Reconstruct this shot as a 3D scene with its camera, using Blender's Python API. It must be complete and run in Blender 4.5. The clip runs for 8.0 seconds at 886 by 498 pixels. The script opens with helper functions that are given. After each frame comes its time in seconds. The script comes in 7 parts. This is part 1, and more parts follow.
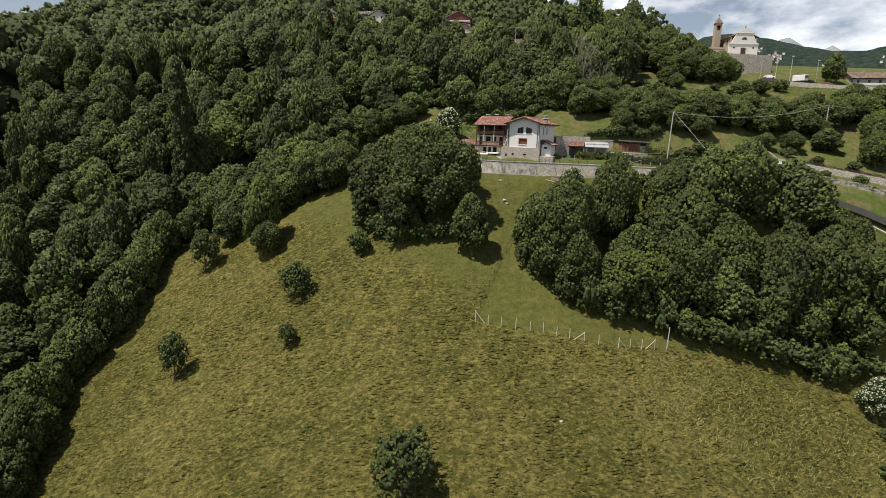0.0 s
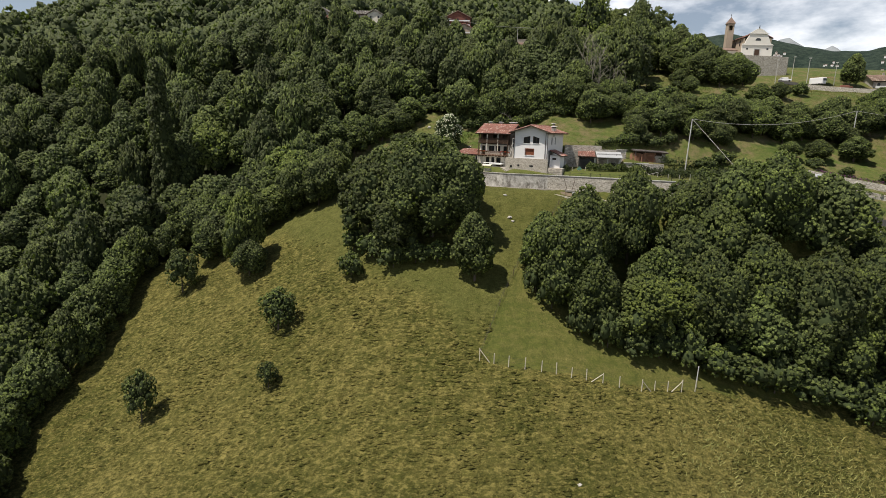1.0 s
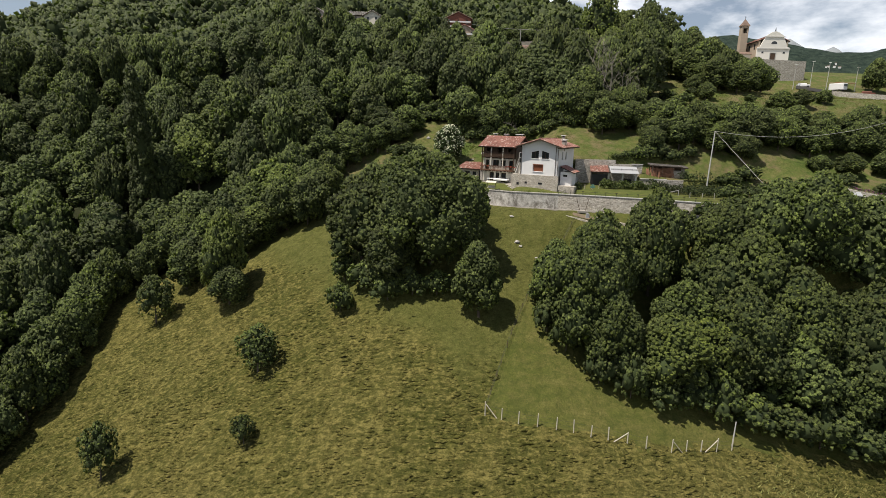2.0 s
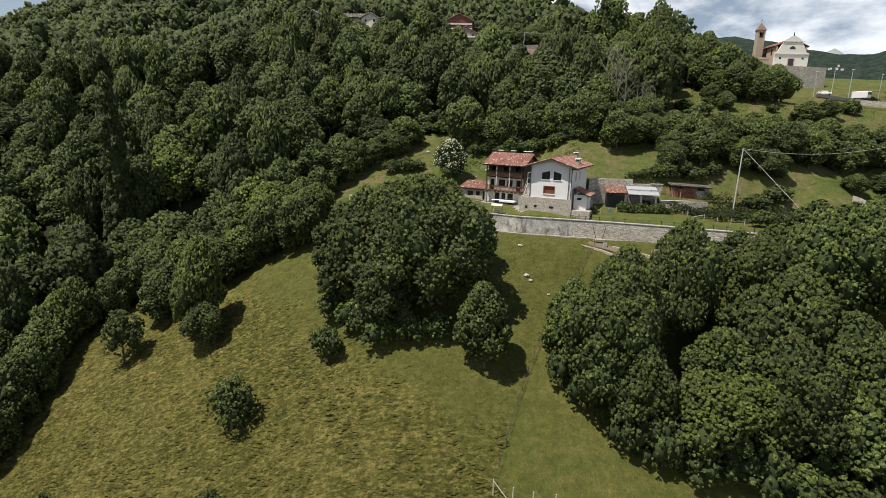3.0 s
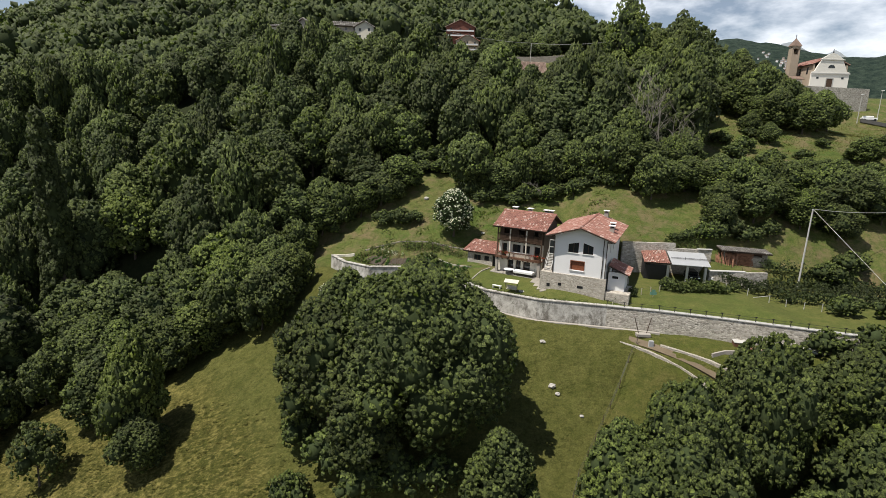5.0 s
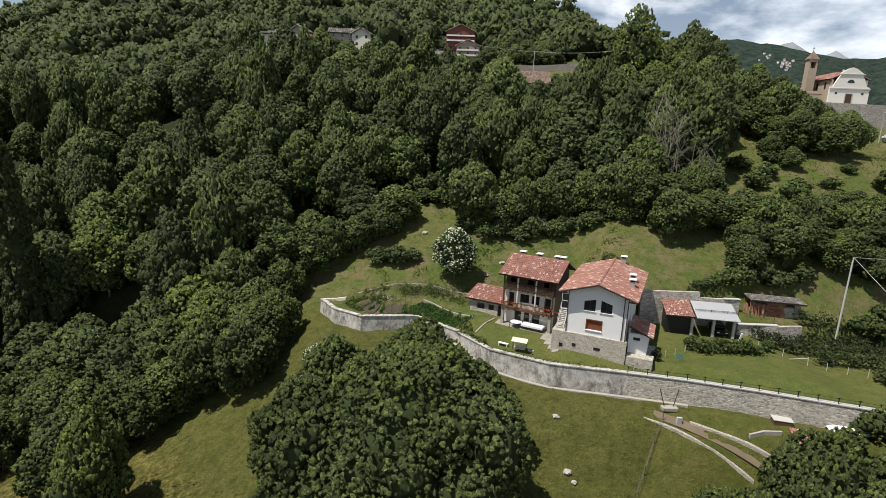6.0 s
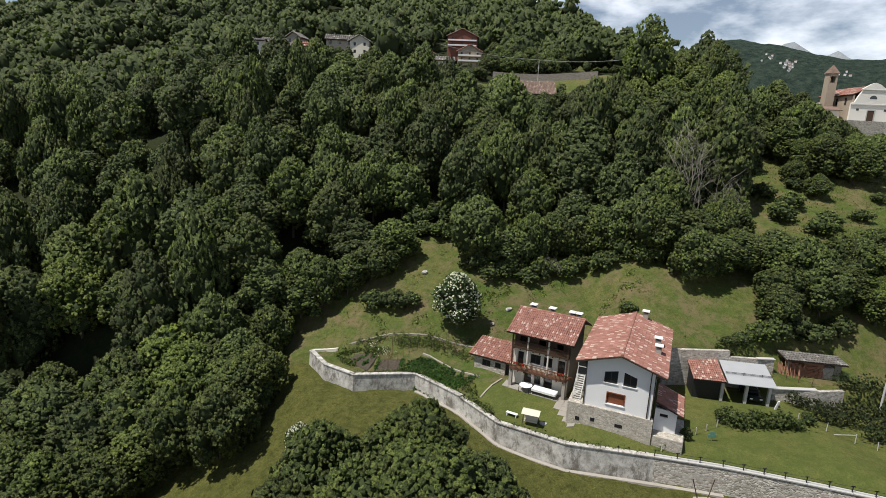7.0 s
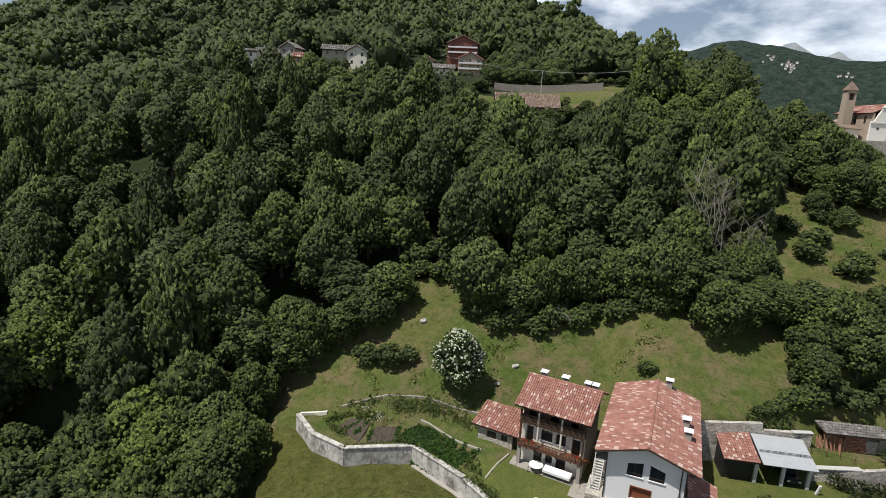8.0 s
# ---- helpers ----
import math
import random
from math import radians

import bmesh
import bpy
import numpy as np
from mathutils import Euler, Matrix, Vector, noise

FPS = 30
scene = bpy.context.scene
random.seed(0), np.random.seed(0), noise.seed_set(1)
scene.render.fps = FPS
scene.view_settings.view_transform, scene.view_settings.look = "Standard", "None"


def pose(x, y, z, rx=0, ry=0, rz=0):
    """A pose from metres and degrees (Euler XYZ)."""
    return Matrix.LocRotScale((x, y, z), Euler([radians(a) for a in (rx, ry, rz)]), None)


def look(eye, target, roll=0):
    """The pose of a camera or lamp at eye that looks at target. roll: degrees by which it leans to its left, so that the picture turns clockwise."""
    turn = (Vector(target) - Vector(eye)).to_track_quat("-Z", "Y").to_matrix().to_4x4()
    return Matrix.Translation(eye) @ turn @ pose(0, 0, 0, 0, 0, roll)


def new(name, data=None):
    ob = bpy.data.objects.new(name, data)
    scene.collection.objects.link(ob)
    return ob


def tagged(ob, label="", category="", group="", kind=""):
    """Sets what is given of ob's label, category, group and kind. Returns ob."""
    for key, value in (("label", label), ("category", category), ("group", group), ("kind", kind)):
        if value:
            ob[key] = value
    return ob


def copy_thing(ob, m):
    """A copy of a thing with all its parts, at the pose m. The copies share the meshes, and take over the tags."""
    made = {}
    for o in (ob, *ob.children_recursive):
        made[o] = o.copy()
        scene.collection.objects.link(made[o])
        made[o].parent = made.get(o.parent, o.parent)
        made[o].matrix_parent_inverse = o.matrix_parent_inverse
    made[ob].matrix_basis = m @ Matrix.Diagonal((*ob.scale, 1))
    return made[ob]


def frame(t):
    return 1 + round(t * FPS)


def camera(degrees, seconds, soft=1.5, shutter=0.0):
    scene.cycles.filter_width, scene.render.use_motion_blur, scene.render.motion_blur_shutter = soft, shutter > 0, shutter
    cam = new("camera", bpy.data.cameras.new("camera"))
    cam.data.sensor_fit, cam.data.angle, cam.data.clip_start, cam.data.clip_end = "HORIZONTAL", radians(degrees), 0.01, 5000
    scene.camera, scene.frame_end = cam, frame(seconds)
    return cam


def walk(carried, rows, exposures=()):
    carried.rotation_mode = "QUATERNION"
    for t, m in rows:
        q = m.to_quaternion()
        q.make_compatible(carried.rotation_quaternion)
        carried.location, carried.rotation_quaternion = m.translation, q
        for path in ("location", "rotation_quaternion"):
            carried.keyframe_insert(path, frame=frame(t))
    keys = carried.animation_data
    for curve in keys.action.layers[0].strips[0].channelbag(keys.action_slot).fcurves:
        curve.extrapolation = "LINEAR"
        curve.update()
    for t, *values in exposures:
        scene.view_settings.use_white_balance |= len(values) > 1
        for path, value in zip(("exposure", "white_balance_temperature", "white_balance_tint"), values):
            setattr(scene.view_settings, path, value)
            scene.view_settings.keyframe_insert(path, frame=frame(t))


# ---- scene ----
cam = camera(78.0, 8.0, soft=0.5)
# seconds, x, y, z, yaw, pitch, lean to the right
ROWS = [
    (0, -0.22, -0.85, 39.81, 0.11, -12.31, -1.69),
    (0.5, -0.31, 4.52, 40.60, 0.05, -12.30, -1.69),
    (1, -0.45, 10.04, 41.71, 0.01, -12.31, -1.70),
    (1.5, -0.56, 15.36, 42.92, -0.01, -12.31, -1.74),
    (2, -0.66, 20.86, 44.20, -0.02, -12.28, -1.78),
    (2.5, -0.78, 26.44, 45.57, -0.02, -12.23, -1.83),
    (3, -0.94, 31.88, 47.09, -0.03, -12.23, -1.90),
    (3.5, -1.17, 37.09, 48.78, -0.07, -12.30, -1.99),
    (4, -1.40, 42.67, 50.76, -0.10, -12.32, -2.04),
    (4.5, -1.58, 47.84, 52.84, -0.13, -12.31, -2.09),
    (5, -1.78, 52.84, 55.22, -0.19, -12.33, -2.18),
    (5.5, -2.00, 57.66, 57.83, -0.26, -12.39, -2.31),
    (6, -2.24, 62.36, 60.42, -0.33, -12.49, -2.42),
    (6.5, -2.49, 66.93, 62.91, -0.40, -12.63, -2.52),
    (7, -2.76, 71.53, 65.55, -0.37, -12.71, -2.68),
    (7.5, -2.95, 75.93, 68.08, -0.35, -12.74, -2.78),
    (8, -3.12, 80.14, 70.81, -0.41, -12.77, -2.75),
]
walk(cam, [(t, pose(x, y, z, 0, 0, yaw) @ pose(0, 0, 0, 90 + pitch) @ pose(0, 0, 0, 0, 0, -lean)) for t, x, y, z, yaw, pitch, lean in ROWS],
     [(0, -0.03, 6650, 11), (2, -0.02, 6600, 11), (4, 0.0, 6500, 10), (6, -0.07, 6350, 10), (8, -0.18, 6200, 10)])

# ---- sky and sun ----
SUN_FROM = Vector((-0.60, -0.26, 1.42)).normalized()
world = bpy.data.worlds.new("sky")
scene.world = world
world.use_nodes = True
wt = world.node_tree
wt.nodes.clear()
sky = wt.nodes.new("ShaderNodeTexSky")
sky.sky_type, sky.sun_disc = "NISHITA", False
sky.sun_elevation = math.asin(SUN_FROM.z)
sky.sun_rotation = math.atan2(SUN_FROM.x, SUN_FROM.y)
sky.altitude, sky.air_density, sky.dust_density, sky.ozone_density = 500, 1.0, 1.0, 1.0
wc = wt.nodes.new("ShaderNodeTexCoord")
wm = wt.nodes.new("ShaderNodeMapping")
wm.inputs["Scale"].default_value = (2.4, 2.4, 6.0)
wm.inputs["Location"].default_value = (0.35, 0.2, 0.1)
wn = wt.nodes.new("ShaderNodeTexNoise")
wn.inputs["Scale"].default_value, wn.inputs["Detail"].default_value, wn.inputs["Roughness"].default_value = 1.6, 7, 0.55
wr = wt.nodes.new("ShaderNodeValToRGB")
wr.color_ramp.elements[0].position, wr.color_ramp.elements[1].position = 0.43, 0.64
wr.color_ramp.elements[0].color = (0.10, 0.10, 0.10, 1)
wx = wt.nodes.new("ShaderNodeMixRGB")
wx.inputs[2].default_value = (19.5, 19.8, 20.2, 1)
wb = wt.nodes.new("ShaderNodeBackground")
wb.inputs["Strength"].default_value = 0.078
wo = wt.nodes.new("ShaderNodeOutputWorld")
wt.links.new(wc.outputs["Generated"], wm.inputs["Vector"])
wt.links.new(wm.outputs["Vector"], wn.inputs["Vector"])
wt.links.new(wn.outputs["Fac"], wr.inputs["Fac"])
ws = wt.nodes.new("ShaderNodeSeparateXYZ")
wf = wt.nodes.new("ShaderNodeMapRange")
for key, value in (("From Min", 0.2), ("From Max", 0.6), ("To Min", 1.0), ("To Max", 0.03)):
    wf.inputs[key].default_value = value
wk = wt.nodes.new("ShaderNodeMath")
wk.operation = "MULTIPLY"
wt.links.new(wc.outputs["Generated"], ws.inputs["Vector"])
wt.links.new(ws.outputs["Z"], wf.inputs["Value"])
wt.links.new(wr.outputs["Color"], wk.inputs[0])
wt.links.new(wf.outputs["Result"], wk.inputs[1])
wt.links.new(wk.outputs["Value"], wx.inputs[0])
wt.links.new(sky.outputs["Color"], wx.inputs[1])
wt.links.new(wx.outputs["Color"], wb.inputs["Color"])
wt.links.new(wb.outputs["Background"], wo.inputs["Surface"])

sun = new("sun", bpy.data.lights.new("sun", "SUN"))
sun.data.energy, sun.data.angle, sun.data.color = 6.3, radians(0.6), (1.0, 0.94, 0.84)
sun.matrix_world = look(SUN_FROM * 300, (0, 0, 0))
scene.view_settings.exposure = 0.0

# ---- the lie of the land ----
SPINE = ((-600, -190), (-100, -95), (0, -36), (40, -11), (66, 2.5), (84, 11), (100, 18.8), (114, 26.2), (122, 30.2), (132, 33.4), (145, 37.5),
         (155, 43), (170, 50.5), (190, 60), (230, 76), (300, 92), (390, 96.5), (500, 128), (700, 186), (1000, 236), (1250, 248), (1700, 210), (3000, 120))
WALL = ((-20.6, 144.5), (-17.7, 140.2), (-13.2, 137.3), (-5.2, 138.4), (0.6, 132.8), (4.6, 127.3), (11.5, 123.6), (20.4, 121.9), (26.8, 120.5), (33.9, 118.4), (41.1, 116), (52, 112.5), (64, 109))
LAWN = 33.0


def soft(v, w):
    """A ramp with a rounded foot of width w."""
    return w * np.logaddexp(0, np.clip(v / w, -60, 60))


def step(v, a, b):
    u = np.clip((v - a) / (b - a), 0, 1)
    return u * u * (3 - 2 * u)


def spine(y):
    ys, zs = np.array(SPINE, float).T
    fine = np.linspace(-6, 6, 7)
    return sum(np.interp(y + d, ys, zs) for d in fine) / len(fine)


def wall_line(x):
    xs, ys = np.array(WALL, float).T
    return np.interp(x, xs, ys)


def slope_height(x, y):
    """The hillside with no terraces."""
    z = spine(y)
    fade = 1 - step(y, 170, 300)
    z = z - fade * 45 * np.tanh(0.45 * soft(-9 - x, 6) / 45) + fade * 0.32 * soft(-130 - x, 15)
    z = z - (1 - step(y, 92, 122)) * 24 * np.tanh(0.34 * soft(x - 24, 8) / 24)
    z = z - 9.0 * step(x, 66, 112) * step(y, 176, 212)
    z = z - 70 * step(y, 242, 420) * step(x / np.maximum(y, 1), 0.36, 0.52)
    z = z - 14 * np.exp(-((y - 250) / 60) ** 2 - ((x - 20) / 48) ** 2)
    z = z - 20 * step(-x, 62, 122) * step(y, 212, 270) * (1 - step(y, 430, 640))
    z = z + 6 * step(-x, 18, 36) * step(y, 147, 162) * (1 - step(y, 205, 250))
    z = z - 95 * step(y, 300, 620) * step(-x / np.maximum(y, 1), 0.48, 0.95)
    folds = np.sin(x / 41 + 1.4 * np.sin(y / 67)) * np.sin(y / 58 + 1.1 * np.sin(x / 83)) + 0.5 * np.sin(x / 19 + y / 47)
    z = z + 5.0 * folds * np.clip(step(y, 430, 520) + step(-x, 125, 170) * step(y, 180, 240), 0, 1)
    z = z - 2.8 * np.exp(-((x - 32) / 34) ** 2 - ((y - 294) / 22) ** 2)
    far = step(y, 260, 900)
    z = z - far * 175 * step(x / np.maximum(y, 1), 0.12, 0.62)
    return z


def upper_terrace(x, y):
    w = step(x, 38.5, 40.5)
    up = (1 - w) * step(y, 137.2, 138.4) + w * (0.5 * step(y, 134.6, 135.4) + 0.5 * step(y, 137, 144))
    return 4.6 * step(x, 20, 27) * (1 - step(x, 66, 92)) * up * (1 - step(y, 150, 185))


def ground_height(x, y):
    x, y = np.asarray(x, float), np.asarray(y, float)
    z = slope_height(x, y)
    rise = upper_terrace(x, y)
    inside = step(x, -26, -20) * (1 - step(x, 62, 76))
    edge = wall_line(x) + 0.2
    foot = 31.2 - 0.8 * step(x, -1, 9)
    low = z + (foot - z) * step(y - edge, -11, -1)
    high = LAWN + np.maximum(z - LAWN, 0) * step(y, 133, 148)
    quick = step(x, 11, 14)
    yard = (1 - quick) * step(y - edge, 2.5, 7.2) + quick * step(y - edge, 0.3, 2.8)
    high = high + yard * step(x, -1, 5) * (1 - step(x, 40, 46)) * (1 - step(y, 140, 147))
    back = step(y - edge, -0.1, 0.1)
    return z + rise + inside * (low + (high - low) * back - z)

# ---- materials ----
class Mat:
    """A node material in short words: nodes are added and joined by name."""

    def __init__(self, name, rough=0.8, metal=0.0, spec=0.3):
        self.m = bpy.data.materials.new(name)
        self.m.use_nodes = True
        self.t = self.m.node_tree
        self.b = self.t.nodes["Principled BSDF"]
        self.b.inputs["Roughness"].default_value = rough
        self.b.inputs["Metallic"].default_value = metal
        self.b.inputs["Specular IOR Level"].default_value = spec

    def node(self, kind, **values):
        n = self.t.nodes.new(kind)
        for key, value in values.items():
            n.inputs[key].default_value = value
        return n

    def link(self, a, b):
        self.t.links.new(a, b)

    def place(self):
        return self.node("ShaderNodeTexCoord").outputs["Object"]

    def world(self):
        return self.node("ShaderNodeNewGeometry").outputs["Position"]

    def noise(self, scale, where, detail=4.0, rough=0.6, stretch=None):
        if stretch:
            mp = self.node("ShaderNodeMapping", Scale=stretch)
            self.link(where, mp.inputs["Vector"])
            where = mp.outputs["Vector"]
        n = self.node("ShaderNodeTexNoise", Scale=scale, Detail=detail, Roughness=rough)
        self.link(where, n.inputs["Vector"])
        return n.outputs["Fac"]

    def ramp(self, fac, stops):
        r = self.node("ShaderNodeValToRGB")
        e = r.color_ramp.elements
        while len(e) < len(stops):
            e.new(0.5)
        for el, (p, c) in zip(e, stops):
            el.position, el.color = p, (*c, 1) if len(c) == 3 else c
        self.link(fac, r.inputs["Fac"])
        return r.outputs["Color"]

    def mix(self, fac, a, b, mode="MIX"):
        n = self.t.nodes.new("ShaderNodeMixRGB")
        n.blend_type = mode
        for socket, value in ((n.inputs[0], fac), (n.inputs[1], a), (n.inputs[2], b)):
            if isinstance(value, (int, float)):
                socket.default_value = value if socket.type == "VALUE" else (value, value, value, 1)
            elif isinstance(value, tuple):
                socket.default_value = (*value, 1)
            else:
                self.link(value, socket)
        return n.outputs["Color"]

    def scale(self, value, k, add=0.0):
        n = self.t.nodes.new("ShaderNodeMath")
        n.operation = "MULTIPLY_ADD"
        n.inputs[1].default_value, n.inputs[2].default_value = k, add
        self.link(value, n.inputs[0])
        return n.outputs[0]

    def add(self, value, goal):
        """Joins value plus a second, still open input to goal, and gives that input."""
        n = self.t.nodes.new("ShaderNodeMath")
        n.operation = "ADD"
        self.link(value, n.inputs[0])
        self.link(n.outputs[0], goal)
        return n.inputs[1]

    def colour(self, c):
        if isinstance(c, tuple):
            self.b.inputs["Base Color"].default_value = (*c, 1)
        else:
            self.link(c, self.b.inputs["Base Color"])
        return self

    def bump(self, h, strength=0.4, distance=0.02):
        n = self.node("ShaderNodeBump", Strength=strength, Distance=distance)
        self.link(h, n.inputs["Height"])
        self.link(n.outputs["Normal"], self.b.inputs["Normal"])
        return self


def plain_mat(name, a, b, scale=3.0, rough=0.8, metal=0.0, bump=0.3, fine=30.0, spec=0.3):
    """Two tones mottled at two scales."""
    m = Mat(name, rough, metal, spec)
    p = m.place()
    c = m.mix(m.noise(scale, p), a, b)
    c = m.mix(m.scale(m.noise(fine, p), 0.5), c, tuple(v * 0.72 for v in a), "MIX")
    m.colour(c).bump(m.noise(fine, p), bump)
    return m.m


def leaf_mat(name, dark, light, through_colour, spread=0.35, flower=None, share=0.0):
    """Foliage: each clump has its own tone, with leaf-sized relief and dark specks painted as shaded gaps."""
    m = Mat(name, 0.62, 0.0, 0.28)
    island = m.node("ShaderNodeNewGeometry").outputs["Random Per Island"]
    own = m.node("ShaderNodeObjectInfo").outputs["Random"]
    p = m.world()
    c = m.mix(island, dark, light)
    gap_shade = m.noise(3.6, p, 3.0, 0.7)
    # Specks of darkened leaf colour paint the shade in gaps between leaves.
    c = m.mix(m.ramp(gap_shade, ((0.38, (1, 1, 1)), (0.56, (0, 0, 0)))), c, tuple(v * 0.40 for v in dark))
    hsv = m.node("ShaderNodeHueSaturation")
    stand = m.noise(0.055, p, 3.0, 0.7)
    m.link(m.scale(stand, 0.008, -0.003), m.add(m.scale(own, 0.007, 0.4965), hsv.inputs["Hue"]))
    m.link(m.scale(stand, 0.8, -0.44), m.add(m.scale(own, spread, 1.0 - spread / 2), hsv.inputs["Value"]))
    m.link(m.scale(m.noise(0.13, p, 2.0), 0.4, 0.84), hsv.inputs["Saturation"])
    m.link(c, hsv.inputs["Color"])
    c = hsv.outputs["Color"]
    if flower:
        pick = m.ramp(island, ((share, (1, 1, 1)), (share + 0.01, (0, 0, 0))))
        c = m.mix(pick, c, flower)
    m.colour(c)
    m.bump(m.noise(4.6, p, 3.0, 0.7), 1.0, 0.36)
    tr = m.node("ShaderNodeBsdfTranslucent")
    m.link(m.mix(1.0, c, through_colour, "MULTIPLY"), tr.inputs["Color"])
    mx = m.node("ShaderNodeMixShader", Fac=0.18)
    m.link(m.b.outputs["BSDF"], mx.inputs[1])
    m.link(tr.outputs["BSDF"], mx.inputs[2])
    m.link(mx.outputs["Shader"], m.t.nodes["Material Output"].inputs["Surface"])
    return m.m


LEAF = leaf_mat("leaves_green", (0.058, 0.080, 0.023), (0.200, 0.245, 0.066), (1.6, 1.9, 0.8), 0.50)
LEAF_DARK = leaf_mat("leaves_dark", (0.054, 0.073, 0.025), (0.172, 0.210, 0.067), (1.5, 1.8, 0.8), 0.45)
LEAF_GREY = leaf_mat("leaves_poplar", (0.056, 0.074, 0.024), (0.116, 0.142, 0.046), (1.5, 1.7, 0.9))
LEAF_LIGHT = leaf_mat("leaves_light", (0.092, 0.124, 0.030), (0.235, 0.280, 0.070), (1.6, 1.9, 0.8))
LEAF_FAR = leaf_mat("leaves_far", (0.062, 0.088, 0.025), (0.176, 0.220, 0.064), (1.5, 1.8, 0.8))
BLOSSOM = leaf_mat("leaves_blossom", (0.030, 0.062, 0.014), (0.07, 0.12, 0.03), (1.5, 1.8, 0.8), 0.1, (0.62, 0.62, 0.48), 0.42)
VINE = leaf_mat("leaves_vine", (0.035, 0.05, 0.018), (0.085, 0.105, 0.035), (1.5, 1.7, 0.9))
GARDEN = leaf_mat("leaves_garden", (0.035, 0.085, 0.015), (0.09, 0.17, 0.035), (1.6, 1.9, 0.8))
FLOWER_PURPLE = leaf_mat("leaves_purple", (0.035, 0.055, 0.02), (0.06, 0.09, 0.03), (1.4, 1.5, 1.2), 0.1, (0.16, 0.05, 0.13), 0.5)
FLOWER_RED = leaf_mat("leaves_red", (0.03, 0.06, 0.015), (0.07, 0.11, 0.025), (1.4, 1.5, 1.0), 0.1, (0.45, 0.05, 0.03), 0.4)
BARK = plain_mat("bark", (0.075, 0.058, 0.042), (0.14, 0.115, 0.09), 2.0, 0.95, bump=0.8, fine=14)
# Very dark leaf green that paints the shade inside the crowns.
CROWN_SHADE = plain_mat("crown_shade", (0.022, 0.033, 0.011), (0.052, 0.070, 0.022), 2.0, 0.95, bump=0.8, fine=14)
BARK_GREY = plain_mat("bark_grey", (0.16, 0.145, 0.12), (0.29, 0.265, 0.225), 2.0, 0.95, bump=0.6, fine=14)


def grass_mat(name, green, green2, straw, straw2, share=0.5, coarse=0.35, mown_from=0.0, bare=False):
    m = Mat(name, 0.9, 0.0, 0.15)
    p = m.world()
    fresh = m.ramp(m.noise(0.9, p, 5), ((0.3, green), (0.7, green2)))
    dry = m.ramp(m.noise(1.6, p, 5, stretch=(1, 0.45, 1)), ((0.3, straw), (0.72, straw2)))
    wide = m.ramp(m.noise(0.045, p, 4, 0.62), ((0.42, (0, 0, 0)), (0.62, (1, 1, 1))))
    streak = m.ramp(m.noise(0.30, p, 7, 0.74, (1.0, 2.0, 1)), ((0.46, (0, 0, 0)), (0.60, (1, 1, 1))))
    amount = m.mix(0.5, m.scale(wide, share * 2), m.scale(streak, share * 2))
    if mown_from:
        xyz = m.node("ShaderNodeSeparateXYZ")
        m.link(p, xyz.inputs["Vector"])
        up = m.node("ShaderNodeMapRange", **{"From Min": mown_from - 2.5, "From Max": mown_from + 3.5, "To Min": 1.15, "To Max": 0.36})
        low = m.t.nodes.new("ShaderNodeMath")
        low.operation = "MINIMUM"
        low.inputs[1].default_value = 2.0
        m.link(xyz.outputs["X"], low.inputs[0])
        slant = m.t.nodes.new("ShaderNodeMath")
        m.link(xyz.outputs["Y"], slant.inputs[0])
        m.link(m.scale(low.outputs[0], 0.93), slant.inputs[1])
        m.link(m.scale(m.noise(0.08, p, 4), 14.0, -7.0), m.add(slant.outputs[0], up.inputs["Value"]))
        amount = m.mix(1.0, amount, up.outputs["Result"], "MULTIPLY")
    c = m.mix(amount, fresh, dry)
    if mown_from:
        short = m.ramp(m.noise(0.5, p, 7, 0.72), ((0.35, (0.104, 0.120, 0.027)), (0.65, (0.200, 0.200, 0.060))))
        c = m.mix(m.scale(up.outputs["Result"], -0.9, 1.03), c, short)
    c = m.mix(m.ramp(m.noise(5.0, p, 6, 0.75), ((0.35, (0.6, 0.6, 0.6)), (0.68, (0, 0, 0)))), c, tuple(v * 0.5 for v in green))
    if bare:
        c = m.mix(m.ramp(m.noise(0.22, p, 7, 0.7), ((0.47, (0, 0, 0)), (0.61, (0.75, 0.75, 0.75)))), c, (0.165, 0.122, 0.070))
    clump = m.ramp(m.noise(1.1, p, 9, 0.82), ((0.39, (0.75, 0.75, 0.75)), (0.50, (0, 0, 0))))
    c = m.mix(clump, c, tuple(v * 0.75 for v in green))
    if mown_from:
        wisp = m.noise(1.15, p, 8, 0.74, (1.0, 2.1, 1.0))
        long_grass = m.scale(up.outputs["Result"], 0.85, -0.12)
        c = m.mix(m.mix(1.0, m.ramp(wisp, ((0.50, (0, 0, 0)), (0.61, (0.60, 0.60, 0.60)))), long_grass, "MULTIPLY"), c, straw2)
        c = m.mix(m.mix(1.0, m.ramp(wisp, ((0.37, (0.62, 0.62, 0.62)), (0.48, (0, 0, 0)))), long_grass, "MULTIPLY"), c, tuple(v * 0.5 for v in green))
    m.colour(c).bump(m.noise(2.6, p, 8, 0.76), 1.0, coarse)
    return m.m


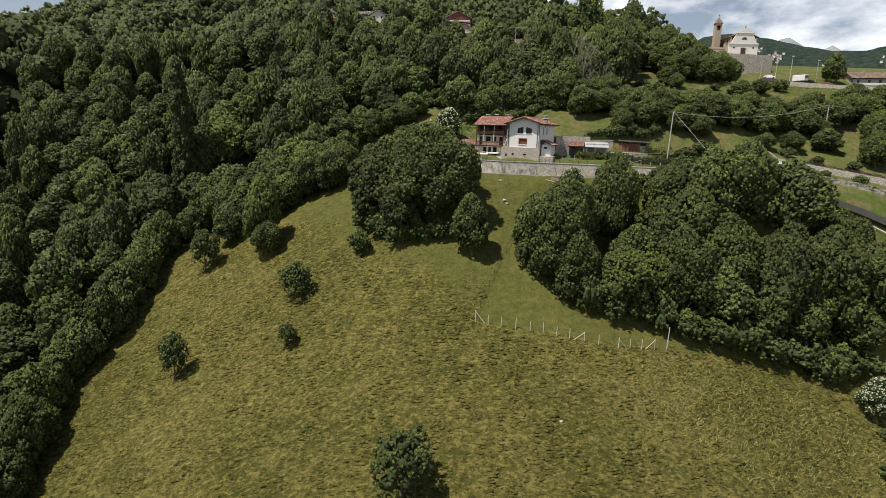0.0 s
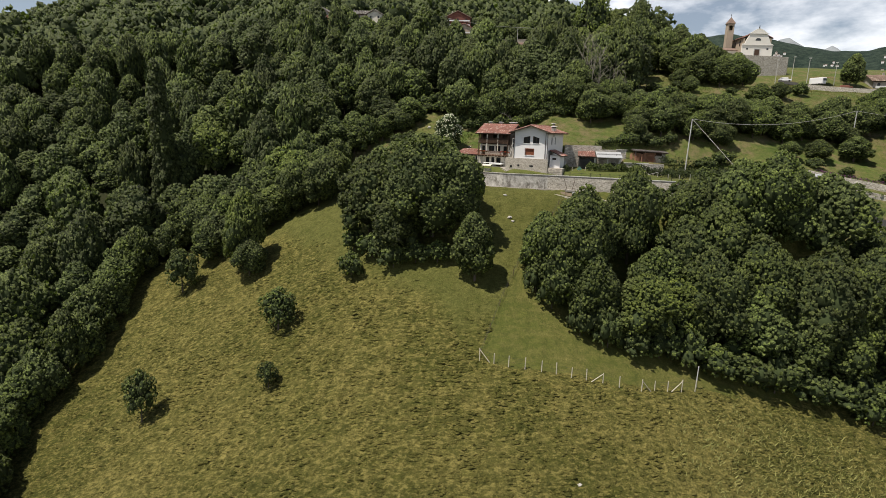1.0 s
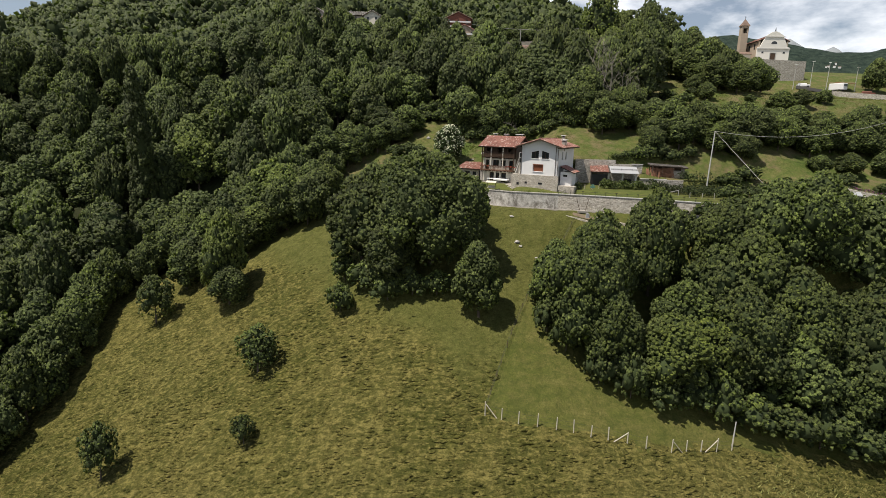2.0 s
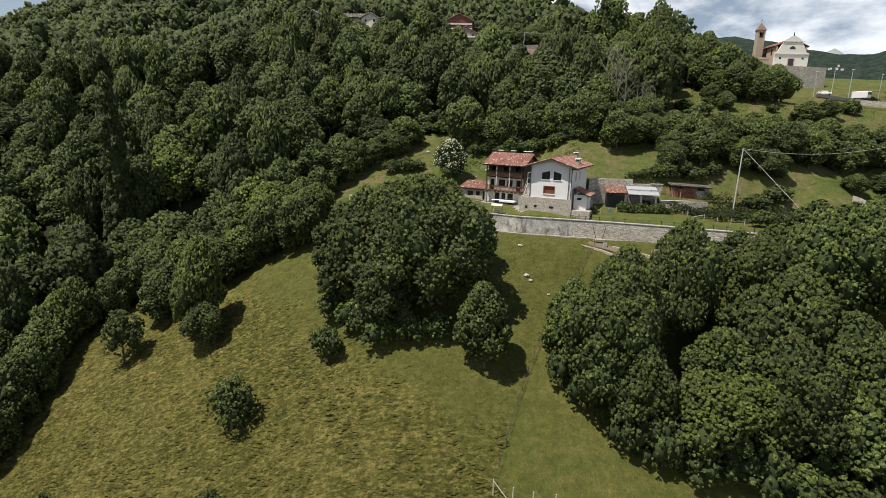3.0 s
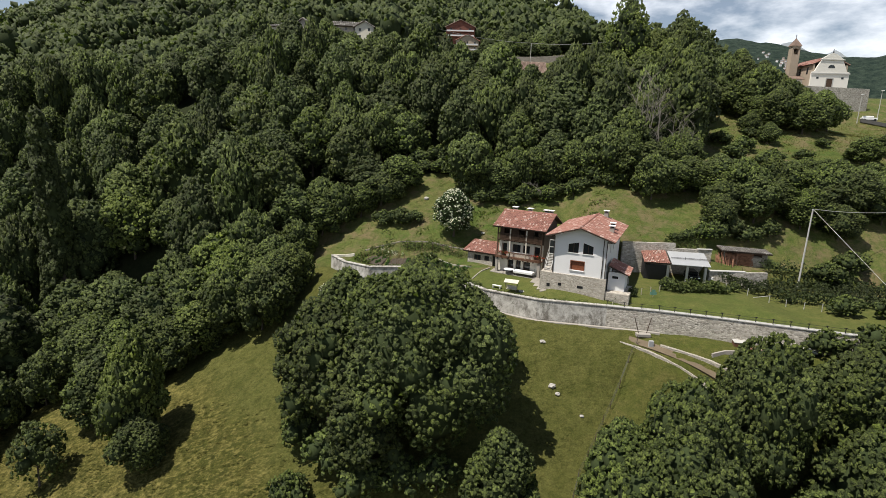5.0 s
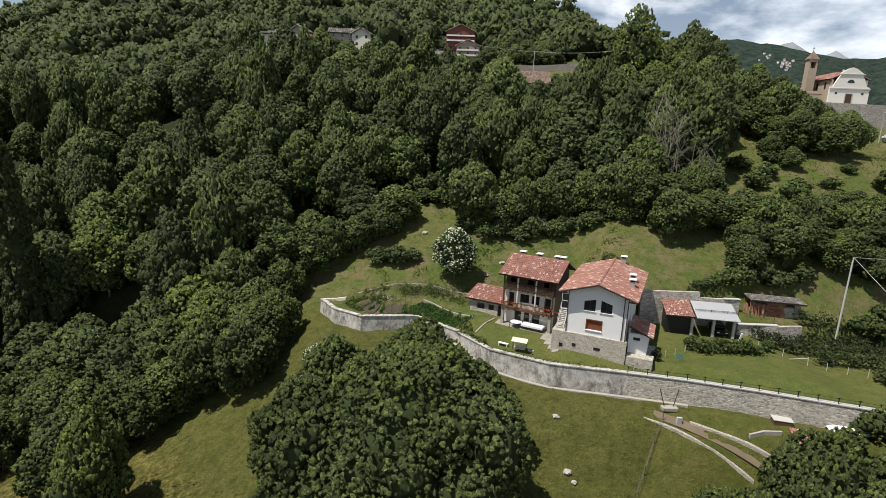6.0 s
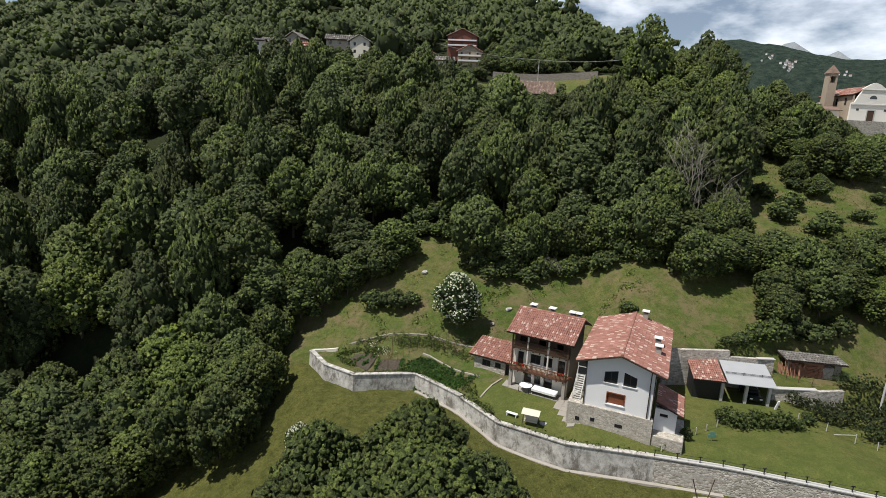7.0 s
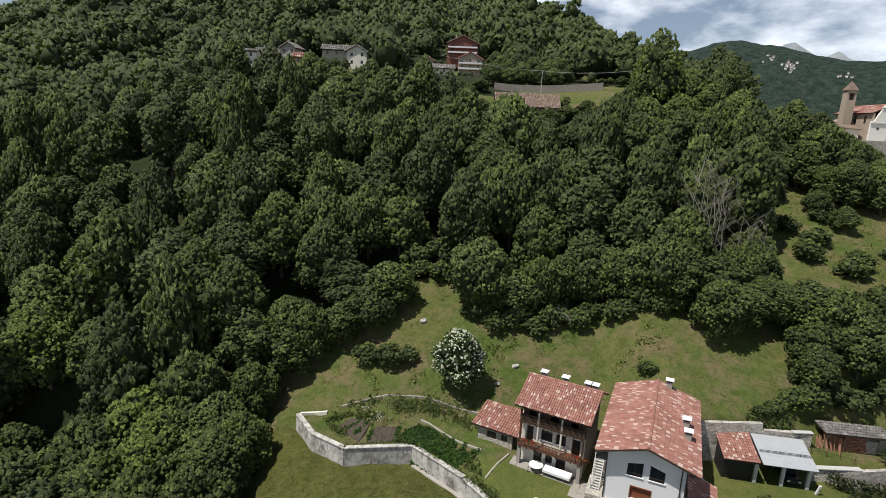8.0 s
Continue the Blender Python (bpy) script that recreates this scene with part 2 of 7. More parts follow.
def tuft_mat(name, dry_a, dry_b, least=0.0):
    m = Mat(name, 0.85, 0.0, 0.15)
    p = m.world()
    isl = m.node("ShaderNodeNewGeometry").outputs["Random Per Island"]
    wide = m.ramp(m.noise(0.045, p, 4, 0.62), ((0.42, (0, 0, 0)), (0.62, (1, 1, 1))))
    streak = m.ramp(m.noise(0.30, p, 7, 0.74, (1.0, 2.0, 1)), ((0.46, (0, 0, 0)), (0.60, (1, 1, 1))))
    fresh = m.mix(isl, (0.056, 0.066, 0.012), (0.112, 0.118, 0.024))
    dry = m.mix(isl, dry_a, dry_b)
    m.colour(m.mix(m.scale(m.mix(0.5, wide, streak), 1.0 - least, least), fresh, dry))
    return m.m


def stone_mat(name, a, b, joint, scale=2.6, flat=1.6):
    """Rubble: cells with pale or dark joints."""
    m = Mat(name, 0.92, 0.0, 0.2)
    p = m.place()
    mp = m.node("ShaderNodeMapping", Scale=(1, 1, flat))
    m.link(p, mp.inputs["Vector"])
    warp = m.mix(0.06, mp.outputs["Vector"], m.node("ShaderNodeTexNoise", Scale=3.0).outputs["Color"])
    v = m.node("ShaderNodeTexVoronoi", Scale=scale)
    e = m.node("ShaderNodeTexVoronoi", Scale=scale)
    e.feature = "DISTANCE_TO_EDGE"
    m.link(warp, v.inputs["Vector"])
    m.link(warp, e.inputs["Vector"])
    tone = m.node("ShaderNodeSeparateColor")
    m.link(v.outputs["Color"], tone.inputs["Color"])
    c = m.mix(tone.outputs["Red"], a, b)
    c = m.mix(m.scale(m.noise(9, p, 5), 0.6), c, tuple(x * 0.6 for x in a))
    line = m.ramp(e.outputs["Distance"], ((0.03, (1, 1, 1)), (0.10, (0, 0, 0))))
    c = m.mix(line, c, joint)
    m.colour(c).bump(m.ramp(e.outputs["Distance"], ((0.0, (0, 0, 0)), (0.14, (1, 1, 1)))), 0.9, 0.06)
    return m.m


def concrete_mat():
    m = Mat("stained_concrete", 0.9, 0.0, 0.25)
    p = m.place()
    c = m.ramp(m.noise(0.9, p, 8, 0.7), ((0.36, (0.24, 0.225, 0.20)), (0.60, (0.56, 0.54, 0.50))))
    runs = m.ramp(m.noise(0.55, p, 8, 0.78, (1.5, 1.5, 0.7)), ((0.50, (0, 0, 0)), (0.60, (1, 1, 1))))
    c = m.mix(m.scale(runs, 0.75), c, (0.095, 0.082, 0.064))
    pits = m.ramp(m.noise(6.0, p, 6, 0.75), ((0.56, (0, 0, 0)), (0.70, (1, 1, 1))))
    c = m.mix(m.scale(pits, 0.6), c, (0.14, 0.125, 0.10))
    m.colour(c).bump(m.noise(14, p), 0.5, 0.03)
    return m.m


def tile_mat(name, a, b, lichen=0.3, pale=(0.50, 0.40, 0.335)):
    m = Mat(name, 0.85, 0.0, 0.25)
    p = m.place()
    isl = m.node("ShaderNodeNewGeometry").outputs["Random Per Island"]
    c = m.mix(isl, a, b)
    c = m.mix(m.ramp(m.noise(0.9, p, 5), ((0.4, (0, 0, 0)), (0.75, (0.6, 0.6, 0.6)))), c, tuple(v * 0.55 for v in a))
    spots = m.ramp(isl, ((1 - lichen * 0.62, (0, 0, 0)), (1 - lichen * 0.5, (1, 1, 1))))
    c = m.mix(m.scale(spots, 0.7), c, pale)
    m.colour(c).bump(m.noise(25, p), 0.3, 0.01)
    return m.m


GRASS = grass_mat("meadow_grass", (0.060, 0.066, 0.013), (0.114, 0.115, 0.022), (0.124, 0.111, 0.026), (0.32, 0.272, 0.086), 0.5, 0.5, mown_from=90.0)
LAWN_GRASS = grass_mat("mown_lawn", (0.074, 0.094, 0.022), (0.108, 0.128, 0.030), (0.12, 0.118, 0.034), (0.19, 0.165, 0.056), 0.45, 0.08)
PASTURE = grass_mat("pasture_grass", (0.060, 0.092, 0.018), (0.104, 0.148, 0.030), (0.110, 0.110, 0.030), (0.24, 0.195, 0.085), 0.46, 0.25, bare=True)
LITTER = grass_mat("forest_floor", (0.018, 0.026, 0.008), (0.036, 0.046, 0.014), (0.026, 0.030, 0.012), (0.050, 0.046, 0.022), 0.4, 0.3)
GRAZED = grass_mat("grazed_grass", (0.064, 0.078, 0.016), (0.116, 0.128, 0.026), (0.12, 0.112, 0.030), (0.24, 0.20, 0.072), 0.45, 0.25)
TUFT = tuft_mat("grass_tuft", (0.088, 0.084, 0.019), (0.215, 0.185, 0.058))
TUFT_GREEN = tuft_mat("bank_tuft", (0.085, 0.086, 0.024), (0.155, 0.135, 0.052))
TUFT_DRY = tuft_mat("tall_dry_grass", (0.13, 0.14, 0.042), (0.30, 0.28, 0.105), 0.5)
STONE = stone_mat("rubble_stone", (0.38, 0.34, 0.285), (0.74, 0.69, 0.60), (0.44, 0.395, 0.33), 4.4, 1.7)
STONE_PALE = stone_mat("pale_rubble", (0.28, 0.255, 0.215), (0.78, 0.73, 0.65), (0.42, 0.385, 0.33), 3.0, 1.8)
STONE_OLD = stone_mat("old_church_wall", (0.20, 0.18, 0.155), (0.33, 0.30, 0.26), (0.27, 0.24, 0.2), 1.6)
CONCRETE = concrete_mat()
PAVING = plain_mat("paving", (0.25, 0.23, 0.20), (0.36, 0.33, 0.29), 1.2, 0.9)
PLASTER = plain_mat("white_plaster", (0.72, 0.71, 0.70), (0.80, 0.79, 0.78), 0.8, 0.9, bump=0.12, fine=12)
PLASTER_CREAM = plain_mat("cream_plaster", (0.66, 0.61, 0.52), (0.76, 0.72, 0.62), 0.5, 0.9, bump=0.1, fine=8)
PLASTER_CHURCH = plain_mat("church_plaster", (0.76, 0.73, 0.66), (0.83, 0.80, 0.73), 0.5, 0.9, bump=0.1, fine=8)
PLASTER_GREY = plain_mat("grey_plaster", (0.30, 0.27, 0.235), (0.44, 0.41, 0.365), 1.1, 0.92, bump=0.3, fine=10)
PLASTER_DARK = plain_mat("brown_plaster", (0.17, 0.14, 0.11), (0.26, 0.22, 0.175), 1.1, 0.92, bump=0.3, fine=10)
PLASTER_TAN = plain_mat("tan_plaster", (0.36, 0.29, 0.22), (0.48, 0.40, 0.31), 1.0, 0.92, bump=0.3, fine=8)
PLASTER_RED = plain_mat("red_plaster", (0.17, 0.07, 0.05), (0.24, 0.105, 0.075), 0.8, 0.9)
PLASTER_YELLOW = plain_mat("ochre_plaster", (0.55, 0.38, 0.17), (0.64, 0.47, 0.24), 0.8, 0.9)
TILES = tile_mat("clay_tiles", (0.27, 0.124, 0.095), (0.375, 0.196, 0.156), 0.20, (0.54, 0.43, 0.37))
TILES_DARK = tile_mat("old_tiles", (0.15, 0.105, 0.082), (0.25, 0.175, 0.14), 0.2, (0.30, 0.25, 0.20))
SLATES = tile_mat("stone_slates", (0.13, 0.12, 0.11), (0.25, 0.235, 0.215), 0.1, (0.32, 0.31, 0.29))
WOOD = plain_mat("dark_wood", (0.055, 0.034, 0.022), (0.105, 0.062, 0.038), 4.0, 0.75)
WOOD_RED = plain_mat("shutter_wood", (0.20, 0.065, 0.03), (0.27, 0.095, 0.045), 5.0, 0.6)
WOOD_BROWN = plain_mat("balcony_wood", (0.10, 0.05, 0.03), (0.17, 0.085, 0.05), 5.0, 0.7)
WOOD_GREY = plain_mat("weathered_wood", (0.24, 0.21, 0.175), (0.38, 0.345, 0.30), 4.0, 0.9)
WOOD_PALE = plain_mat("pale_post_wood", (0.46, 0.41, 0.33), (0.62, 0.57, 0.48), 4.0, 0.9)
WOOD_LOG = plain_mat("cut_logs", (0.16, 0.095, 0.055), (0.34, 0.22, 0.13), 6.0, 0.9)
WOOD_SPLIT = plain_mat("split_firewood", (0.22, 0.095, 0.055), (0.44, 0.25, 0.16), 6.0, 0.9)
BEAM = plain_mat("roof_beam", (0.045, 0.03, 0.022), (0.08, 0.055, 0.04), 4.0, 0.8)
METAL_SHEET = plain_mat("pale_sheet_metal", (0.46, 0.47, 0.48), (0.58, 0.59, 0.60), 0.9, 0.45, 0.35)
METAL_DARK = plain_mat("dark_metal", (0.03, 0.03, 0.032), (0.05, 0.05, 0.052), 5.0, 0.5, 0.6)
COPPER = plain_mat("gutter_metal", (0.07, 0.055, 0.05), (0.11, 0.085, 0.07), 5.0, 0.45, 0.6)
POLE_GREY = plain_mat("pole_concrete", (0.42, 0.41, 0.39), (0.54, 0.53, 0.50), 3.0, 0.85)
CLOTH_WHITE = plain_mat("white_cloth", (0.74, 0.74, 0.73), (0.80, 0.80, 0.79), 2.0, 0.9)
CLOTH_CREAM = plain_mat("cream_canvas", (0.58, 0.54, 0.43), (0.66, 0.62, 0.51), 2.0, 0.9)
SOIL = plain_mat("garden_soil", (0.055, 0.045, 0.033), (0.095, 0.077, 0.056), 1.5, 0.98, bump=0.9, fine=9)
EARTH = plain_mat("bare_earth", (0.13, 0.10, 0.065), (0.21, 0.165, 0.11), 0.8, 0.98, bump=0.8, fine=6)
ROAD = plain_mat("asphalt", (0.085, 0.082, 0.078), (0.125, 0.12, 0.115), 0.6, 0.92)
STONE_GREY = plain_mat("border_stone", (0.26, 0.235, 0.19), (0.40, 0.365, 0.305), 2.0, 0.9, bump=0.7)
ROCK = plain_mat("pale_rock", (0.34, 0.32, 0.29), (0.50, 0.48, 0.44), 2.0, 0.9, bump=0.7)
CAR_DARK = plain_mat("dark_car_paint", (0.02, 0.022, 0.025), (0.03, 0.032, 0.035), 2.0, 0.25, 0.3, 0.0)
WHITE_PAINT = plain_mat("white_paint", (0.72, 0.72, 0.71), (0.80, 0.80, 0.79), 3.0, 0.5)
BARREL_GREY = plain_mat("grey_plastic", (0.40, 0.40, 0.40), (0.5, 0.5, 0.5), 3.0, 0.5)
TARP_GREEN = plain_mat("green_plastic", (0.10, 0.22, 0.16), (0.16, 0.30, 0.22), 3.0, 0.5)


def glass_mat():
    m = Mat("window_glass", 0.06, 0.0, 0.6)
    m.colour((0.025, 0.028, 0.030))
    return m.m


GLASS = glass_mat()


def hill_mat(name, a, b, scale):
    m = Mat(name, 0.95, 0.0, 0.1)
    p = m.world()
    c = m.ramp(m.noise(scale, p, 8, 0.7), ((0.36, a), (0.66, b)))
    m.colour(c).bump(m.noise(scale * 2.2, p, 8, 0.75), 1.0, 12.0)
    return m.m


# Both base colours hold the blue of distance haze.
HILL = hill_mat("hazed_wooded_hill", (0.016, 0.030, 0.024), (0.058, 0.082, 0.060), 0.055)
PEAK = hill_mat("hazed_far_peak", (0.17, 0.19, 0.21), (0.27, 0.29, 0.30), 0.004)

# ---- shapes ----
class Shape:
    """Collects simple solids into one mesh."""

    def __init__(self):
        self.v, self.f = [], []

    def add(self, verts, faces, m=None):
        n = len(self.v)
        self.v.extend(tuple(m @ Vector(p)) if m else tuple(p) for p in verts)
        self.f.extend(tuple(n + i for i in face) for face in faces)
        return self

    def box(self, x0, y0, z0, x1, y1, z1, m=None, chamfer=0.0):
        if chamfer <= 0:
            v = [(x, y, z) for z in (z0, z1) for x, y in ((x0, y0), (x1, y0), (x1, y1), (x0, y1))]
            return self.add(v, [(3, 2, 1, 0), (4, 5, 6, 7), (0, 1, 5, 4), (1, 2, 6, 5), (2, 3, 7, 6), (3, 0, 4, 7)], m)
        c = chamfer
        rings = ((z0, c), (z0 + c, 0), (z1 - c, 0), (z1, c))
        v = []
        for z, k in rings:
            for x, y in ((x0 + c, y0 + k), (x1 - c, y0 + k), (x1 - k, y0 + c), (x1 - k, y1 - c), (x1 - c, y1 - k), (x0 + c, y1 - k), (x0 + k, y1 - c), (x0 + k, y0 + c)):
                v.append((x, y, z))
        f = [tuple(range(7, -1, -1)), tuple(range(24, 32))]
        for r in range(3):
            f += [(8 * r + i, 8 * r + (i + 1) % 8, 8 * r + 8 + (i + 1) % 8, 8 * r + 8 + i) for i in range(8)]
        return self.add(v, f, m)

    def block(self, x0, x1, y0, y1, a0, a1, b0, b1):
        """A wall piece from x0 to x1 whose foot runs from a0 to a1 and whose head from b0 to b1."""
        v = [(x0, y0, a0), (x1, y0, a1), (x1, y1, a1), (x0, y1, a0), (x0, y0, b0), (x1, y0, b1), (x1, y1, b1), (x0, y1, b0)]
        return self.add(v, [(3, 2, 1, 0), (4, 5, 6, 7), (0, 1, 5, 4), (1, 2, 6, 5), (2, 3, 7, 6), (3, 0, 4, 7)])

    def rod(self, p, q, r, r2=None, n=7):
        p, q = Vector(p), Vector(q)
        r2 = r if r2 is None else r2
        d = (q - p).normalized()
        a = d.orthogonal().normalized()
        b = d.cross(a)
        ring = [(math.cos(2 * math.pi * i / n), math.sin(2 * math.pi * i / n)) for i in range(n)]
        v = [p + (a * c + b * s) * r for c, s in ring] + [q + (a * c + b * s) * r2 for c, s in ring]
        f = [(i, (i + 1) % n, n + (i + 1) % n, n + i) for i in range(n)]
        return self.add(v, f + [tuple(range(n - 1, -1, -1)), tuple(range(n, 2 * n))])

    def sheet(self, corners, thick):
        """A slab on four corners, thick downwards."""
        c = [Vector(p) for p in corners]
        n = (c[1] - c[0]).cross(c[3] - c[0]).normalized() * thick
        if n.z < 0:
            n = -n
        v = [p - n for p in c] + c
        return self.add(v, [(3, 2, 1, 0), (4, 5, 6, 7), (0, 1, 5, 4), (1, 2, 6, 5), (2, 3, 7, 6), (3, 0, 4, 7)])

    def prism(self, outline, z0, z1):
        n = len(outline)
        v = [(x, y, z0) for x, y in outline] + [(x, y, z1) for x, y in outline]
        f = [tuple(range(n - 1, -1, -1)), tuple(range(n, 2 * n))] + [(i, (i + 1) % n, n + (i + 1) % n, n + i) for i in range(n)]
        return self.add(v, f)


def mesh_of(name, verts, faces, material, smooth=False):
    me = bpy.data.meshes.new(name)
    me.from_pydata([tuple(v) for v in verts], [], [tuple(f) for f in faces])
    me.materials.append(material)
    if smooth:
        me.polygons.foreach_set("use_smooth", [True] * len(me.polygons))
    me.update()
    return me


def cards_mesh(name, verts, per, material):
    """A mesh of loose faces with the same number of corners each, from an array of corners."""
    verts = np.asarray(verts, np.float32).reshape(-1, 3)
    n = len(verts)
    me = bpy.data.meshes.new(name)
    me.vertices.add(n)
    me.vertices.foreach_set("co", verts.ravel())
    me.loops.add(n)
    me.loops.foreach_set("vertex_index", np.arange(n, dtype=np.int32))
    me.polygons.add(n // per)
    me.polygons.foreach_set("loop_start", np.arange(0, n, per, dtype=np.int32))
    me.materials.append(material)
    me.update()
    me.validate()
    return me


def tri_mesh(name, verts, tris, material, inner=None, inner_count=0):
    verts, tris = np.asarray(verts, np.float32), np.asarray(tris, np.int32)
    me = bpy.data.meshes.new(name)
    me.vertices.add(len(verts))
    me.vertices.foreach_set("co", verts.ravel())
    me.loops.add(tris.size)
    me.loops.foreach_set("vertex_index", tris.ravel())
    me.polygons.add(len(tris))
    me.polygons.foreach_set("loop_start", np.arange(0, tris.size, 3, dtype=np.int32))
    me.materials.append(material)
    if inner:
        me.materials.append(inner)
        index = np.zeros(len(tris), np.int32)
        index[len(tris) - inner_count:] = 1
        me.polygons.foreach_set("material_index", index)
    me.polygons.foreach_set("use_smooth", np.ones(len(tris), bool))
    me.update()
    me.validate()
    return me


def part(name, shape, material, parent=None, label="", smooth=False):
    """One mesh object, under a thing or a part, in its parent's own measure."""
    data = shape if isinstance(shape, bpy.types.Mesh) else mesh_of(name, shape.v, shape.f, material, smooth)
    ob = new(name, data)
    if parent is not None:
        ob.parent = parent
    return tagged(ob, label)


def thing(name, m, label, category, group="", kind=""):
    ob = new(name)
    ob.empty_display_size = 0.3
    ob.matrix_basis = m
    return tagged(ob, label, category, group, kind)


def solid(name, shape, material, label, category, m=None, group="", kind="", smooth=False):
    ob = part(name, shape, material, None, label, smooth)
    if m is not None:
        ob.matrix_basis = m
    return tagged(ob, label, category, group, kind)


def land(x, y):
    return float(ground_height(x, y))


rng = np.random.default_rng(7)

# ---- ground ----
def behind_fence(x, y):
    """The grazed strip between the fences, the trees and the garden wall."""
    line = np.interp(x, (4.8, 9.2, 24.6, 36.8, 60, 90), (82.9, 81.8, 80.5, 83.2, 88, 92))
    return (x > np.interp(y, (80, 83, 95, 103.5, 111, 117.5, 122), (5, 5.2, 9.6, 13.4, 18.5, 23.2, 26))) & (y > line) & (y < wall_line(x))


# open places in the far woods: x, y and half widths
CLEARINGS = ((2, 396, 24, 20), (-60, 300, 28, 12), (20, 284, 18, 13), (48, 298, 26, 13), (82, 425, 26, 24))


def stretch(a, b, step_size):
    return list(np.arange(a, b, step_size))


def outward(start, end, first, growth):
    out, v, d = [], start, first
    while abs(v) < abs(end):
        out.append(v)
        v += d
        d *= growth
    return out + [end]


GX = sorted(set(np.round([-x for x in outward(130, 4900, 6, 1.16)] + stretch(-130, -30, 2.0) + stretch(-30, 66, 0.6) + stretch(66, 130, 2.0) + outward(130, 4900, 6, 1.16), 2)))
GY = sorted(set(np.round([-y for y in outward(10, 3000, 8, 1.3)] + stretch(-10, 40, 5.0) + stretch(40, 108, 1.6) + stretch(108, 150, 0.5) + stretch(150, 262, 2.2) + outward(262, 4900, 6, 1.10), 2)))
GY = sorted(set(GY) | {124.9, 125.05, 125.35, 125.5})
gx, gy = np.meshgrid(np.array(GX), np.array(GY))
gy = gy + (wall_line(gx) - 125) * np.exp(-((gy - 125) / 26) ** 2)
gz = ground_height(gx, gy)
ripple = np.sin(gx * 0.9 + 2.1 * np.sin(gy * 0.31)) * np.sin(gy * 0.75 + 1.7 * np.sin(gx * 0.23)) * 0.10 + rng.normal(0, 1, gx.shape) * np.where(gy < 99, 0.085, 0.035)
flat = (gz > 32.9) & (gz < 34.6) & (gy > 115) & (gy < 140)
gz = gz + np.where(flat, 0.02, 1.0) * ripple
w = len(GX)
idx = np.arange(gx.size).reshape(gx.shape)
quads = np.stack([idx[:-1, :-1], idx[:-1, 1:], idx[1:, 1:], idx[1:, :-1]], -1).reshape(-1, 4)
ground = new("ground", mesh_of("ground", np.stack([gx.ravel(), gy.ravel(), gz.ravel()], -1).tolist(), quads.tolist(), GRASS, True))
for extra in (LITTER, LAWN_GRASS, PASTURE, GRAZED):
    ground.data.materials.append(extra)
cx, cy = (gx[:-1, :-1] + gx[1:, 1:]) / 2, (gy[:-1, :-1] + gy[1:, 1:]) / 2
edge_x = np.interp(cy, (40, 75, 94, 102, 124, 132, 138, 141, 146), (-65, -72, -82, -71, -73, -60, -48, -36, -32))
edge_y = np.interp(cx, (-140, -66, -40, -29, -26, -15, -6, 1, 7, 17, 28, 36, 48), (63, 63, 143, 149, 155, 159, 167, 165, 161, 162, 163, 163, 167))
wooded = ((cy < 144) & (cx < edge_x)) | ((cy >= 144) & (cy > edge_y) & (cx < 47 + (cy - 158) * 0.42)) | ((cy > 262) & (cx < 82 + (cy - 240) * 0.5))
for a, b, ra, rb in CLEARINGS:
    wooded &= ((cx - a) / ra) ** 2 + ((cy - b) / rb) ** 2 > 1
mown = (cx > 2) & (cx < 58) & (cy > wall_line(cx)) & (cy < 136)
grazed = behind_fence(cx, cy)
upper = (cy > wall_line(cx)) & ~mown & ~wooded | (cy > 145) & ~wooded
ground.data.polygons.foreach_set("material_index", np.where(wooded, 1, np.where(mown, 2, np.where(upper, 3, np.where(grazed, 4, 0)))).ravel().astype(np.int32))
tagged(ground, "sloping hay meadow with green and straw-dry grass", "ground", kind="structure")


# ---- far ridges ----
def ridge(name, dist, crest, foot, a0, a1, material, label, rough, depth):
    """A range of hills round the far side, as a heightfield in bearing and distance."""
    n, rows = 150, 14
    v, f = [], []
    for j in range(rows):
        k = j / (rows - 1)
        for i in range(n):
            u = i / (n - 1)
            a = radians(a0 + (a1 - a0) * u)
            top = np.interp(a0 + (a1 - a0) * u, *np.array(crest, float).T)
            wob = noise.fractal(Vector((u * 26, k * 3, dist * 0.01)), 1.0, 2.0, 5)
            z = foot + (top - foot) * (1 - (1 - k) ** 1.5) + rough * wob * (0.25 + 0.75 * k)
            d = dist + depth * k + rough * 2.5 * noise.noise(Vector((u * 11, k * 2.5, 5)))
            v.append((math.sin(a) * d, math.cos(a) * d, z))
    for j in range(rows - 1):
        for i in range(n - 1):
            f.append((j * n + i, j * n + i + 1, (j + 1) * n + i + 1, (j + 1) * n + i))
    s = Shape()
    s.v, s.f = v, f
    solid(name, s, material, label, "hill", kind="structure", smooth=True)
    return v, n


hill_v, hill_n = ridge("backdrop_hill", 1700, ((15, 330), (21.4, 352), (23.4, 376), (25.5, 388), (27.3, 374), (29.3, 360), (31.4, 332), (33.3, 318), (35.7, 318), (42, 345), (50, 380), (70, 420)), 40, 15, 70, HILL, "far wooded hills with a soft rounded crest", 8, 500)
ridge("backdrop_peak", 3900, ((18, 480), (28, 560), (29.4, 664), (30.2, 680), (31.1, 630), (32.2, 576), (32.9, 601), (33.4, 616), (34.2, 571), (37, 520), (50, 560), (70, 560)), 200, 18, 70, PEAK, "bare grey mountain peaks with haze in their colour, far behind the hills", 12, 400)


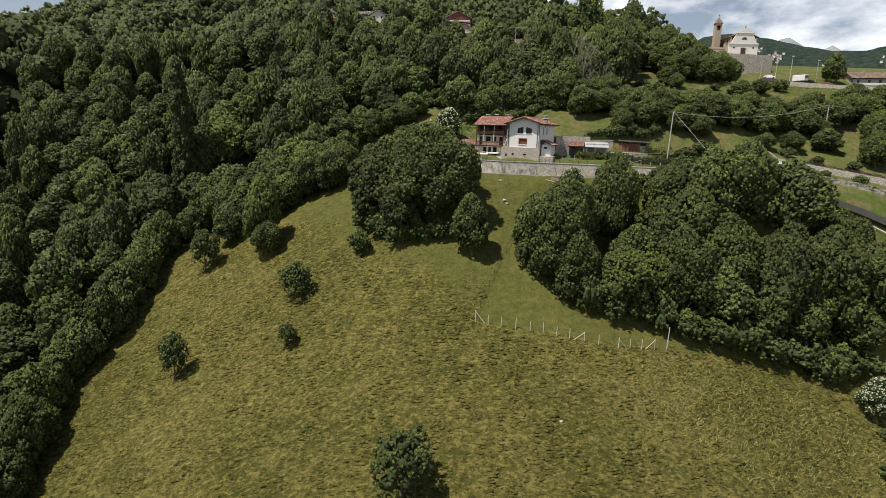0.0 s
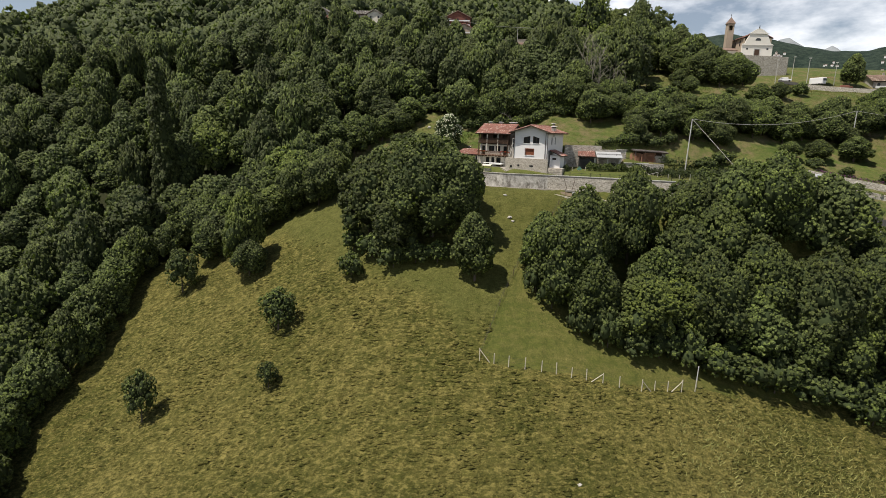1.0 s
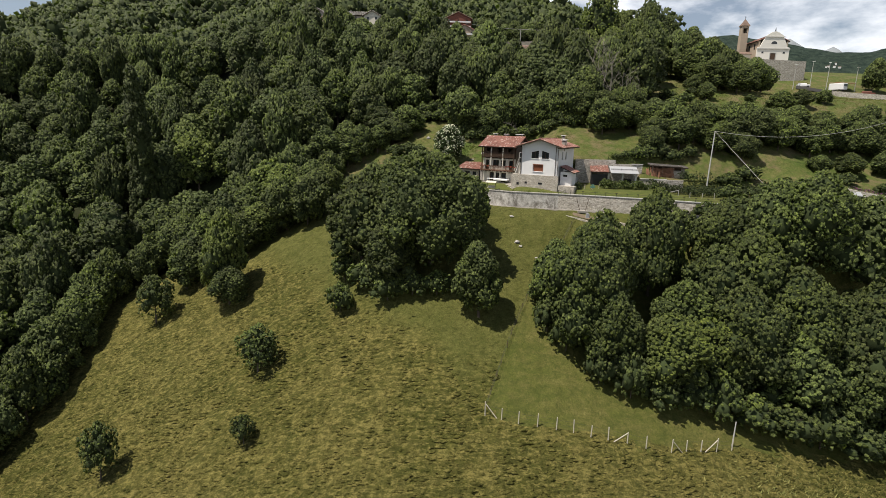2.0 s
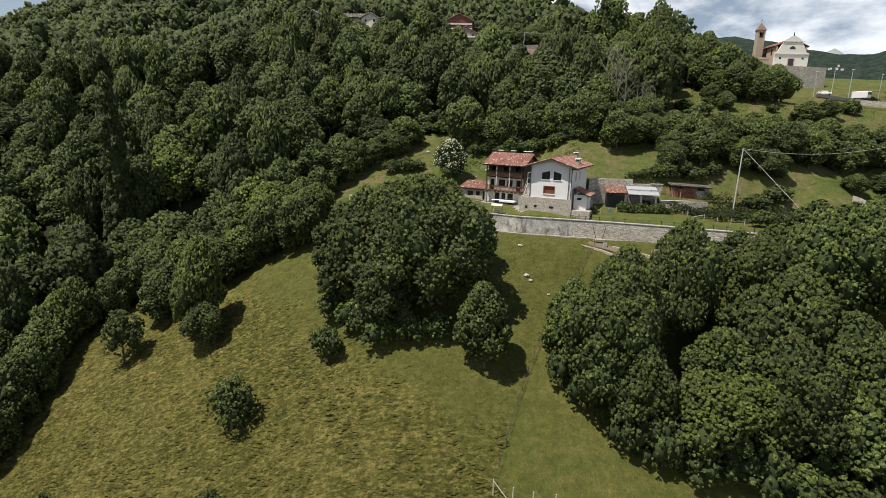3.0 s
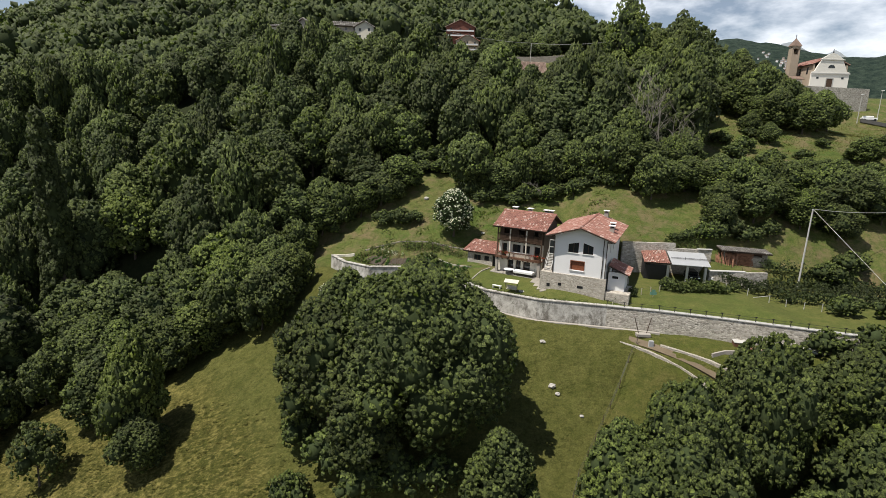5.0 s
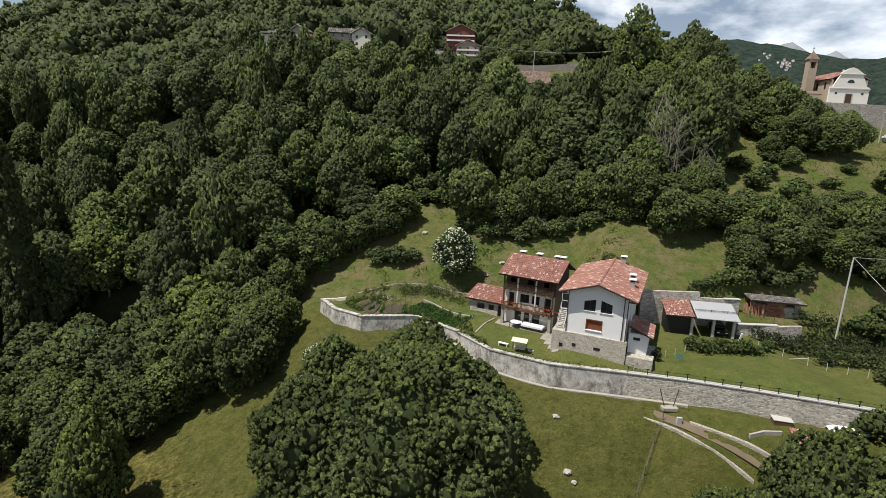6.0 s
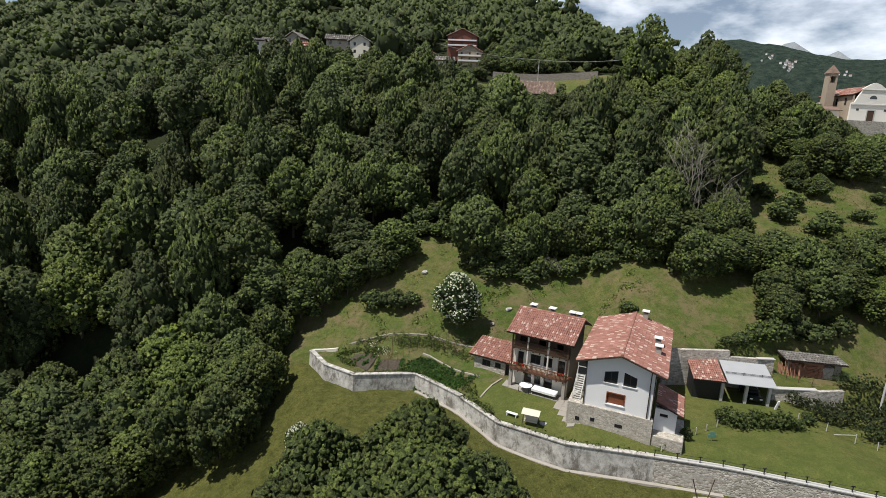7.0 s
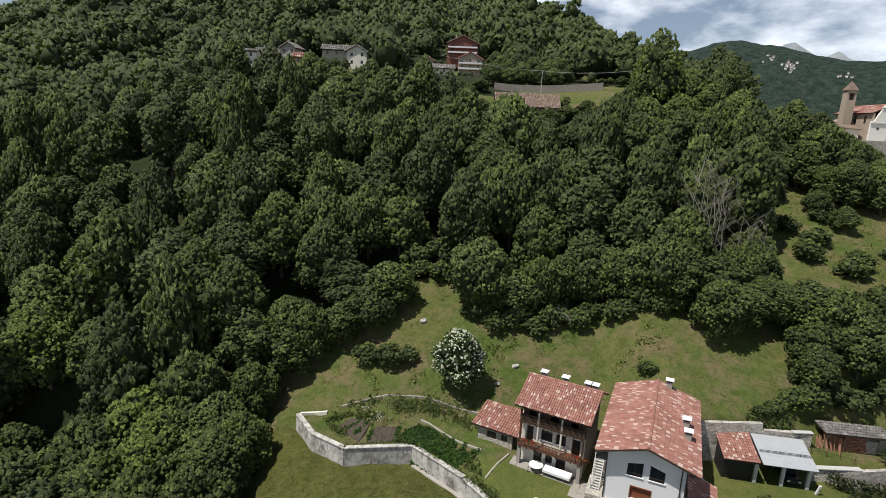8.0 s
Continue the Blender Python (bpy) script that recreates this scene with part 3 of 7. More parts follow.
# ---- a village far off on the hill ----
vg = np.random.default_rng(33)
hamlet, hamlet_roofs = Shape(), Shape()
for bearing, row, count, spread in ((29.5, 8.0, 22, 0.30), (28.2, 9.0, 6, 0.35), (33.2, 8.2, 5, 0.3), (37.2, 8.0, 7, 0.5)):
    for k in range(count):
        i = (bearing + vg.normal(0, spread) - 15) / 55 * (hill_n - 1)
        j = float(np.clip(row + vg.normal(0, 0.5), 2, 11.9))
        low, high = [Vector(hill_v[q * hill_n + int(i)]).lerp(Vector(hill_v[q * hill_n + int(i) + 1]), i - int(i)) for q in (int(j), int(j) + 1)]
        p = low.lerp(high, j - int(j))
        w, h = vg.uniform(1.8, 3.6), vg.uniform(2.5, 4.5)
        at_hill = pose(p.x, p.y, p.z, 0, 0, vg.uniform(-60, 20))
        hamlet.box(-w, -3, -6, w, 3, h, at_hill)
        hamlet_roofs.add([(-w - 0.6, -3.4, h), (w + 0.6, -3.4, h), (w + 0.6, 3.4, h), (-w - 0.6, 3.4, h), (-w, 0, h + 1.6), (w, 0, h + 1.6)], [(3, 2, 1, 0), (0, 1, 5, 4), (2, 3, 4, 5), (0, 4, 3), (1, 2, 5)], at_hill)
FV = thing("far_hamlet", pose(0, 0, 0), "pale houses of a village far off on the hill", "village", kind="stuff")
part("walls", hamlet, PLASTER, FV)
part("roofs", hamlet_roofs, TILES_DARK, FV)


# ---- standing grass ----
def tufts(name, x0, x1, y0, y1, count, high, label, bank=False, material=TUFT):
    x, y = rng.uniform(x0, x1, count), rng.uniform(y0, y1, count)
    left = np.interp(y, (55, 75, 94, 102, 124, 132, 138, 141), (-60, -64, -72, -62, -64, -51, -40, -28))
    keep = (x > left) & ((y < wall_line(x) - 1.0) | (x < -24))
    if bank:
        keep = (y > wall_line(x) + 4) & ((y > 143.5) | (x > 20)) & ((x > 40) | (x < 25) | (y > 139)) & (y > 139)
    if material is TUFT_DRY:
        keep &= ((x - 50) / 23) ** 2 + ((y - 73) / 11) ** 2 < 0.35 + 0.65 * rng.random(count)
    x, y = x[keep], y[keep]
    n = len(x)
    z = ground_height(x, y)
    lean = rng.uniform(-0.8, 1.3, (n, 2)) * high
    a = rng.uniform(0, 2 * np.pi, n)
    wide = rng.uniform(0.03, 0.10, n)
    h = high * rng.uniform(0.35, 1.0, n)
    dx, dy = np.cos(a) * wide, np.sin(a) * wide
    base = np.stack([x, y, z - 0.05], -1)
    side = np.stack([dx, dy, 0 * dx], -1)
    tip = base + np.stack([lean[:, 0], lean[:, 1], h], -1)
    mid = (base + tip) / 2 + side * rng.uniform(-0.5, 0.5, (n, 1))
    verts = np.stack([base - side, base + side, mid + side * 0.7, tip], 1)
    ob = new(name, cards_mesh(name, verts, 4, material))
    return tagged(ob, label, "grass", kind="stuff")




def tussocks(name, count, label):
    """Low uneven tufts of uncut grass, as flattened clumps that lean one way."""
    g = np.random.default_rng(61)
    x, y = g.uniform(-74, 75, count), 50 + 72 * g.random(count)
    left = np.interp(y, (40, 75, 94, 102), (-62, -66, -74, -64))
    keep = (x > left) & (y + 0.93 * np.minimum(x, 2.0) < 89 + g.normal(0, 3, count)) & (y < wall_line(x) - 4) & ~behind_fence(x, y)
    x, y = x[keep], y[keep]
    n = len(x)
    p = np.stack([x, y, ground_height(x, y)], -1)
    s = g.uniform(0.16, 0.52, (n, 1)) * np.where(y < 104, 1.0, 0.75)[:, None]
    turn = g.uniform(0, 2 * np.pi, (n, 1))
    ring = []
    for k in range(5):
        a = turn + 2 * math.pi * k / 5 + g.uniform(-0.3, 0.3, (n, 1))
        ring.append(p + np.concatenate([np.cos(a) * 1.25, np.sin(a) * 0.75, 0 * a - 0.12], 1) * s * g.uniform(0.7, 1.3, (n, 1)))
    top = p + np.concatenate([g.normal(0.25, 0.3, (n, 1)), g.normal(-0.2, 0.3, (n, 1)), g.uniform(0.3, 0.72, (n, 1))], 1) * s
    verts = np.stack([top] + ring, 1).reshape(-1, 3)
    fan = np.array([(0, k + 1, (k + 1) % 5 + 1) for k in range(5)])
    tris = (np.arange(n)[:, None, None] * 6 + fan[None]).reshape(-1, 3)
    return tagged(new(name, tri_mesh(name, verts, tris, GRASS)), label, "grass", kind="stuff")


tussocks("meadow_grass", 44000, "uncut meadow grass bent by the wind, partly dry")
tufts("short_grass", -62, 36, 100, 140, 20000, 0.16, "short green grass below the garden wall", material=TUFT_GREEN)
tufts("bank_grass", -26, 60, 138, 166, 24000, 0.2, "rough tufted grass on the bank above the houses", True, TUFT_GREEN)
tufts("pasture_tufts", 58, 128, 150, 216, 22000, 0.5, "rough dry tufts on the pasture below the church", True, TUFT_GREEN)
tufts("tall_grass", 26, 74, 60, 86, 15000, 0.6, "tall straw-coloured grass at the meadow's lower corner", material=TUFT_DRY)

# ---- trees ----
def unit(v):
    return v / np.maximum(np.linalg.norm(v, axis=-1, keepdims=True), 1e-6)


def ball_mesh():
    """Corners and triangles of a small round body."""
    bm = bmesh.new()
    bmesh.ops.create_icosphere(bm, subdivisions=1, radius=1.0)
    v = np.array([p.co[:] for p in bm.verts])
    f = np.array([[p.index for p in q.verts] for q in bm.faces])
    bm.free()
    return v, f


BALL_V, BALL_F = ball_mesh()
OCTA_V = np.array([(1, 0, 0), (0, 1, 0), (-1, 0, 0), (0, -1, 0), (0, 0, 1), (0, 0, -1)], float)
OCTA_F = np.array([(0, 1, 4), (1, 2, 4), (2, 3, 4), (3, 0, 4), (1, 0, 5), (2, 1, 5), (3, 2, 5), (0, 3, 5)])


def clumps(g, lobes, count, size, rim=5, loose=0.5, low=-0.85, depth=0.06):
    """Rounded clumps of leaves set closely over a set of lobes (centre, radii): corners and triangles."""
    cen = np.array([c for c, _ in lobes], float)
    rad = np.array([r for _, r in lobes], float)
    area = rad[:, 0] * rad[:, 1] + rad[:, 1] * rad[:, 2] + rad[:, 0] * rad[:, 2]
    pick = g.choice(len(lobes), count, p=area / area.sum())
    d = unit(g.normal(size=(count, 3)) + (0, 0, 0.3))
    p = cen[pick] + d * rad[pick] * (1.0 - np.abs(g.normal(0, depth, (count, 1))))
    keep = d[:, 2] > low
    for k in range(len(lobes)):
        keep &= (np.linalg.norm((p - cen[k]) / rad[k], axis=1) > 0.90) | (pick == k)
    p, d, pick = p[keep], d[keep], pick[keep]
    n = len(p)
    axis = unit(unit(d / rad[pick]) + loose * g.normal(size=(n, 3)) + (0, 0, 0.3))
    u = unit(np.cross(axis, g.normal(size=(n, 3))))
    v = np.cross(axis, u)
    s = size * g.uniform(0.55, 1.3, (n, 1))
    ring = []
    for k in range(rim):
        a = 2 * math.pi * k / rim + g.uniform(-0.3, 0.3, (n, 1))
        ring.append(p + (u * np.cos(a) + v * np.sin(a)) * s * g.uniform(0.40, 0.70, (n, 1)) - axis * s * g.uniform(0.15, 0.55, (n, 1)))
    top = p + axis * s * 0.46 + (u * g.normal(0, 0.12, (n, 1)) + v * g.normal(0, 0.12, (n, 1))) * s
    verts = np.stack([top] + ring, 1)
    fan = np.array([(0, k + 1, (k + 1) % rim + 1) for k in range(rim)])
    tris = (np.arange(n)[:, None, None] * (rim + 1) + fan[None]).reshape(-1, 3)
    return verts.reshape(-1, 3), tris


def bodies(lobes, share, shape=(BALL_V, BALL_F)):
    """A closed body inside each lobe, so that no sky shows through; its dark colour paints the crown's inner shade."""
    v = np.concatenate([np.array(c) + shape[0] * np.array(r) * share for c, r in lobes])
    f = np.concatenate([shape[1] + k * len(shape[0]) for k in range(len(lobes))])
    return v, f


def lobes_for(g, height, radius, foot, count, top=1.0):
    """A crown of overlapping lobes on an egg-shaped body, widest a little below the middle."""
    half = (height - foot) / 2
    mid = foot + half
    lobes = [((0, 0, mid), (radius * 0.84, radius * 0.84, half * 0.92))]
    for i in range(count):
        k = (i + 0.5) / count
        up = -0.72 + 1.66 * k
        a = i * 2.39996 + g.uniform(-0.35, 0.35)
        wide = math.sqrt(max(0.0, 1 - min(1.0, abs(up + 0.12)) ** 2.3)) * top
        r = radius * g.uniform(0.26, 0.52)
        out = max(0.0, radius * wide - r * 0.8) * g.uniform(0.72, 1.18)
        z = mid + up * max(half - r * 0.75, half * 0.4)
        lobes.append(((out * math.cos(a), out * math.sin(a), z), (r, r, r * g.uniform(0.75, 1.35))))
    return lobes


def trunk_shape(g, height, foot, radius, thick, limbs=6):
    s = Shape()
    bend = Vector((g.uniform(-0.3, 0.3), g.uniform(-0.3, 0.3), 0))
    mid, top = Vector((0, 0, foot * 1.1)) + bend * 0.5, Vector((0, 0, height * 0.72)) + bend
    s.rod((0, 0, -0.9), mid, thick * 1.35, thick * 0.85, 8)
    s.rod(mid, top, thick * 0.85, thick * 0.2, 7)
    for i in range(limbs):
        a = i * 2.4 + g.uniform(-0.4, 0.4)
        k = 0.1 + 0.75 * i / limbs
        p = mid.lerp(top, k)
        q = p + Vector((math.cos(a), math.sin(a), g.uniform(0.5, 0.9))) * radius * (0.75 - 0.35 * k)
        s.rod(p, q, thick * (0.42 - 0.2 * k), thick * 0.09, 5)
        for b in (-0.5, 0.6):
            p2 = p.lerp(q, 0.55)
            s.rod(p2, p2 + Vector((math.cos(a + b), math.sin(a + b), 0.6)) * radius * 0.3, thick * 0.16, thick * 0.05, 4)
    return s


def tree_of(name, seed, height, radius, foot, lobes, count, size, leaves, label, category="tree", bark=None, limbs=6, thick=None, core=0.78, depth=0.09, loose=0.58, rim=5):
    g = np.random.default_rng(seed)
    ob = thing(name, Matrix(), label, category)
    thick = thick or max(0.07, height * 0.018)
    part("trunk", trunk_shape(g, height, max(foot, 0.3) + 0.1 * height, radius, thick, limbs), bark or BARK, ob)
    shape = lobes_for(g, height, radius, foot, lobes)
    v, f = clumps(g, shape, count, size, rim, loose, depth=depth)
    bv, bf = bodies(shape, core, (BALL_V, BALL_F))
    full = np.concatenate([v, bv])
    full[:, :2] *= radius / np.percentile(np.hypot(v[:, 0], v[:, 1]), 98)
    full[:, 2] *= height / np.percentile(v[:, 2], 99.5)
    part("crown", tri_mesh("crown", full, np.concatenate([f, bf + len(v)]), leaves, CROWN_SHADE, len(bf)), leaves, ob)
    return ob


class Kind:
    """A tree that is built once; each further one is a copy at its own place, turn and size."""

    def __init__(self, *args, **more):
        self.args, self.more, self.ob = args, more, None
        self.height, self.radius = args[2], args[3]

    def plant(self, x, y, height, radius, turn=0.0, label="", group="", z=None):
        z = land(x, y) - 0.12 if z is None else z
        m = pose(x, y, z, 4 * math.sin(x * 3.1 + y), 4 * math.sin(y * 2.3), turn) @ Matrix.Diagonal((radius / self.radius, radius / self.radius, height / self.height, 1))
        if self.ob is None:
            self.ob = ob = tree_of(*self.args, **self.more)
            ob.matrix_basis = m
        else:
            ob = copy_thing(self.ob, m)
            ob.scale = m.to_scale()
        return tagged(ob, label, group=group)


BROAD = Kind("tree", 11, 20, 9.5, 0.4, 28, 9000, 0.66, LEAF, "broad dark-green leafy tree on the meadow slope")
ROUND = Kind("tree", 12, 13, 5.2, 0.2, 16, 3800, 0.56, LEAF, "round green leafy tree with a dense crown")
OVAL = Kind("tree", 13, 13, 4.3, 0.1, 15, 3400, 0.50, LEAF, "oval green leafy tree standing on the grass")
PALE = Kind("tree", 14, 13, 5.2, 0.3, 16, 3800, 0.56, LEAF_LIGHT, "light green leafy tree at the meadow's edge")
ORCHARD = Kind("fruit_tree", 15, 7.5, 3.2, 0.7, 15, 1500, 0.36, LEAF, "small fruit tree standing alone in the meadow", core=0.5, depth=0.22)
BUSH = Kind("bush", 16, 4.0, 2.4, 0.0, 10, 420, 0.42, LEAF, "low green leafy bush", category="bush", core=0.7, depth=0.12)
BLOOM = Kind("flowering_tree", 17, 9.0, 3.1, 0.3, 18, 3600, 0.27, BLOSSOM, "tree covered in white blossom above the garden")
POPLAR = Kind("poplar", 18, 30, 3.0, 1.0, 34, 3400, 0.66, LEAF_GREY, "tall narrow dark poplar rising over the wood")
GROUP = Kind("tree", 31, 19, 9.4, 0.4, 34, 20000, 0.50, LEAF, "broad dark-green leafy tree in the middle of the meadow", core=0.80)
WOOD_A = Kind("forest_tree", 21, 15, 6.2, 0.4, 16, 2200, 0.80, LEAF, "green leafy tree of the hillside wood", limbs=2, rim=4, loose=0.62)
WOOD_B = Kind("forest_tree", 22, 16, 5.8, 0.4, 17, 2200, 0.78, LEAF_DARK, "dark green leafy tree of the hillside wood", limbs=2, rim=4, loose=0.62)
WOOD_C = Kind("rim_tree", 23, 13, 6.4, 0.2, 16, 2200, 0.76, LEAF, "spreading green tree of the hillside wood", limbs=2, rim=4, loose=0.62)
WOOD_D = Kind("forest_tree", 24, 15, 5.2, 0.6, 15, 2300, 0.74, LEAF_LIGHT, "bright green tree among the darker wood", limbs=2, rim=4, loose=0.62)

# single trees of the meadow: kind, x, y, height, radius, turn
for kind, x, y, h, r, turn in (
        (ORCHARD, -27.4, 95.7, 7.3, 3.2, 20), (ORCHARD, -25.6, 84.6, 4.2, 1.6, 130), (ORCHARD, -46.1, 86.5, 8.6, 2.5, 250),
        (ORCHARD, -52.3, 114.9, 9.0, 3.3, 80), (PALE, -40.2, 115.2, 16.5, 4.2, 40), (ROUND, -38.0, 113.0, 7.4, 3.6, 10), (OVAL, -47.5, 128.0, 11.0, 4.2, 60),
        (BUSH, -16.4, 102.4, 4.8, 2.5, 0), (GROUP, -2.6, 108.8, 18.4, 10.0, 0), (ROUND, -14.0, 110.4, 15.5, 6.0, 90),
        (ROUND, -8.4, 104.6, 11.5, 4.8, 200), (BUSH, -9.0, 102.2, 4.6, 3.0, 80), (BUSH, -5.2, 102.6, 4.0, 2.6, 170), (BUSH, -13.0, 105.8, 4.6, 3.0, 260), (BUSH, -16.8, 108.8, 4.6, 2.8, 300), (BUSH, -1.4, 102.2, 4.0, 2.6, 30), (OVAL, 4.9, 98.0, 11.4, 3.8, 0), (BROAD, 18.6, 94.6, 16.0, 6.6, 100),
        (ROUND, 22.8, 90.2, 11.0, 4.4, 150), (BROAD, 22.8, 101.0, 15.5, 6.0, 20), (BROAD, 32.2, 105.0, 17.2, 6.0, 220), (ROUND, 16.0, 99.0, 11.5, 4.4, 15),
        (PALE, 30.4, 89.8, 11.0, 5.2, 30), (PALE, 35.6, 91.6, 10.0, 4.6, 130), (BROAD, 43.0, 94.0, 15.0, 6.8, 250), (ROUND, 39.6, 99.6, 15.0, 5.4, 75), (ROUND, 51.0, 107.0, 14.0, 5.4, 20), (ROUND, 35.0, 97.0, 11.0, 4.8, 130),
        (ROUND, 46.2, 102.0, 17.0, 6.4, 310), (BROAD, 52.0, 97.2, 17.5, 7.6, 300), (ROUND, 49.0, 91.6, 12.5, 5.4, 70), (BROAD, 57.0, 105.2, 17.0, 7.4, 160),
        (BROAD, 60.6, 96.4, 19.0, 8.2, 10), (ROUND, 56.4, 91.8, 12.0, 5.0, 200), (BROAD, 70.0, 97.2, 20.0, 8.5, 140), (ROUND, 64.2, 92.6, 12.5, 5.0, 35),
        (ROUND, 79.6, 99.0, 17.0, 7.2, 240), (ROUND, 67.0, 104.4, 15.0, 6.8, 95), (BROAD, 76.0, 104.4, 15.5, 6.8, 75), (ROUND, 43.6, 107.0, 14.0, 5.2, 265), (ROUND, 74.4, 93.4, 12.0, 5.0, 55),
        (ORCHARD, -4.5, 56.4, 9.0, 4.2, 330), (BUSH, 66.0, 86.5, 5.5, 3.0, 45), (BUSH, 33.6, 97.6, 3.4, 1.6, 100),
        (BUSH, 60.0, 60.5, 5.0, 4.5, 10), (BUSH, 72.0, 76.0, 4.0, 3.6, 70), (BUSH, 68.0, 69.0, 4.5, 4.0, 190),
        (ROUND, 88.0, 99.0, 14.0, 6.5, 260), (BUSH, -9.4, 150.6, 3.4, 2.6, 20), (BUSH, -12.6, 151.8, 2.8, 2.2, 250), (BUSH, -6.6, 151.0, 2.2, 1.7, 160),
        (ROUND, -29.0, 141.0, 8.0, 4.0, 0), (OVAL, -36.5, 134.5, 9.5, 3.2, 120), (BUSH, -32.0, 138.6, 3.0, 2.6, 45),
        (ROUND, -4.5, 118.5, 13.0, 5.4, 290), (ROUND, -12.5, 118.0, 13.0, 5.0, 170), (ROUND, 2.5, 115.0, 11.0, 4.4, 110), (ROUND, 108.0, 139.0, 12.0, 5.5, 170), (ROUND, 103.0, 133.0, 9.0, 4.0, 20), (ROUND, 85.0, 103.5, 9.5, 5.4, 95), (ROUND, 94.0, 104.0, 8.5, 5.4, 215), (ROUND, 101.0, 101.0, 10.0, 6.0, 315), (BUSH, 84.0, 112.0, 4.2, 3.4, 0), (BUSH, 92.0, 109.5, 3.8, 3.0, 75)):
    kind.plant(x, y, h, r, turn)
for k, (x, y, r) in enumerate(((20.6, 88.4, 2.4), (24.6, 87.2, 2.6), (28.4, 87.0, 3.0), (32.6, 87.4, 3.0), (37.0, 87.4, 3.2), (41.4, 87.4, 3.8), (46.0, 87.2, 3.8), (50.8, 87.4, 4.0), (55.4, 87.8, 4.0), (60.2, 88.4, 4.0), (65.0, 88.6, 4.0), (70.0, 89.4, 3.8), (75.0, 90.4, 3.6), (17.0, 93.0, 2.6), (14.8, 96.0, 2.4))):
    BUSH.plant(x, y, 5.4 + math.sin(k * 2.0), r, k * 57.0, "leafy bush at the foot of the grove")
BLOOM.plant(0.2, 146.2, 8.4, 3.5, 0)
BLOOM.plant(-15.6, 122.5, 9.0, 2.2, 75, "white-flowering elder beside the tree group")
BLOOM.plant(2.4, 161.0, 5.0, 2.2, 120, "small blossoming tree at the edge of the wood")
BLOOM.plant(70.6, 81.5, 7.0, 2.9, 200, "white-flowering shrub at the meadow's corner")
for x, y, h, r in ((-71.2, 151.2, 39, 3.0), (-74.4, 149.6, 27, 2.0), (-87.0, 251.0, 18, 2.5), (-92.0, 254.0, 13, 1.8)):
    POPLAR.plant(x, y, h, r, x * 7)

# belt of trees between the terraces and the upper pasture
for i in range(34):
    k = (i // 2) / 16
    x = 46 + 72 * k + rng.uniform(-1.2, 1.2)
    y = 146.0 + 13.0 * max(0, k - 0.3) / 0.7 + 1.5 * math.sin(i * 1.9) + 4.0 * (i % 2)
    (WOOD_C, ROUND, WOOD_A)[i % 3].plant(x, y, rng.uniform(6.2, 8.6), rng.uniform(3.6, 4.6), i * 53, "green tree of the belt above the terraces")
for x, y, h, r in ((32.0, 157.0, 9.0, 4.6), (35.4, 150.6, 8.0, 4.2), (38.6, 152.4, 6.5, 4.4), (42.5, 153.5, 6.5, 4.6), (37.5, 157.5, 5.0, 4.4), (44.0, 157.0, 5.0, 4.2), (29.0, 157.0, 10.0, 4.6), (67.0, 158.5, 4.5, 3.0), (74.0, 163.0, 3.5, 2.6), (81.0, 160.0, 5.5, 3.2), (88.0, 142.5, 5.0, 3.2), (80.0, 140.5, 4.0, 2.6), (44.6, 143.5, 6.0, 3.2), (58.5, 144.0, 6.5, 3.4), (64.0, 142.2, 6.0, 3.4)):
    (ROUND, WOOD_C)[int(x) % 2].plant(x, y, h, r, x * 17, "bushy green tree on the terraced slope")


def lower_edge(x):
    return np.interp(x, (-140, -66, -40, -29, -26, -15, -6, -1, 3, 7, 12, 17, 21, 25, 32, 37, 42, 48), (60, 60, 140, 146, 151, 155, 164, 161.5, 158.5, 157.5, 157.5, 158.5, 159.5, 157, 156, 154, 157, 164))


def left_edge(y):
    return np.interp(y, (40, 75, 94, 102, 112, 124, 132, 138, 141, 146), (-60, -66, -70, -65, -65.5, -68, -57, -45, -33, -29))


def in_wood(x, y):
    if y < 144:
        return x < left_edge(y) - 1.0
    if y < lower_edge(x) + 1.5:
        return False
    return x < 47 + (y - 158) * 0.42


# the wood on the hillside, tree by tree
spots = []
tries = np.random.default_rng(5)
for n in range(9000):
    x, y = tries.uniform(-150, 95), tries.uniform(55, 262)
    if not in_wood(x, y) or x < -0.92 * y - 6:
        continue
    if 34 < x < 52 and 160 < y < 171 or (x + 72.0) ** 2 + (y - 150) ** 2 < 20:
        continue
    gap = 6.4 + 0.012 * max(0, y - 150) + 2.6 * tries.random()
    if all((x - a) ** 2 + (y - b) ** 2 > gap * gap for a, b in spots):
        spots.append((x, y))
for i, (x, y) in enumerate(spots):
    rim = y < 144 and x > left_edge(y) - 9 or y >= 144 and y < lower_edge(x) + 9
    low = 0.48 if 2 < x < 62 and y > 234 else 0.7 if 2 < x < 62 and y > 212 else 0.85 if -105 < x < -28 and y > 226 else 1.0
    h, r = low * tries.uniform(10.0, 21.5) * (1.0 if not rim else 0.95 if y < 140 else 0.72), tries.uniform(3.9, 6.8) * (0.84 if rim else 1.0)
    if 112 < y < 150 and abs(x + 0.475 * y) < 5.5:
        h *= 0.62
    kind = (WOOD_A, WOOD_B, WOOD_C, WOOD_B, WOOD_A, WOOD_D)[int(tries.integers(0, 6)) if i % 9 == 0 else int(tries.integers(0, 5))]
    kind.plant(x, y, h, r, float(tries.uniform(0, 360)), group="trees of the hillside wood")

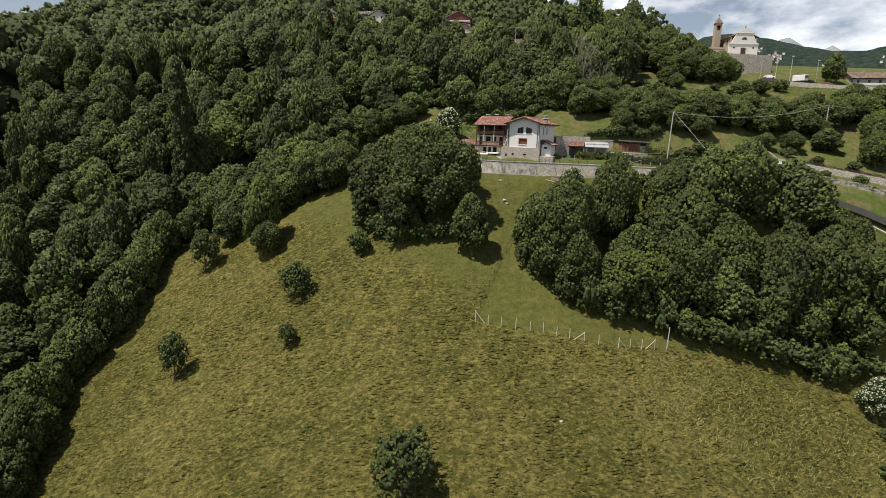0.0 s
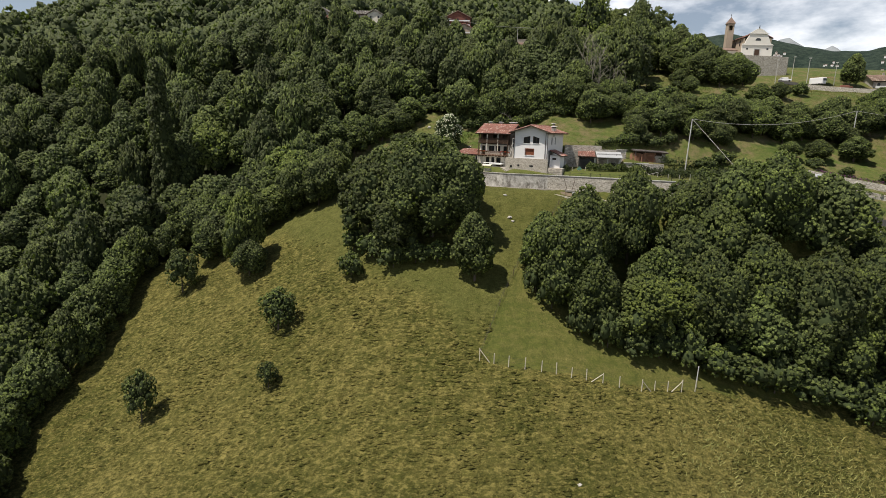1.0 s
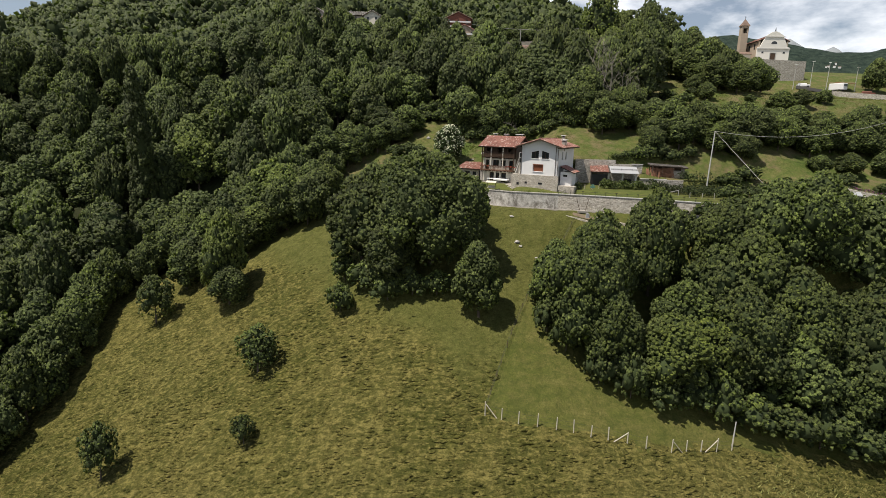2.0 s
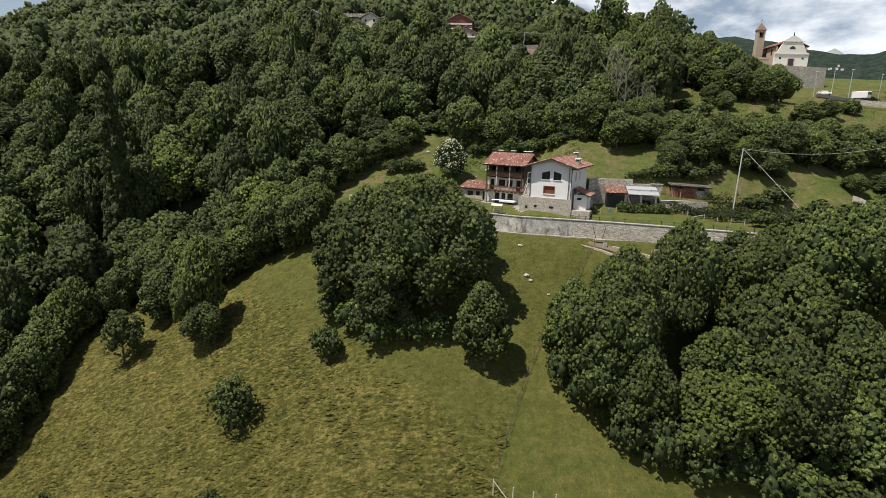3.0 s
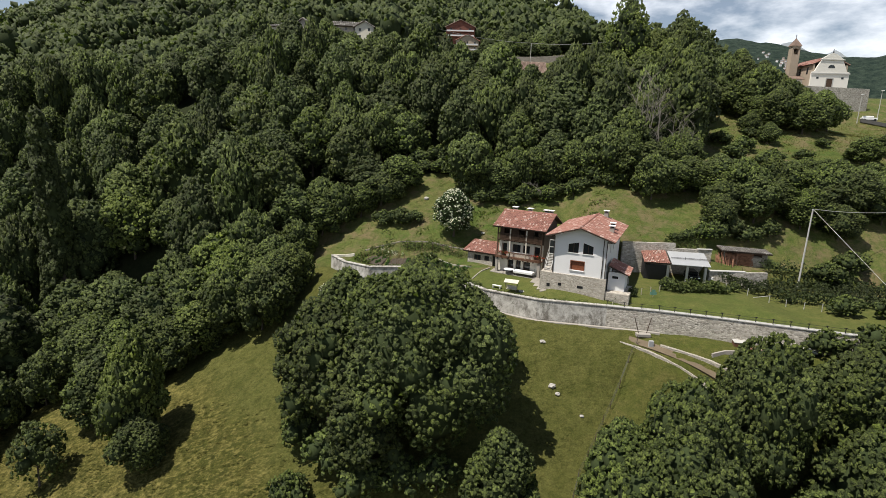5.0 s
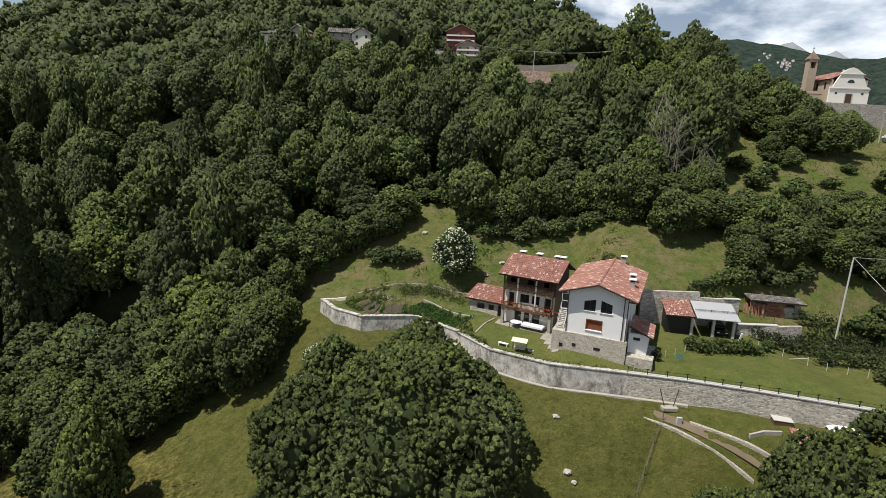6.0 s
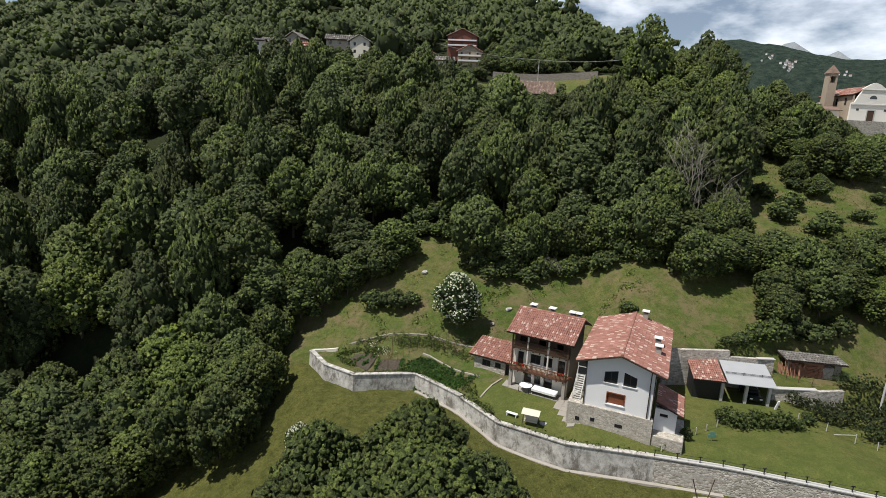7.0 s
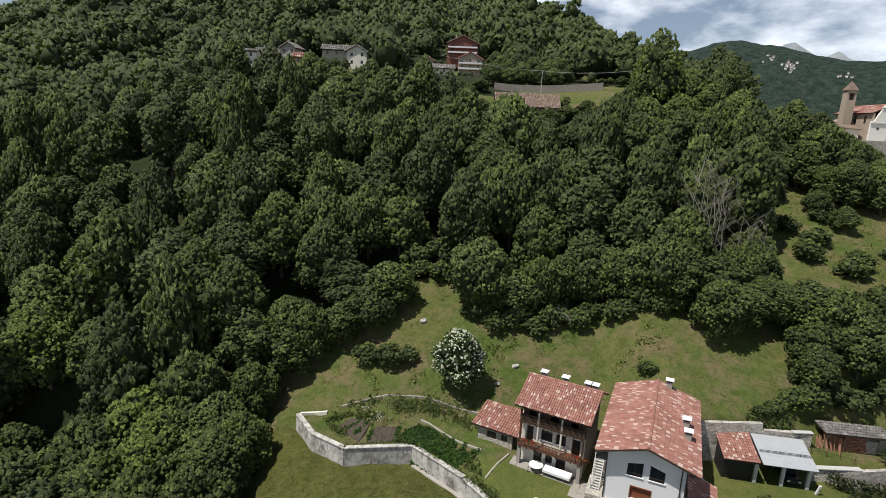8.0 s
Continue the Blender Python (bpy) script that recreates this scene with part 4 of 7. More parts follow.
for x, y, h, r in ((-31.5, 137.0, 8.5, 3.8), (-35.5, 132.2, 8.0, 3.6), (-40.0, 128.6, 8.5, 3.8), (-28.0, 142.0, 8.0, 3.6), (-45.0, 126.0, 9.0, 4.0), (-50.0, 122.5, 9.0, 4.0), (-40.3, 161.5, 12.0, 5.6), (-46.0, 157.0, 11.0, 5.2), (-35.5, 165.5, 12.0, 5.4), (-59.8, 218.5, 14.0, 6.0), (-64.5, 222.0, 14.0, 5.6)):
    (WOOD_A if y < 150 else WOOD_B).plant(x, y, h, r, x * 23, "leafy tree filling the edge of the wood")

# trees between the wood and the end of the garden wall
for k, (x, y, h, r) in enumerate(((-28.2, 136.6, 9.5, 4.4), (-33.2, 133.0, 11.0, 4.8), (-38.6, 130.6, 9.0, 4.2), (-43.6, 128.4, 10.0, 4.4), (-48.8, 126.0, 9.5, 4.4), (-29.4, 142.4, 9.5, 4.4), (-27.4, 148.0, 8.0, 3.6),
                                  (-36.0, 140.0, 12.0, 5.0), (-41.4, 136.0, 12.0, 5.0), (-47.0, 133.0, 12.5, 5.2), (-53.4, 131.0, 12.0, 5.0), (-34.4, 147.0, 13.0, 5.2), (-40.4, 144.0, 13.0, 5.4), (-46.4, 141.0, 13.5, 5.4), (-52.6, 138.0, 13.0, 5.4), (-58.6, 135.0, 13.0, 5.4), (-28.6, 131.6, 10.0, 4.6), (-26.2, 139.6, 8.5, 3.8), (-34.0, 156.5, 14.0, 5.6), (-29.4, 153.6, 10.0, 4.6), (-38.5, 159.5, 15.0, 5.6), (-22.4, 173.4, 14.0, 5.6), (-62.5, 158.5, 14.0, 5.6), (-22.0, 166.0, 13.0, 5.4), (-15.0, 181.5, 15.0, 5.8), (6.5, 182.0, 15.0, 5.8), (-15.6, 174.0, 13.0, 5.2))):
    (ROUND, WOOD_C, PALE, WOOD_A, WOOD_B)[k % 5].plant(x, y, h, r, x * 41, "leafy tree crowding the meadow's upper corner")

# low trees and shrubs along the rim of the wood
rim_line = [(left_edge(y) - 0.5, y) for y in np.arange(62, 142, 4.2)] + [(x, float(lower_edge(x)) + 1.0) for x in np.arange(-28, 47, 3.4)]
for i, (x, y) in enumerate(rim_line):
    if -10 < x < 2 and y > 150:
        continue
    (WOOD_C, WOOD_A)[i % 2].plant(x + tries.uniform(-1, 1), y + tries.uniform(0, 1.5), tries.uniform(6.0, 9.5) * (1.45 if y < 128 else 1.0), tries.uniform(3.4, 4.6), i * 67.0, "low leafy tree at the rim of the wood")

for i, x in enumerate(np.arange(2.0, 41.0, 1.9)):
    BUSH.plant(x, float(lower_edge(x)) - 1.3 + 0.9 * math.sin(i * 2.1), 2.2 + 1.3 * abs(math.sin(i * 1.3)), 1.7 + 0.7 * abs(math.sin(i * 0.9)), i * 47.0, "low bush at the foot of the wood")
for x, y, h, r in ((-8.5, 166.5, 3.0, 2.6), (-5.5, 167.5, 2.6, 2.4), (-2.5, 166.5, 3.0, 2.6), (0.5, 165.5, 2.8, 2.4), (-7.0, 170.0, 4.0, 3.0), (-3.0, 171.0, 4.0, 3.2), (1.5, 169.0, 3.6, 3.0),
                   (61.5, 181.5, 3.2, 2.8), (64.0, 176.0, 3.6, 3.0), (66.5, 168.5, 3.0, 2.8), (59.5, 171.0, 3.6, 3.0), (70.0, 185.0, 2.6, 2.4), (63.0, 165.0, 3.4, 2.8), (75.0, 172.0, 2.4, 2.2), (84.0, 180.0, 2.0, 2.0)):
    BUSH.plant(x, y, h, r, x * 29, "low bush at the edge of the wood" if x < 50 else "low bush on the rough pasture")

# trees round the church and on its slope
for x, y, h, r in ((80, 203, 13, 5.5), (87, 209, 12, 5), (93, 207, 11, 4.6), (98, 203, 9, 4.5), (90, 198, 9, 5), (76, 194, 7, 4), (83, 196, 6, 3.6), (101, 206, 7, 3.6),
                   (74, 212, 13, 5), (82, 218, 14, 5), (91, 222, 12, 4.6), (70, 203, 9, 4), (72, 181, 5, 2.6), (96, 176, 5, 3), (104, 179, 4, 2.4), (88, 172, 6, 4), (78, 190, 10, 5), (84, 188, 9, 5), (90, 192, 10, 5), (73, 198, 10, 4.6), (96, 197, 9, 4.6), (71, 187, 5, 3), (86, 203, 12, 5.2), (79, 211, 13, 5.4)):
    (ROUND, OVAL, WOOD_C)[int(x) % 3].plant(x, y, h, r, x * 31)


# the far woods
VIEWS = ((2, 19, 298, 402, 0.13), (4, 26, 262, 402, 0.25), (-58, 30, 262, 298, 0.25), (50, 24, 262, 322, 0.25))


def far_wood():
    g = np.random.default_rng(9)
    verts, tris, hulls, taken, total = [], [], [], {}, 0
    lob = [lobes_for(np.random.default_rng(40 + k), 13, 5.6, 1.5, 8) for k in range(4)]
    for n in range(16000):
        y = 262 + 940 * g.random() ** 0.8
        x = y * g.uniform(-1.02, 0.50)
        if n % 12 == 0:
            x, y = g.uniform(-290, -150), g.uniform(110, 262)
        gap = 9.6 if y < 420 else 11.5 if y < 700 else 15
        cell = (int(x // gap), int(y // gap))
        if cell in taken:
            continue
        if any(((x - a) / ra) ** 2 + ((y - b) / rb) ** 2 < 1 for a, b, ra, rb in CLEARINGS) or x > 82 + (y - 240) * 0.5:
            continue
        taken[cell] = True
        low = min([share for a, half, b0, b1, share in VIEWS if abs(x - a) < half and b0 < y < b1], default=1.0)
        s = low * g.uniform(0.85, 1.6) * (1.0 if y < 420 else 1.15 if y < 700 else 1.4)
        near = y < 420
        v, f = clumps(g, lob[n % 4], 150 if near else 70 if y < 700 else 30, 1.5 if near else 2.1 if y < 700 else 3.2, 4, 0.45, -0.25)
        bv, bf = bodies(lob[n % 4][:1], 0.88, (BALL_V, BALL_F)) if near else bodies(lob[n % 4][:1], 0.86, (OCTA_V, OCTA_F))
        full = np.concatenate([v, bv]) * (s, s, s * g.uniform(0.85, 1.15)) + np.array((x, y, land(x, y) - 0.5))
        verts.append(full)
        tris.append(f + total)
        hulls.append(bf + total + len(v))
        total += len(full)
    # The hulls of the far crowns take the painted shade colour as well.
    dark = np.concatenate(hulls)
    return tri_mesh("far_wood", np.concatenate(verts), np.concatenate(tris + [dark]), LEAF_FAR, CROWN_SHADE, len(dark))


tagged(new("far_wood", far_wood()), "dense broadleaf woods covering the hill behind", "woodland", kind="stuff")

# ---- buildings ----
def wall_run(s, x0, x1, y0, y1, zb, head, holes):
    """A wall along x with openings (x0, x1, foot, head at x0, head at x1); head(x) is its top."""
    cuts = sorted({x0, x1, *[h[0] for h in holes], *[h[1] for h in holes], *([head.apex] if hasattr(head, "apex") and x0 < head.apex < x1 else [])})
    for a, b in zip(cuts, cuts[1:]):
        low0 = low1 = zb
        for h in sorted((h for h in holes if h[0] <= a and h[1] >= b), key=lambda h: h[2]):
            s.block(a, b, y0, y1, low0, low1, h[2], h[2])
            at = lambda x, h=h: h[3] + (h[4] - h[3]) * (x - h[0]) / (h[1] - h[0])
            low0, low1 = at(a), at(b)
        s.block(a, b, y0, y1, low0, low1, head(a), head(b))
    return s


class Gable:
    def __init__(self, x0, x1, low, high):
        self.x0, self.x1, self.low, self.high, self.apex = x0, x1, low, high, (x0 + x1) / 2

    def __call__(self, x):
        return self.high - (self.high - self.low) * abs(x - self.apex) / (self.apex - self.x0)


def level(z):
    return lambda x: z


def roof_tiles(p, along, up, material, pitch=0.24, course=0.42, seed=1):
    """Rows of rounded clay tiles on the plane at p spanned by along and up (vectors in metres)."""
    g = np.random.default_rng(seed)
    p, along, up = np.array(p, float), np.array(along, float), np.array(up, float)
    w, l = np.linalg.norm(along), np.linalg.norm(up)
    a, u = along / w, up / l
    n = np.cross(a, u)
    n = n if n[2] > 0 else -n
    nx, ny = int(w / pitch), int(l / course)
    ii, jj = np.meshgrid(np.arange(nx), np.arange(ny))
    ii, jj = ii.ravel(), jj.ravel()
    cx = (ii + 0.5) * w / nx + g.normal(0, 0.012, len(ii))
    cy = jj * l / ny + g.normal(0, 0.018, len(ii))
    out = []
    r = pitch * 0.55
    prof = [(-r, 0.0), (-r * 0.55, r * 0.62), (r * 0.55, r * 0.62), (r, 0.0)]
    lift0, lift1 = 0.055 + g.uniform(0, 0.02, len(ii)), 0.02
    for (x0, h0), (x1, h1) in zip(prof, prof[1:]):
        def at(x, h, v, lift):
            return p + np.outer(cx + x, a) + np.outer(cy + v, u) + np.outer(h + lift + 0 * cx, n)
        out.append(np.stack([at(x0, h0, 0, lift0), at(x1, h1, 0, lift0), at(x1 * 0.86, h1, course * 1.1, lift1), at(x0 * 0.86, h0, course * 1.1, lift1)], 1))
    quads = np.stack(out, 1).reshape(-1, 3)
    base = np.arange(len(ii)) * 12
    verts, faces = [], []
    q = quads.reshape(-1, 12, 3)
    keep = [0, 3, 1, 2, 5, 6, 9, 10]
    for k in range(len(q)):
        b = 8 * k
        verts.extend(q[k][keep].tolist())
        faces.extend([(b, b + 2, b + 3, b + 1), (b + 2, b + 4, b + 5, b + 3), (b + 4, b + 6, b + 7, b + 5)])
    s = Shape()
    s.v, s.f = verts, faces
    return s


def ridge_row(s, p, q, r=0.16):
    p, q = Vector(p), Vector(q)
    n = max(2, int((q - p).length / 0.42))
    for i in range(n):
        s.rod(p.lerp(q, i / n), p.lerp(q, (i + 1.06) / n), r, r * 0.85, 7)
    return s


def add_window(parent, x0, x1, y, z0, h0, h1=None, panes=2, frame_mat=None, sill=True, deep=0.18, name="window"):
    """A window in a wall that faces -y at y: frame, panes and sill."""
    h1 = h0 if h1 is None else h1
    win = part(name, Shape().block(x0 + 0.02, x1 - 0.02, y + deep + 0.08, y + deep + 0.12, z0 + 0.02, z0 + 0.02, h0 - 0.02, h1 - 0.02), frame_mat or WOOD, parent)
    s = Shape()
    t = 0.07
    top = lambda x: h0 + (h1 - h0) * (x - x0) / (x1 - x0)
    s.box(x0, y + deep - 0.02, z0, x1, y + deep + 0.05, z0 + t)
    s.block(x0, x1, y + deep - 0.02, y + deep + 0.05, h0 - t, h1 - t, h0, h1)
    for k in range(panes + 1):
        c = x0 + t / 2 + (x1 - x0 - t) * k / panes
        s.block(c - t / 2, c + t / 2, y + deep - 0.02, y + deep + 0.05, z0 + t, z0 + t, top(c - t / 2) - t, top(c + t / 2) - t)
    part("frame", s, frame_mat or WOOD, win)
    for k in range(panes):
        a, b = x0 + t + (x1 - x0 - t) * k / panes, x0 + (x1 - x0 - t) * (k + 1) / panes
        part("pane", Shape().block(a, b, y + deep + 0.02, y + deep + 0.035, z0 + t, z0 + t, top(a) - t, top(b) - t), GLASS, win)
    if sill:
        part("sill", Shape().box(x0 - 0.1, y - 0.10, z0 - 0.08, x1 + 0.1, y + deep, z0, chamfer=0.01), WHITE_PAINT, win)
    return win


def chimney(parent, x, y, z, h=0.6, w=0.62, name="chimney"):
    c = part(name, Shape().box(x - w / 2, y - w / 2, z - 1.0, x + w / 2, y + w / 2, z + h, chamfer=0.02), PLASTER_GREY, parent)
    part("vent", Shape().box(x - w * 0.36, y - w * 0.36, z + h, x + w * 0.36, y + w * 0.36, z + h + 0.22), METAL_DARK, c)
    part("cap", Shape().box(x - w * 0.72, y - w * 0.72, z + h + 0.22, x + w * 0.72, y + w * 0.72, z + h + 0.32, chamfer=0.02), CLOTH_WHITE, c, "white cap slab")
    return c


def gutter_pipe(parent, pts, r=0.055):
    s = Shape()
    for p, q in zip(pts, pts[1:]):
        s.rod(p, q, r)
    return part("drainpipe", s, COPPER, parent)


# the white house: its facade runs along x at y = 0, the lawn lies at z = 0
WH = thing("white_house", pose(13.8, 126.8, LAWN + 0.45, 0, 0, -24), "white plastered house with red tiled gable roof on stone base", "house")
W, D, FOOT, EAVE, APEX = 7.1, 14.2, 2.9, 8.4, 9.55
gable = Gable(-0.0, W, EAVE, APEX)
holes = [(1.95, 3.35, 6.0, 7.15, 7.5), (3.95, 5.3, 6.0, 7.5, 7.1), (2.45, 4.25, 3.6, 4.85, 4.85)]
s = wall_run(Shape(), 0, W, 0, 0.36, FOOT, gable, holes)
part("front_wall", s, PLASTER, WH, "white plastered gable front")
part("back_wall", wall_run(Shape(), 0, W, D - 0.36, D, 0, gable, []), PLASTER, WH)
side = Shape()
side.box(0, 0.36, 0, 0.36, D - 0.36, EAVE)
for a, b, z0, z1 in ((0.36, 3.0, 0, EAVE), (4.0, 6.2, 0, EAVE), (7.2, D - 0.36, 0, EAVE)):
    side.box(W - 0.36, a, z0, W, b, z1)
for a, b in ((3.0, 4.0), (6.2, 7.2)):
    side.box(W - 0.36, a, 0, W, b, 5.8)
    side.box(W - 0.36, a, 7.3, W, b, EAVE)
part("side_wall", side, PLASTER, WH)
part("floor_slab", Shape().box(0.36, 0.36, 5.2, W - 0.36, D - 0.36, 5.4), PLASTER_GREY, WH)
part("stone_base", Shape().prism([(-1.6, -0.25), (7.35, -0.25), (7.35, 0.34), (-0.02, 0.34), (-0.02, 3.0), (-1.6, 3.0)], -0.3, FOOT), STONE, WH, "rubble stone base with small openings")
part("base_vent", Shape().box(1.0, -0.29, 1.2, 1.45, -0.2, 1.6), METAL_DARK, WH)
part("base_vent", Shape().box(3.6, -0.29, 1.2, 4.4, -0.2, 1.55), METAL_DARK, WH)
part("base_vent", Shape().box(-0.6, -0.29, 0.9, -0.15, -0.2, 1.35), METAL_DARK, WH)
add_window(WH, 1.95, 3.35, 0, 6.0, 7.15, 7.5)
add_window(WH, 3.95, 5.3, 0, 6.0, 7.5, 7.1)
shut = part("shuttered_window", Shape().box(2.45, 0.2, 3.6, 4.25, 0.25, 4.85), WOOD_RED, WH, "closed red-brown roller shutter")
sl = Shape()
for k in range(14):
    sl.box(2.5, 0.15, 3.62 + k * 0.087, 4.2, 0.2, 3.69 + k * 0.087)
part("slats", sl, WOOD_RED, shut)
part("frame", Shape().box(2.37, -0.05, 4.85, 4.33, 0.1, 4.96).box(2.37, -0.05, 3.6, 2.45, 0.1, 4.85).box(4.25, -0.05, 3.6, 4.33, 0.1, 4.85), WOOD_RED, shut)
part("sill", Shape().box(2.32, -0.12, 3.5, 4.38, 0.15, 3.59, chamfer=0.01), WHITE_PAINT, shut)
for a in (3.0, 6.2):
    part("side_window", Shape().box(W - 0.25, a, 5.8, W - 0.2, a + 1.0, 7.3), GLASS, WH)
OV, RF = 1.05, 1.0
slope_x = W / 2 + OV
drop = (APEX - EAVE) / (W / 2) * slope_x
for side_x, sign, seed in ((W / 2 - slope_x, 1, 3), (W / 2 + slope_x, -1, 4)):
    lo = APEX - drop + 0.08
    slab = Shape().sheet([(side_x, -RF, lo), (W / 2, -RF, APEX + 0.08), (W / 2, D + 0.5, APEX + 0.08), (side_x, D + 0.5, lo)], 0.16)
    r = part("roof_slope", slab, BEAM, WH, "red clay tile roof slope")
    part("tiles", roof_tiles((side_x, -RF, lo), (0, D + 0.5 + RF, 0), (W / 2 - side_x, 0, drop), TILES, seed=seed), TILES, r, "weathered red tiles with pale lichen")
part("ridge_tiles", ridge_row(Shape(), (W / 2, -RF, APEX + 0.16), (W / 2, D + 0.5, APEX + 0.16)), TILES, WH)
for k in range(14):
    y = -RF + 0.1 + k * (D + RF) / 13.5
    part("rafter", Shape().box(-OV + 0.1, y, EAVE - 0.42, 0.0, y + 0.1, EAVE - 0.26), BEAM, WH)
    part("rafter", Shape().box(W, y, EAVE - 0.42, W + OV - 0.1, y + 0.1, EAVE - 0.26), BEAM, WH)
gutter_pipe(WH, [(0.05, -0.1, EAVE - 0.3), (0.05, -0.1, FOOT - 0.05)])
gutter_pipe(WH, [(W - 0.02, -0.12, EAVE - 0.3), (W - 0.02, -0.12, 0.1)])
gutter_pipe(WH, [(W - 0.45, -0.12, EAVE - 0.1), (W - 0.45, -0.12, FOOT)])
chimney(WH, W / 2 + 1.2, D - 0.2, APEX - 0.3, 0.8)
chimney(WH, W - 0.4, 7.0, EAVE + 0.1, 0.8)
chimney(WH, W - 0.2, 4.6, EAVE + 0.05, 0.8)
# the low annexe at its side
part("annexe_base", Shape().box(W + 0.3, -0.1, -0.3, W + 3.4, 5.0, 1.2, chamfer=0.05), STONE, WH, "stone footing beside the house")
AN = thing("annexe", pose(13.8, 126.8, LAWN + 0.45, 0, 0, -24) @ pose(W + 0.32, 1.3, 1.2), "small white annexe with a red lean-to roof beside the house", "annexe")
an = wall_run(Shape(), 0.0, 2.2, 0, 0.3, 0, level(2.5), [(0.5, 1.3, 1.6, 2.0, 2.0)])
an.box(1.9, 0.3, 0, 2.2, 3.7, 2.3)
an.box(0.0, 3.4, 0, 1.9, 3.7, 2.5)
part("wall", an, PLASTER, AN)
add_window(AN, 0.5, 1.3, 0, 1.6, 2.0, panes=1, sill=False)
r = part("roof_slope", Shape().sheet([(0.0, -0.6, 3.5), (2.75, -0.6, 2.4), (2.75, 4.3, 2.4), (0.0, 4.3, 3.5)], 0.14), BEAM, AN)
part("tiles", roof_tiles((2.75, -0.6, 2.4), (0, 4.9, 0), (-2.75, 0, 1.1), TILES, seed=8), TILES, r)

# the old house with balconies
OH = thing("old_house", pose(7.2, 135.9, LAWN + 1.0, 0, 0, -29), "old three-storey stone house with dark wooden balconies and red tiled roof", "house")
OW, OD = 7.0, 6.2
EV, RG = 7.6, 9.05
body = wall_run(Shape(), 0, OW, 0, 0.45, 0, level(2.35), [(1.5, 2.5, 0, 2.0, 2.0), (2.9, 3.7, 0.7, 2.0, 2.0), (4.1, 5.2, 0, 2.0, 2.0)])
part("ground_floor_wall", body, PLASTER_CREAM, OH, "pale rough plaster")
mid = wall_run(Shape(), 0, OW, 0, 0.45, 2.5, level(4.8), [(0.5, 1.3, 2.5, 4.5, 4.5), (2.2, 3.5, 3.3, 4.5, 4.5), (3.9, 5.0, 3.3, 4.5, 4.5), (5.7, 6.6, 2.5, 4.5, 4.5)])
part("middle_wall", mid, PLASTER_CREAM, OH, "pale plaster")
top = wall_run(Shape(), 0, OW, 0, 0.45, 4.95, level(EV), [(0.7, 1.5, 5.3, 7.0, 7.0), (3.1, 4.0, 5.3, 7.0, 7.0), (5.4, 6.2, 5.3, 7.0, 7.0)])
part("upper_wall", top, WOOD, OH, "dark boarded loft front")
sides = Shape()
gb = Gable(-0.0, OD, EV, RG)
for x0 in (0, OW - 0.45):
    for a, b in ((0.45, OD / 2), (OD / 2, OD)):
        v = [(x0, a, 0), (x0 + 0.45, a, 0), (x0 + 0.45, b, 0), (x0, b, 0), (x0, a, gb(a)), (x0 + 0.45, a, gb(a)), (x0 + 0.45, b, gb(b)), (x0, b, gb(b))]
        sides.add(v, [(3, 2, 1, 0), (4, 5, 6, 7), (0, 1, 5, 4), (1, 2, 6, 5), (2, 3, 7, 6), (3, 0, 4, 7)])
sides.box(0.45, OD - 0.45, 0, OW - 0.45, OD, EV)
part("side_wall", sides, PLASTER_DARK, OH, "brownish plaster gable walls")
for z in (2.35, 4.8):
    part("floor_slab", Shape().box(0.45, 0.45, z, OW - 0.45, OD - 0.45, z + 0.15), WOOD, OH)
for x0, x1, z0, z1 in ((1.5, 2.5, 0, 2.0), (4.1, 5.2, 0, 2.0), (0.5, 1.3, 2.5, 4.5), (5.7, 6.6, 2.5, 4.5)):
    door = part("door", Shape().box(x0, 0.3, z0, x1, 0.36, z1), WOOD, OH)
    part("pane", Shape().box(x0 + 0.12, 0.28, z0 + 0.9, x1 - 0.12, 0.3, z1 - 0.15), GLASS, door)
for x0, x1, z0, z1 in ((2.9, 3.7, 0.7, 2.0), (2.2, 3.5, 3.3, 4.5), (3.9, 5.0, 3.3, 4.5)):
    add_window(OH, x0, x1, 0, z0, z1, frame_mat=WOOD)


def balcony(parent, x0, x1, y0, z, rail_h, material, boards):
    b = part("balcony", Shape().box(x0, y0, z, x1, 0.0, z + 0.12), material, parent, "wooden balcony")
    part("rail", Shape().box(x0, y0, z + rail_h, x1, y0 + 0.08, z + rail_h + 0.08).box(x0, y0, z + 0.2, x1, y0 + 0.06, z + 0.27), material, b)
    n = int((x1 - x0) / boards)
    data = None
    for i in range(n + 1):
        if data is None:
            slat = part("slat", Shape().box(-0.035, 0, 0, 0.035, 0.035, rail_h - 0.27), material, b)
            data = slat.data
        else:
            slat = new("slat", data)
            slat.parent = b
        slat.matrix_basis = pose(x0 + 0.04 + (x1 - x0 - 0.08) * i / n, y0 + 0.02, z + 0.27)
    return b


balcony(OH, -0.1, OW + 0.2, -1.15, 2.38, 0.95, WOOD_BROWN, 0.16)
balcony(OH, -0.1, OW + 0.1, -0.75, 5.1, 1.0, WOOD, 0.13)
for x in (0.0, 2.0, 4.6, OW):
    part("post", Shape().box(x - 0.09, -0.72, 2.5, x + 0.09, -0.54, EV - 0.2, chamfer=0.015), PLASTER_CREAM if 0 < x < OW else WOOD, OH)
for x in (0.1, OW - 0.1):
    part("pillar", Shape().box(x - 0.2, -1.0, 0, x + 0.2, -0.6, 2.38, chamfer=0.02), PLASTER_GREY, OH)
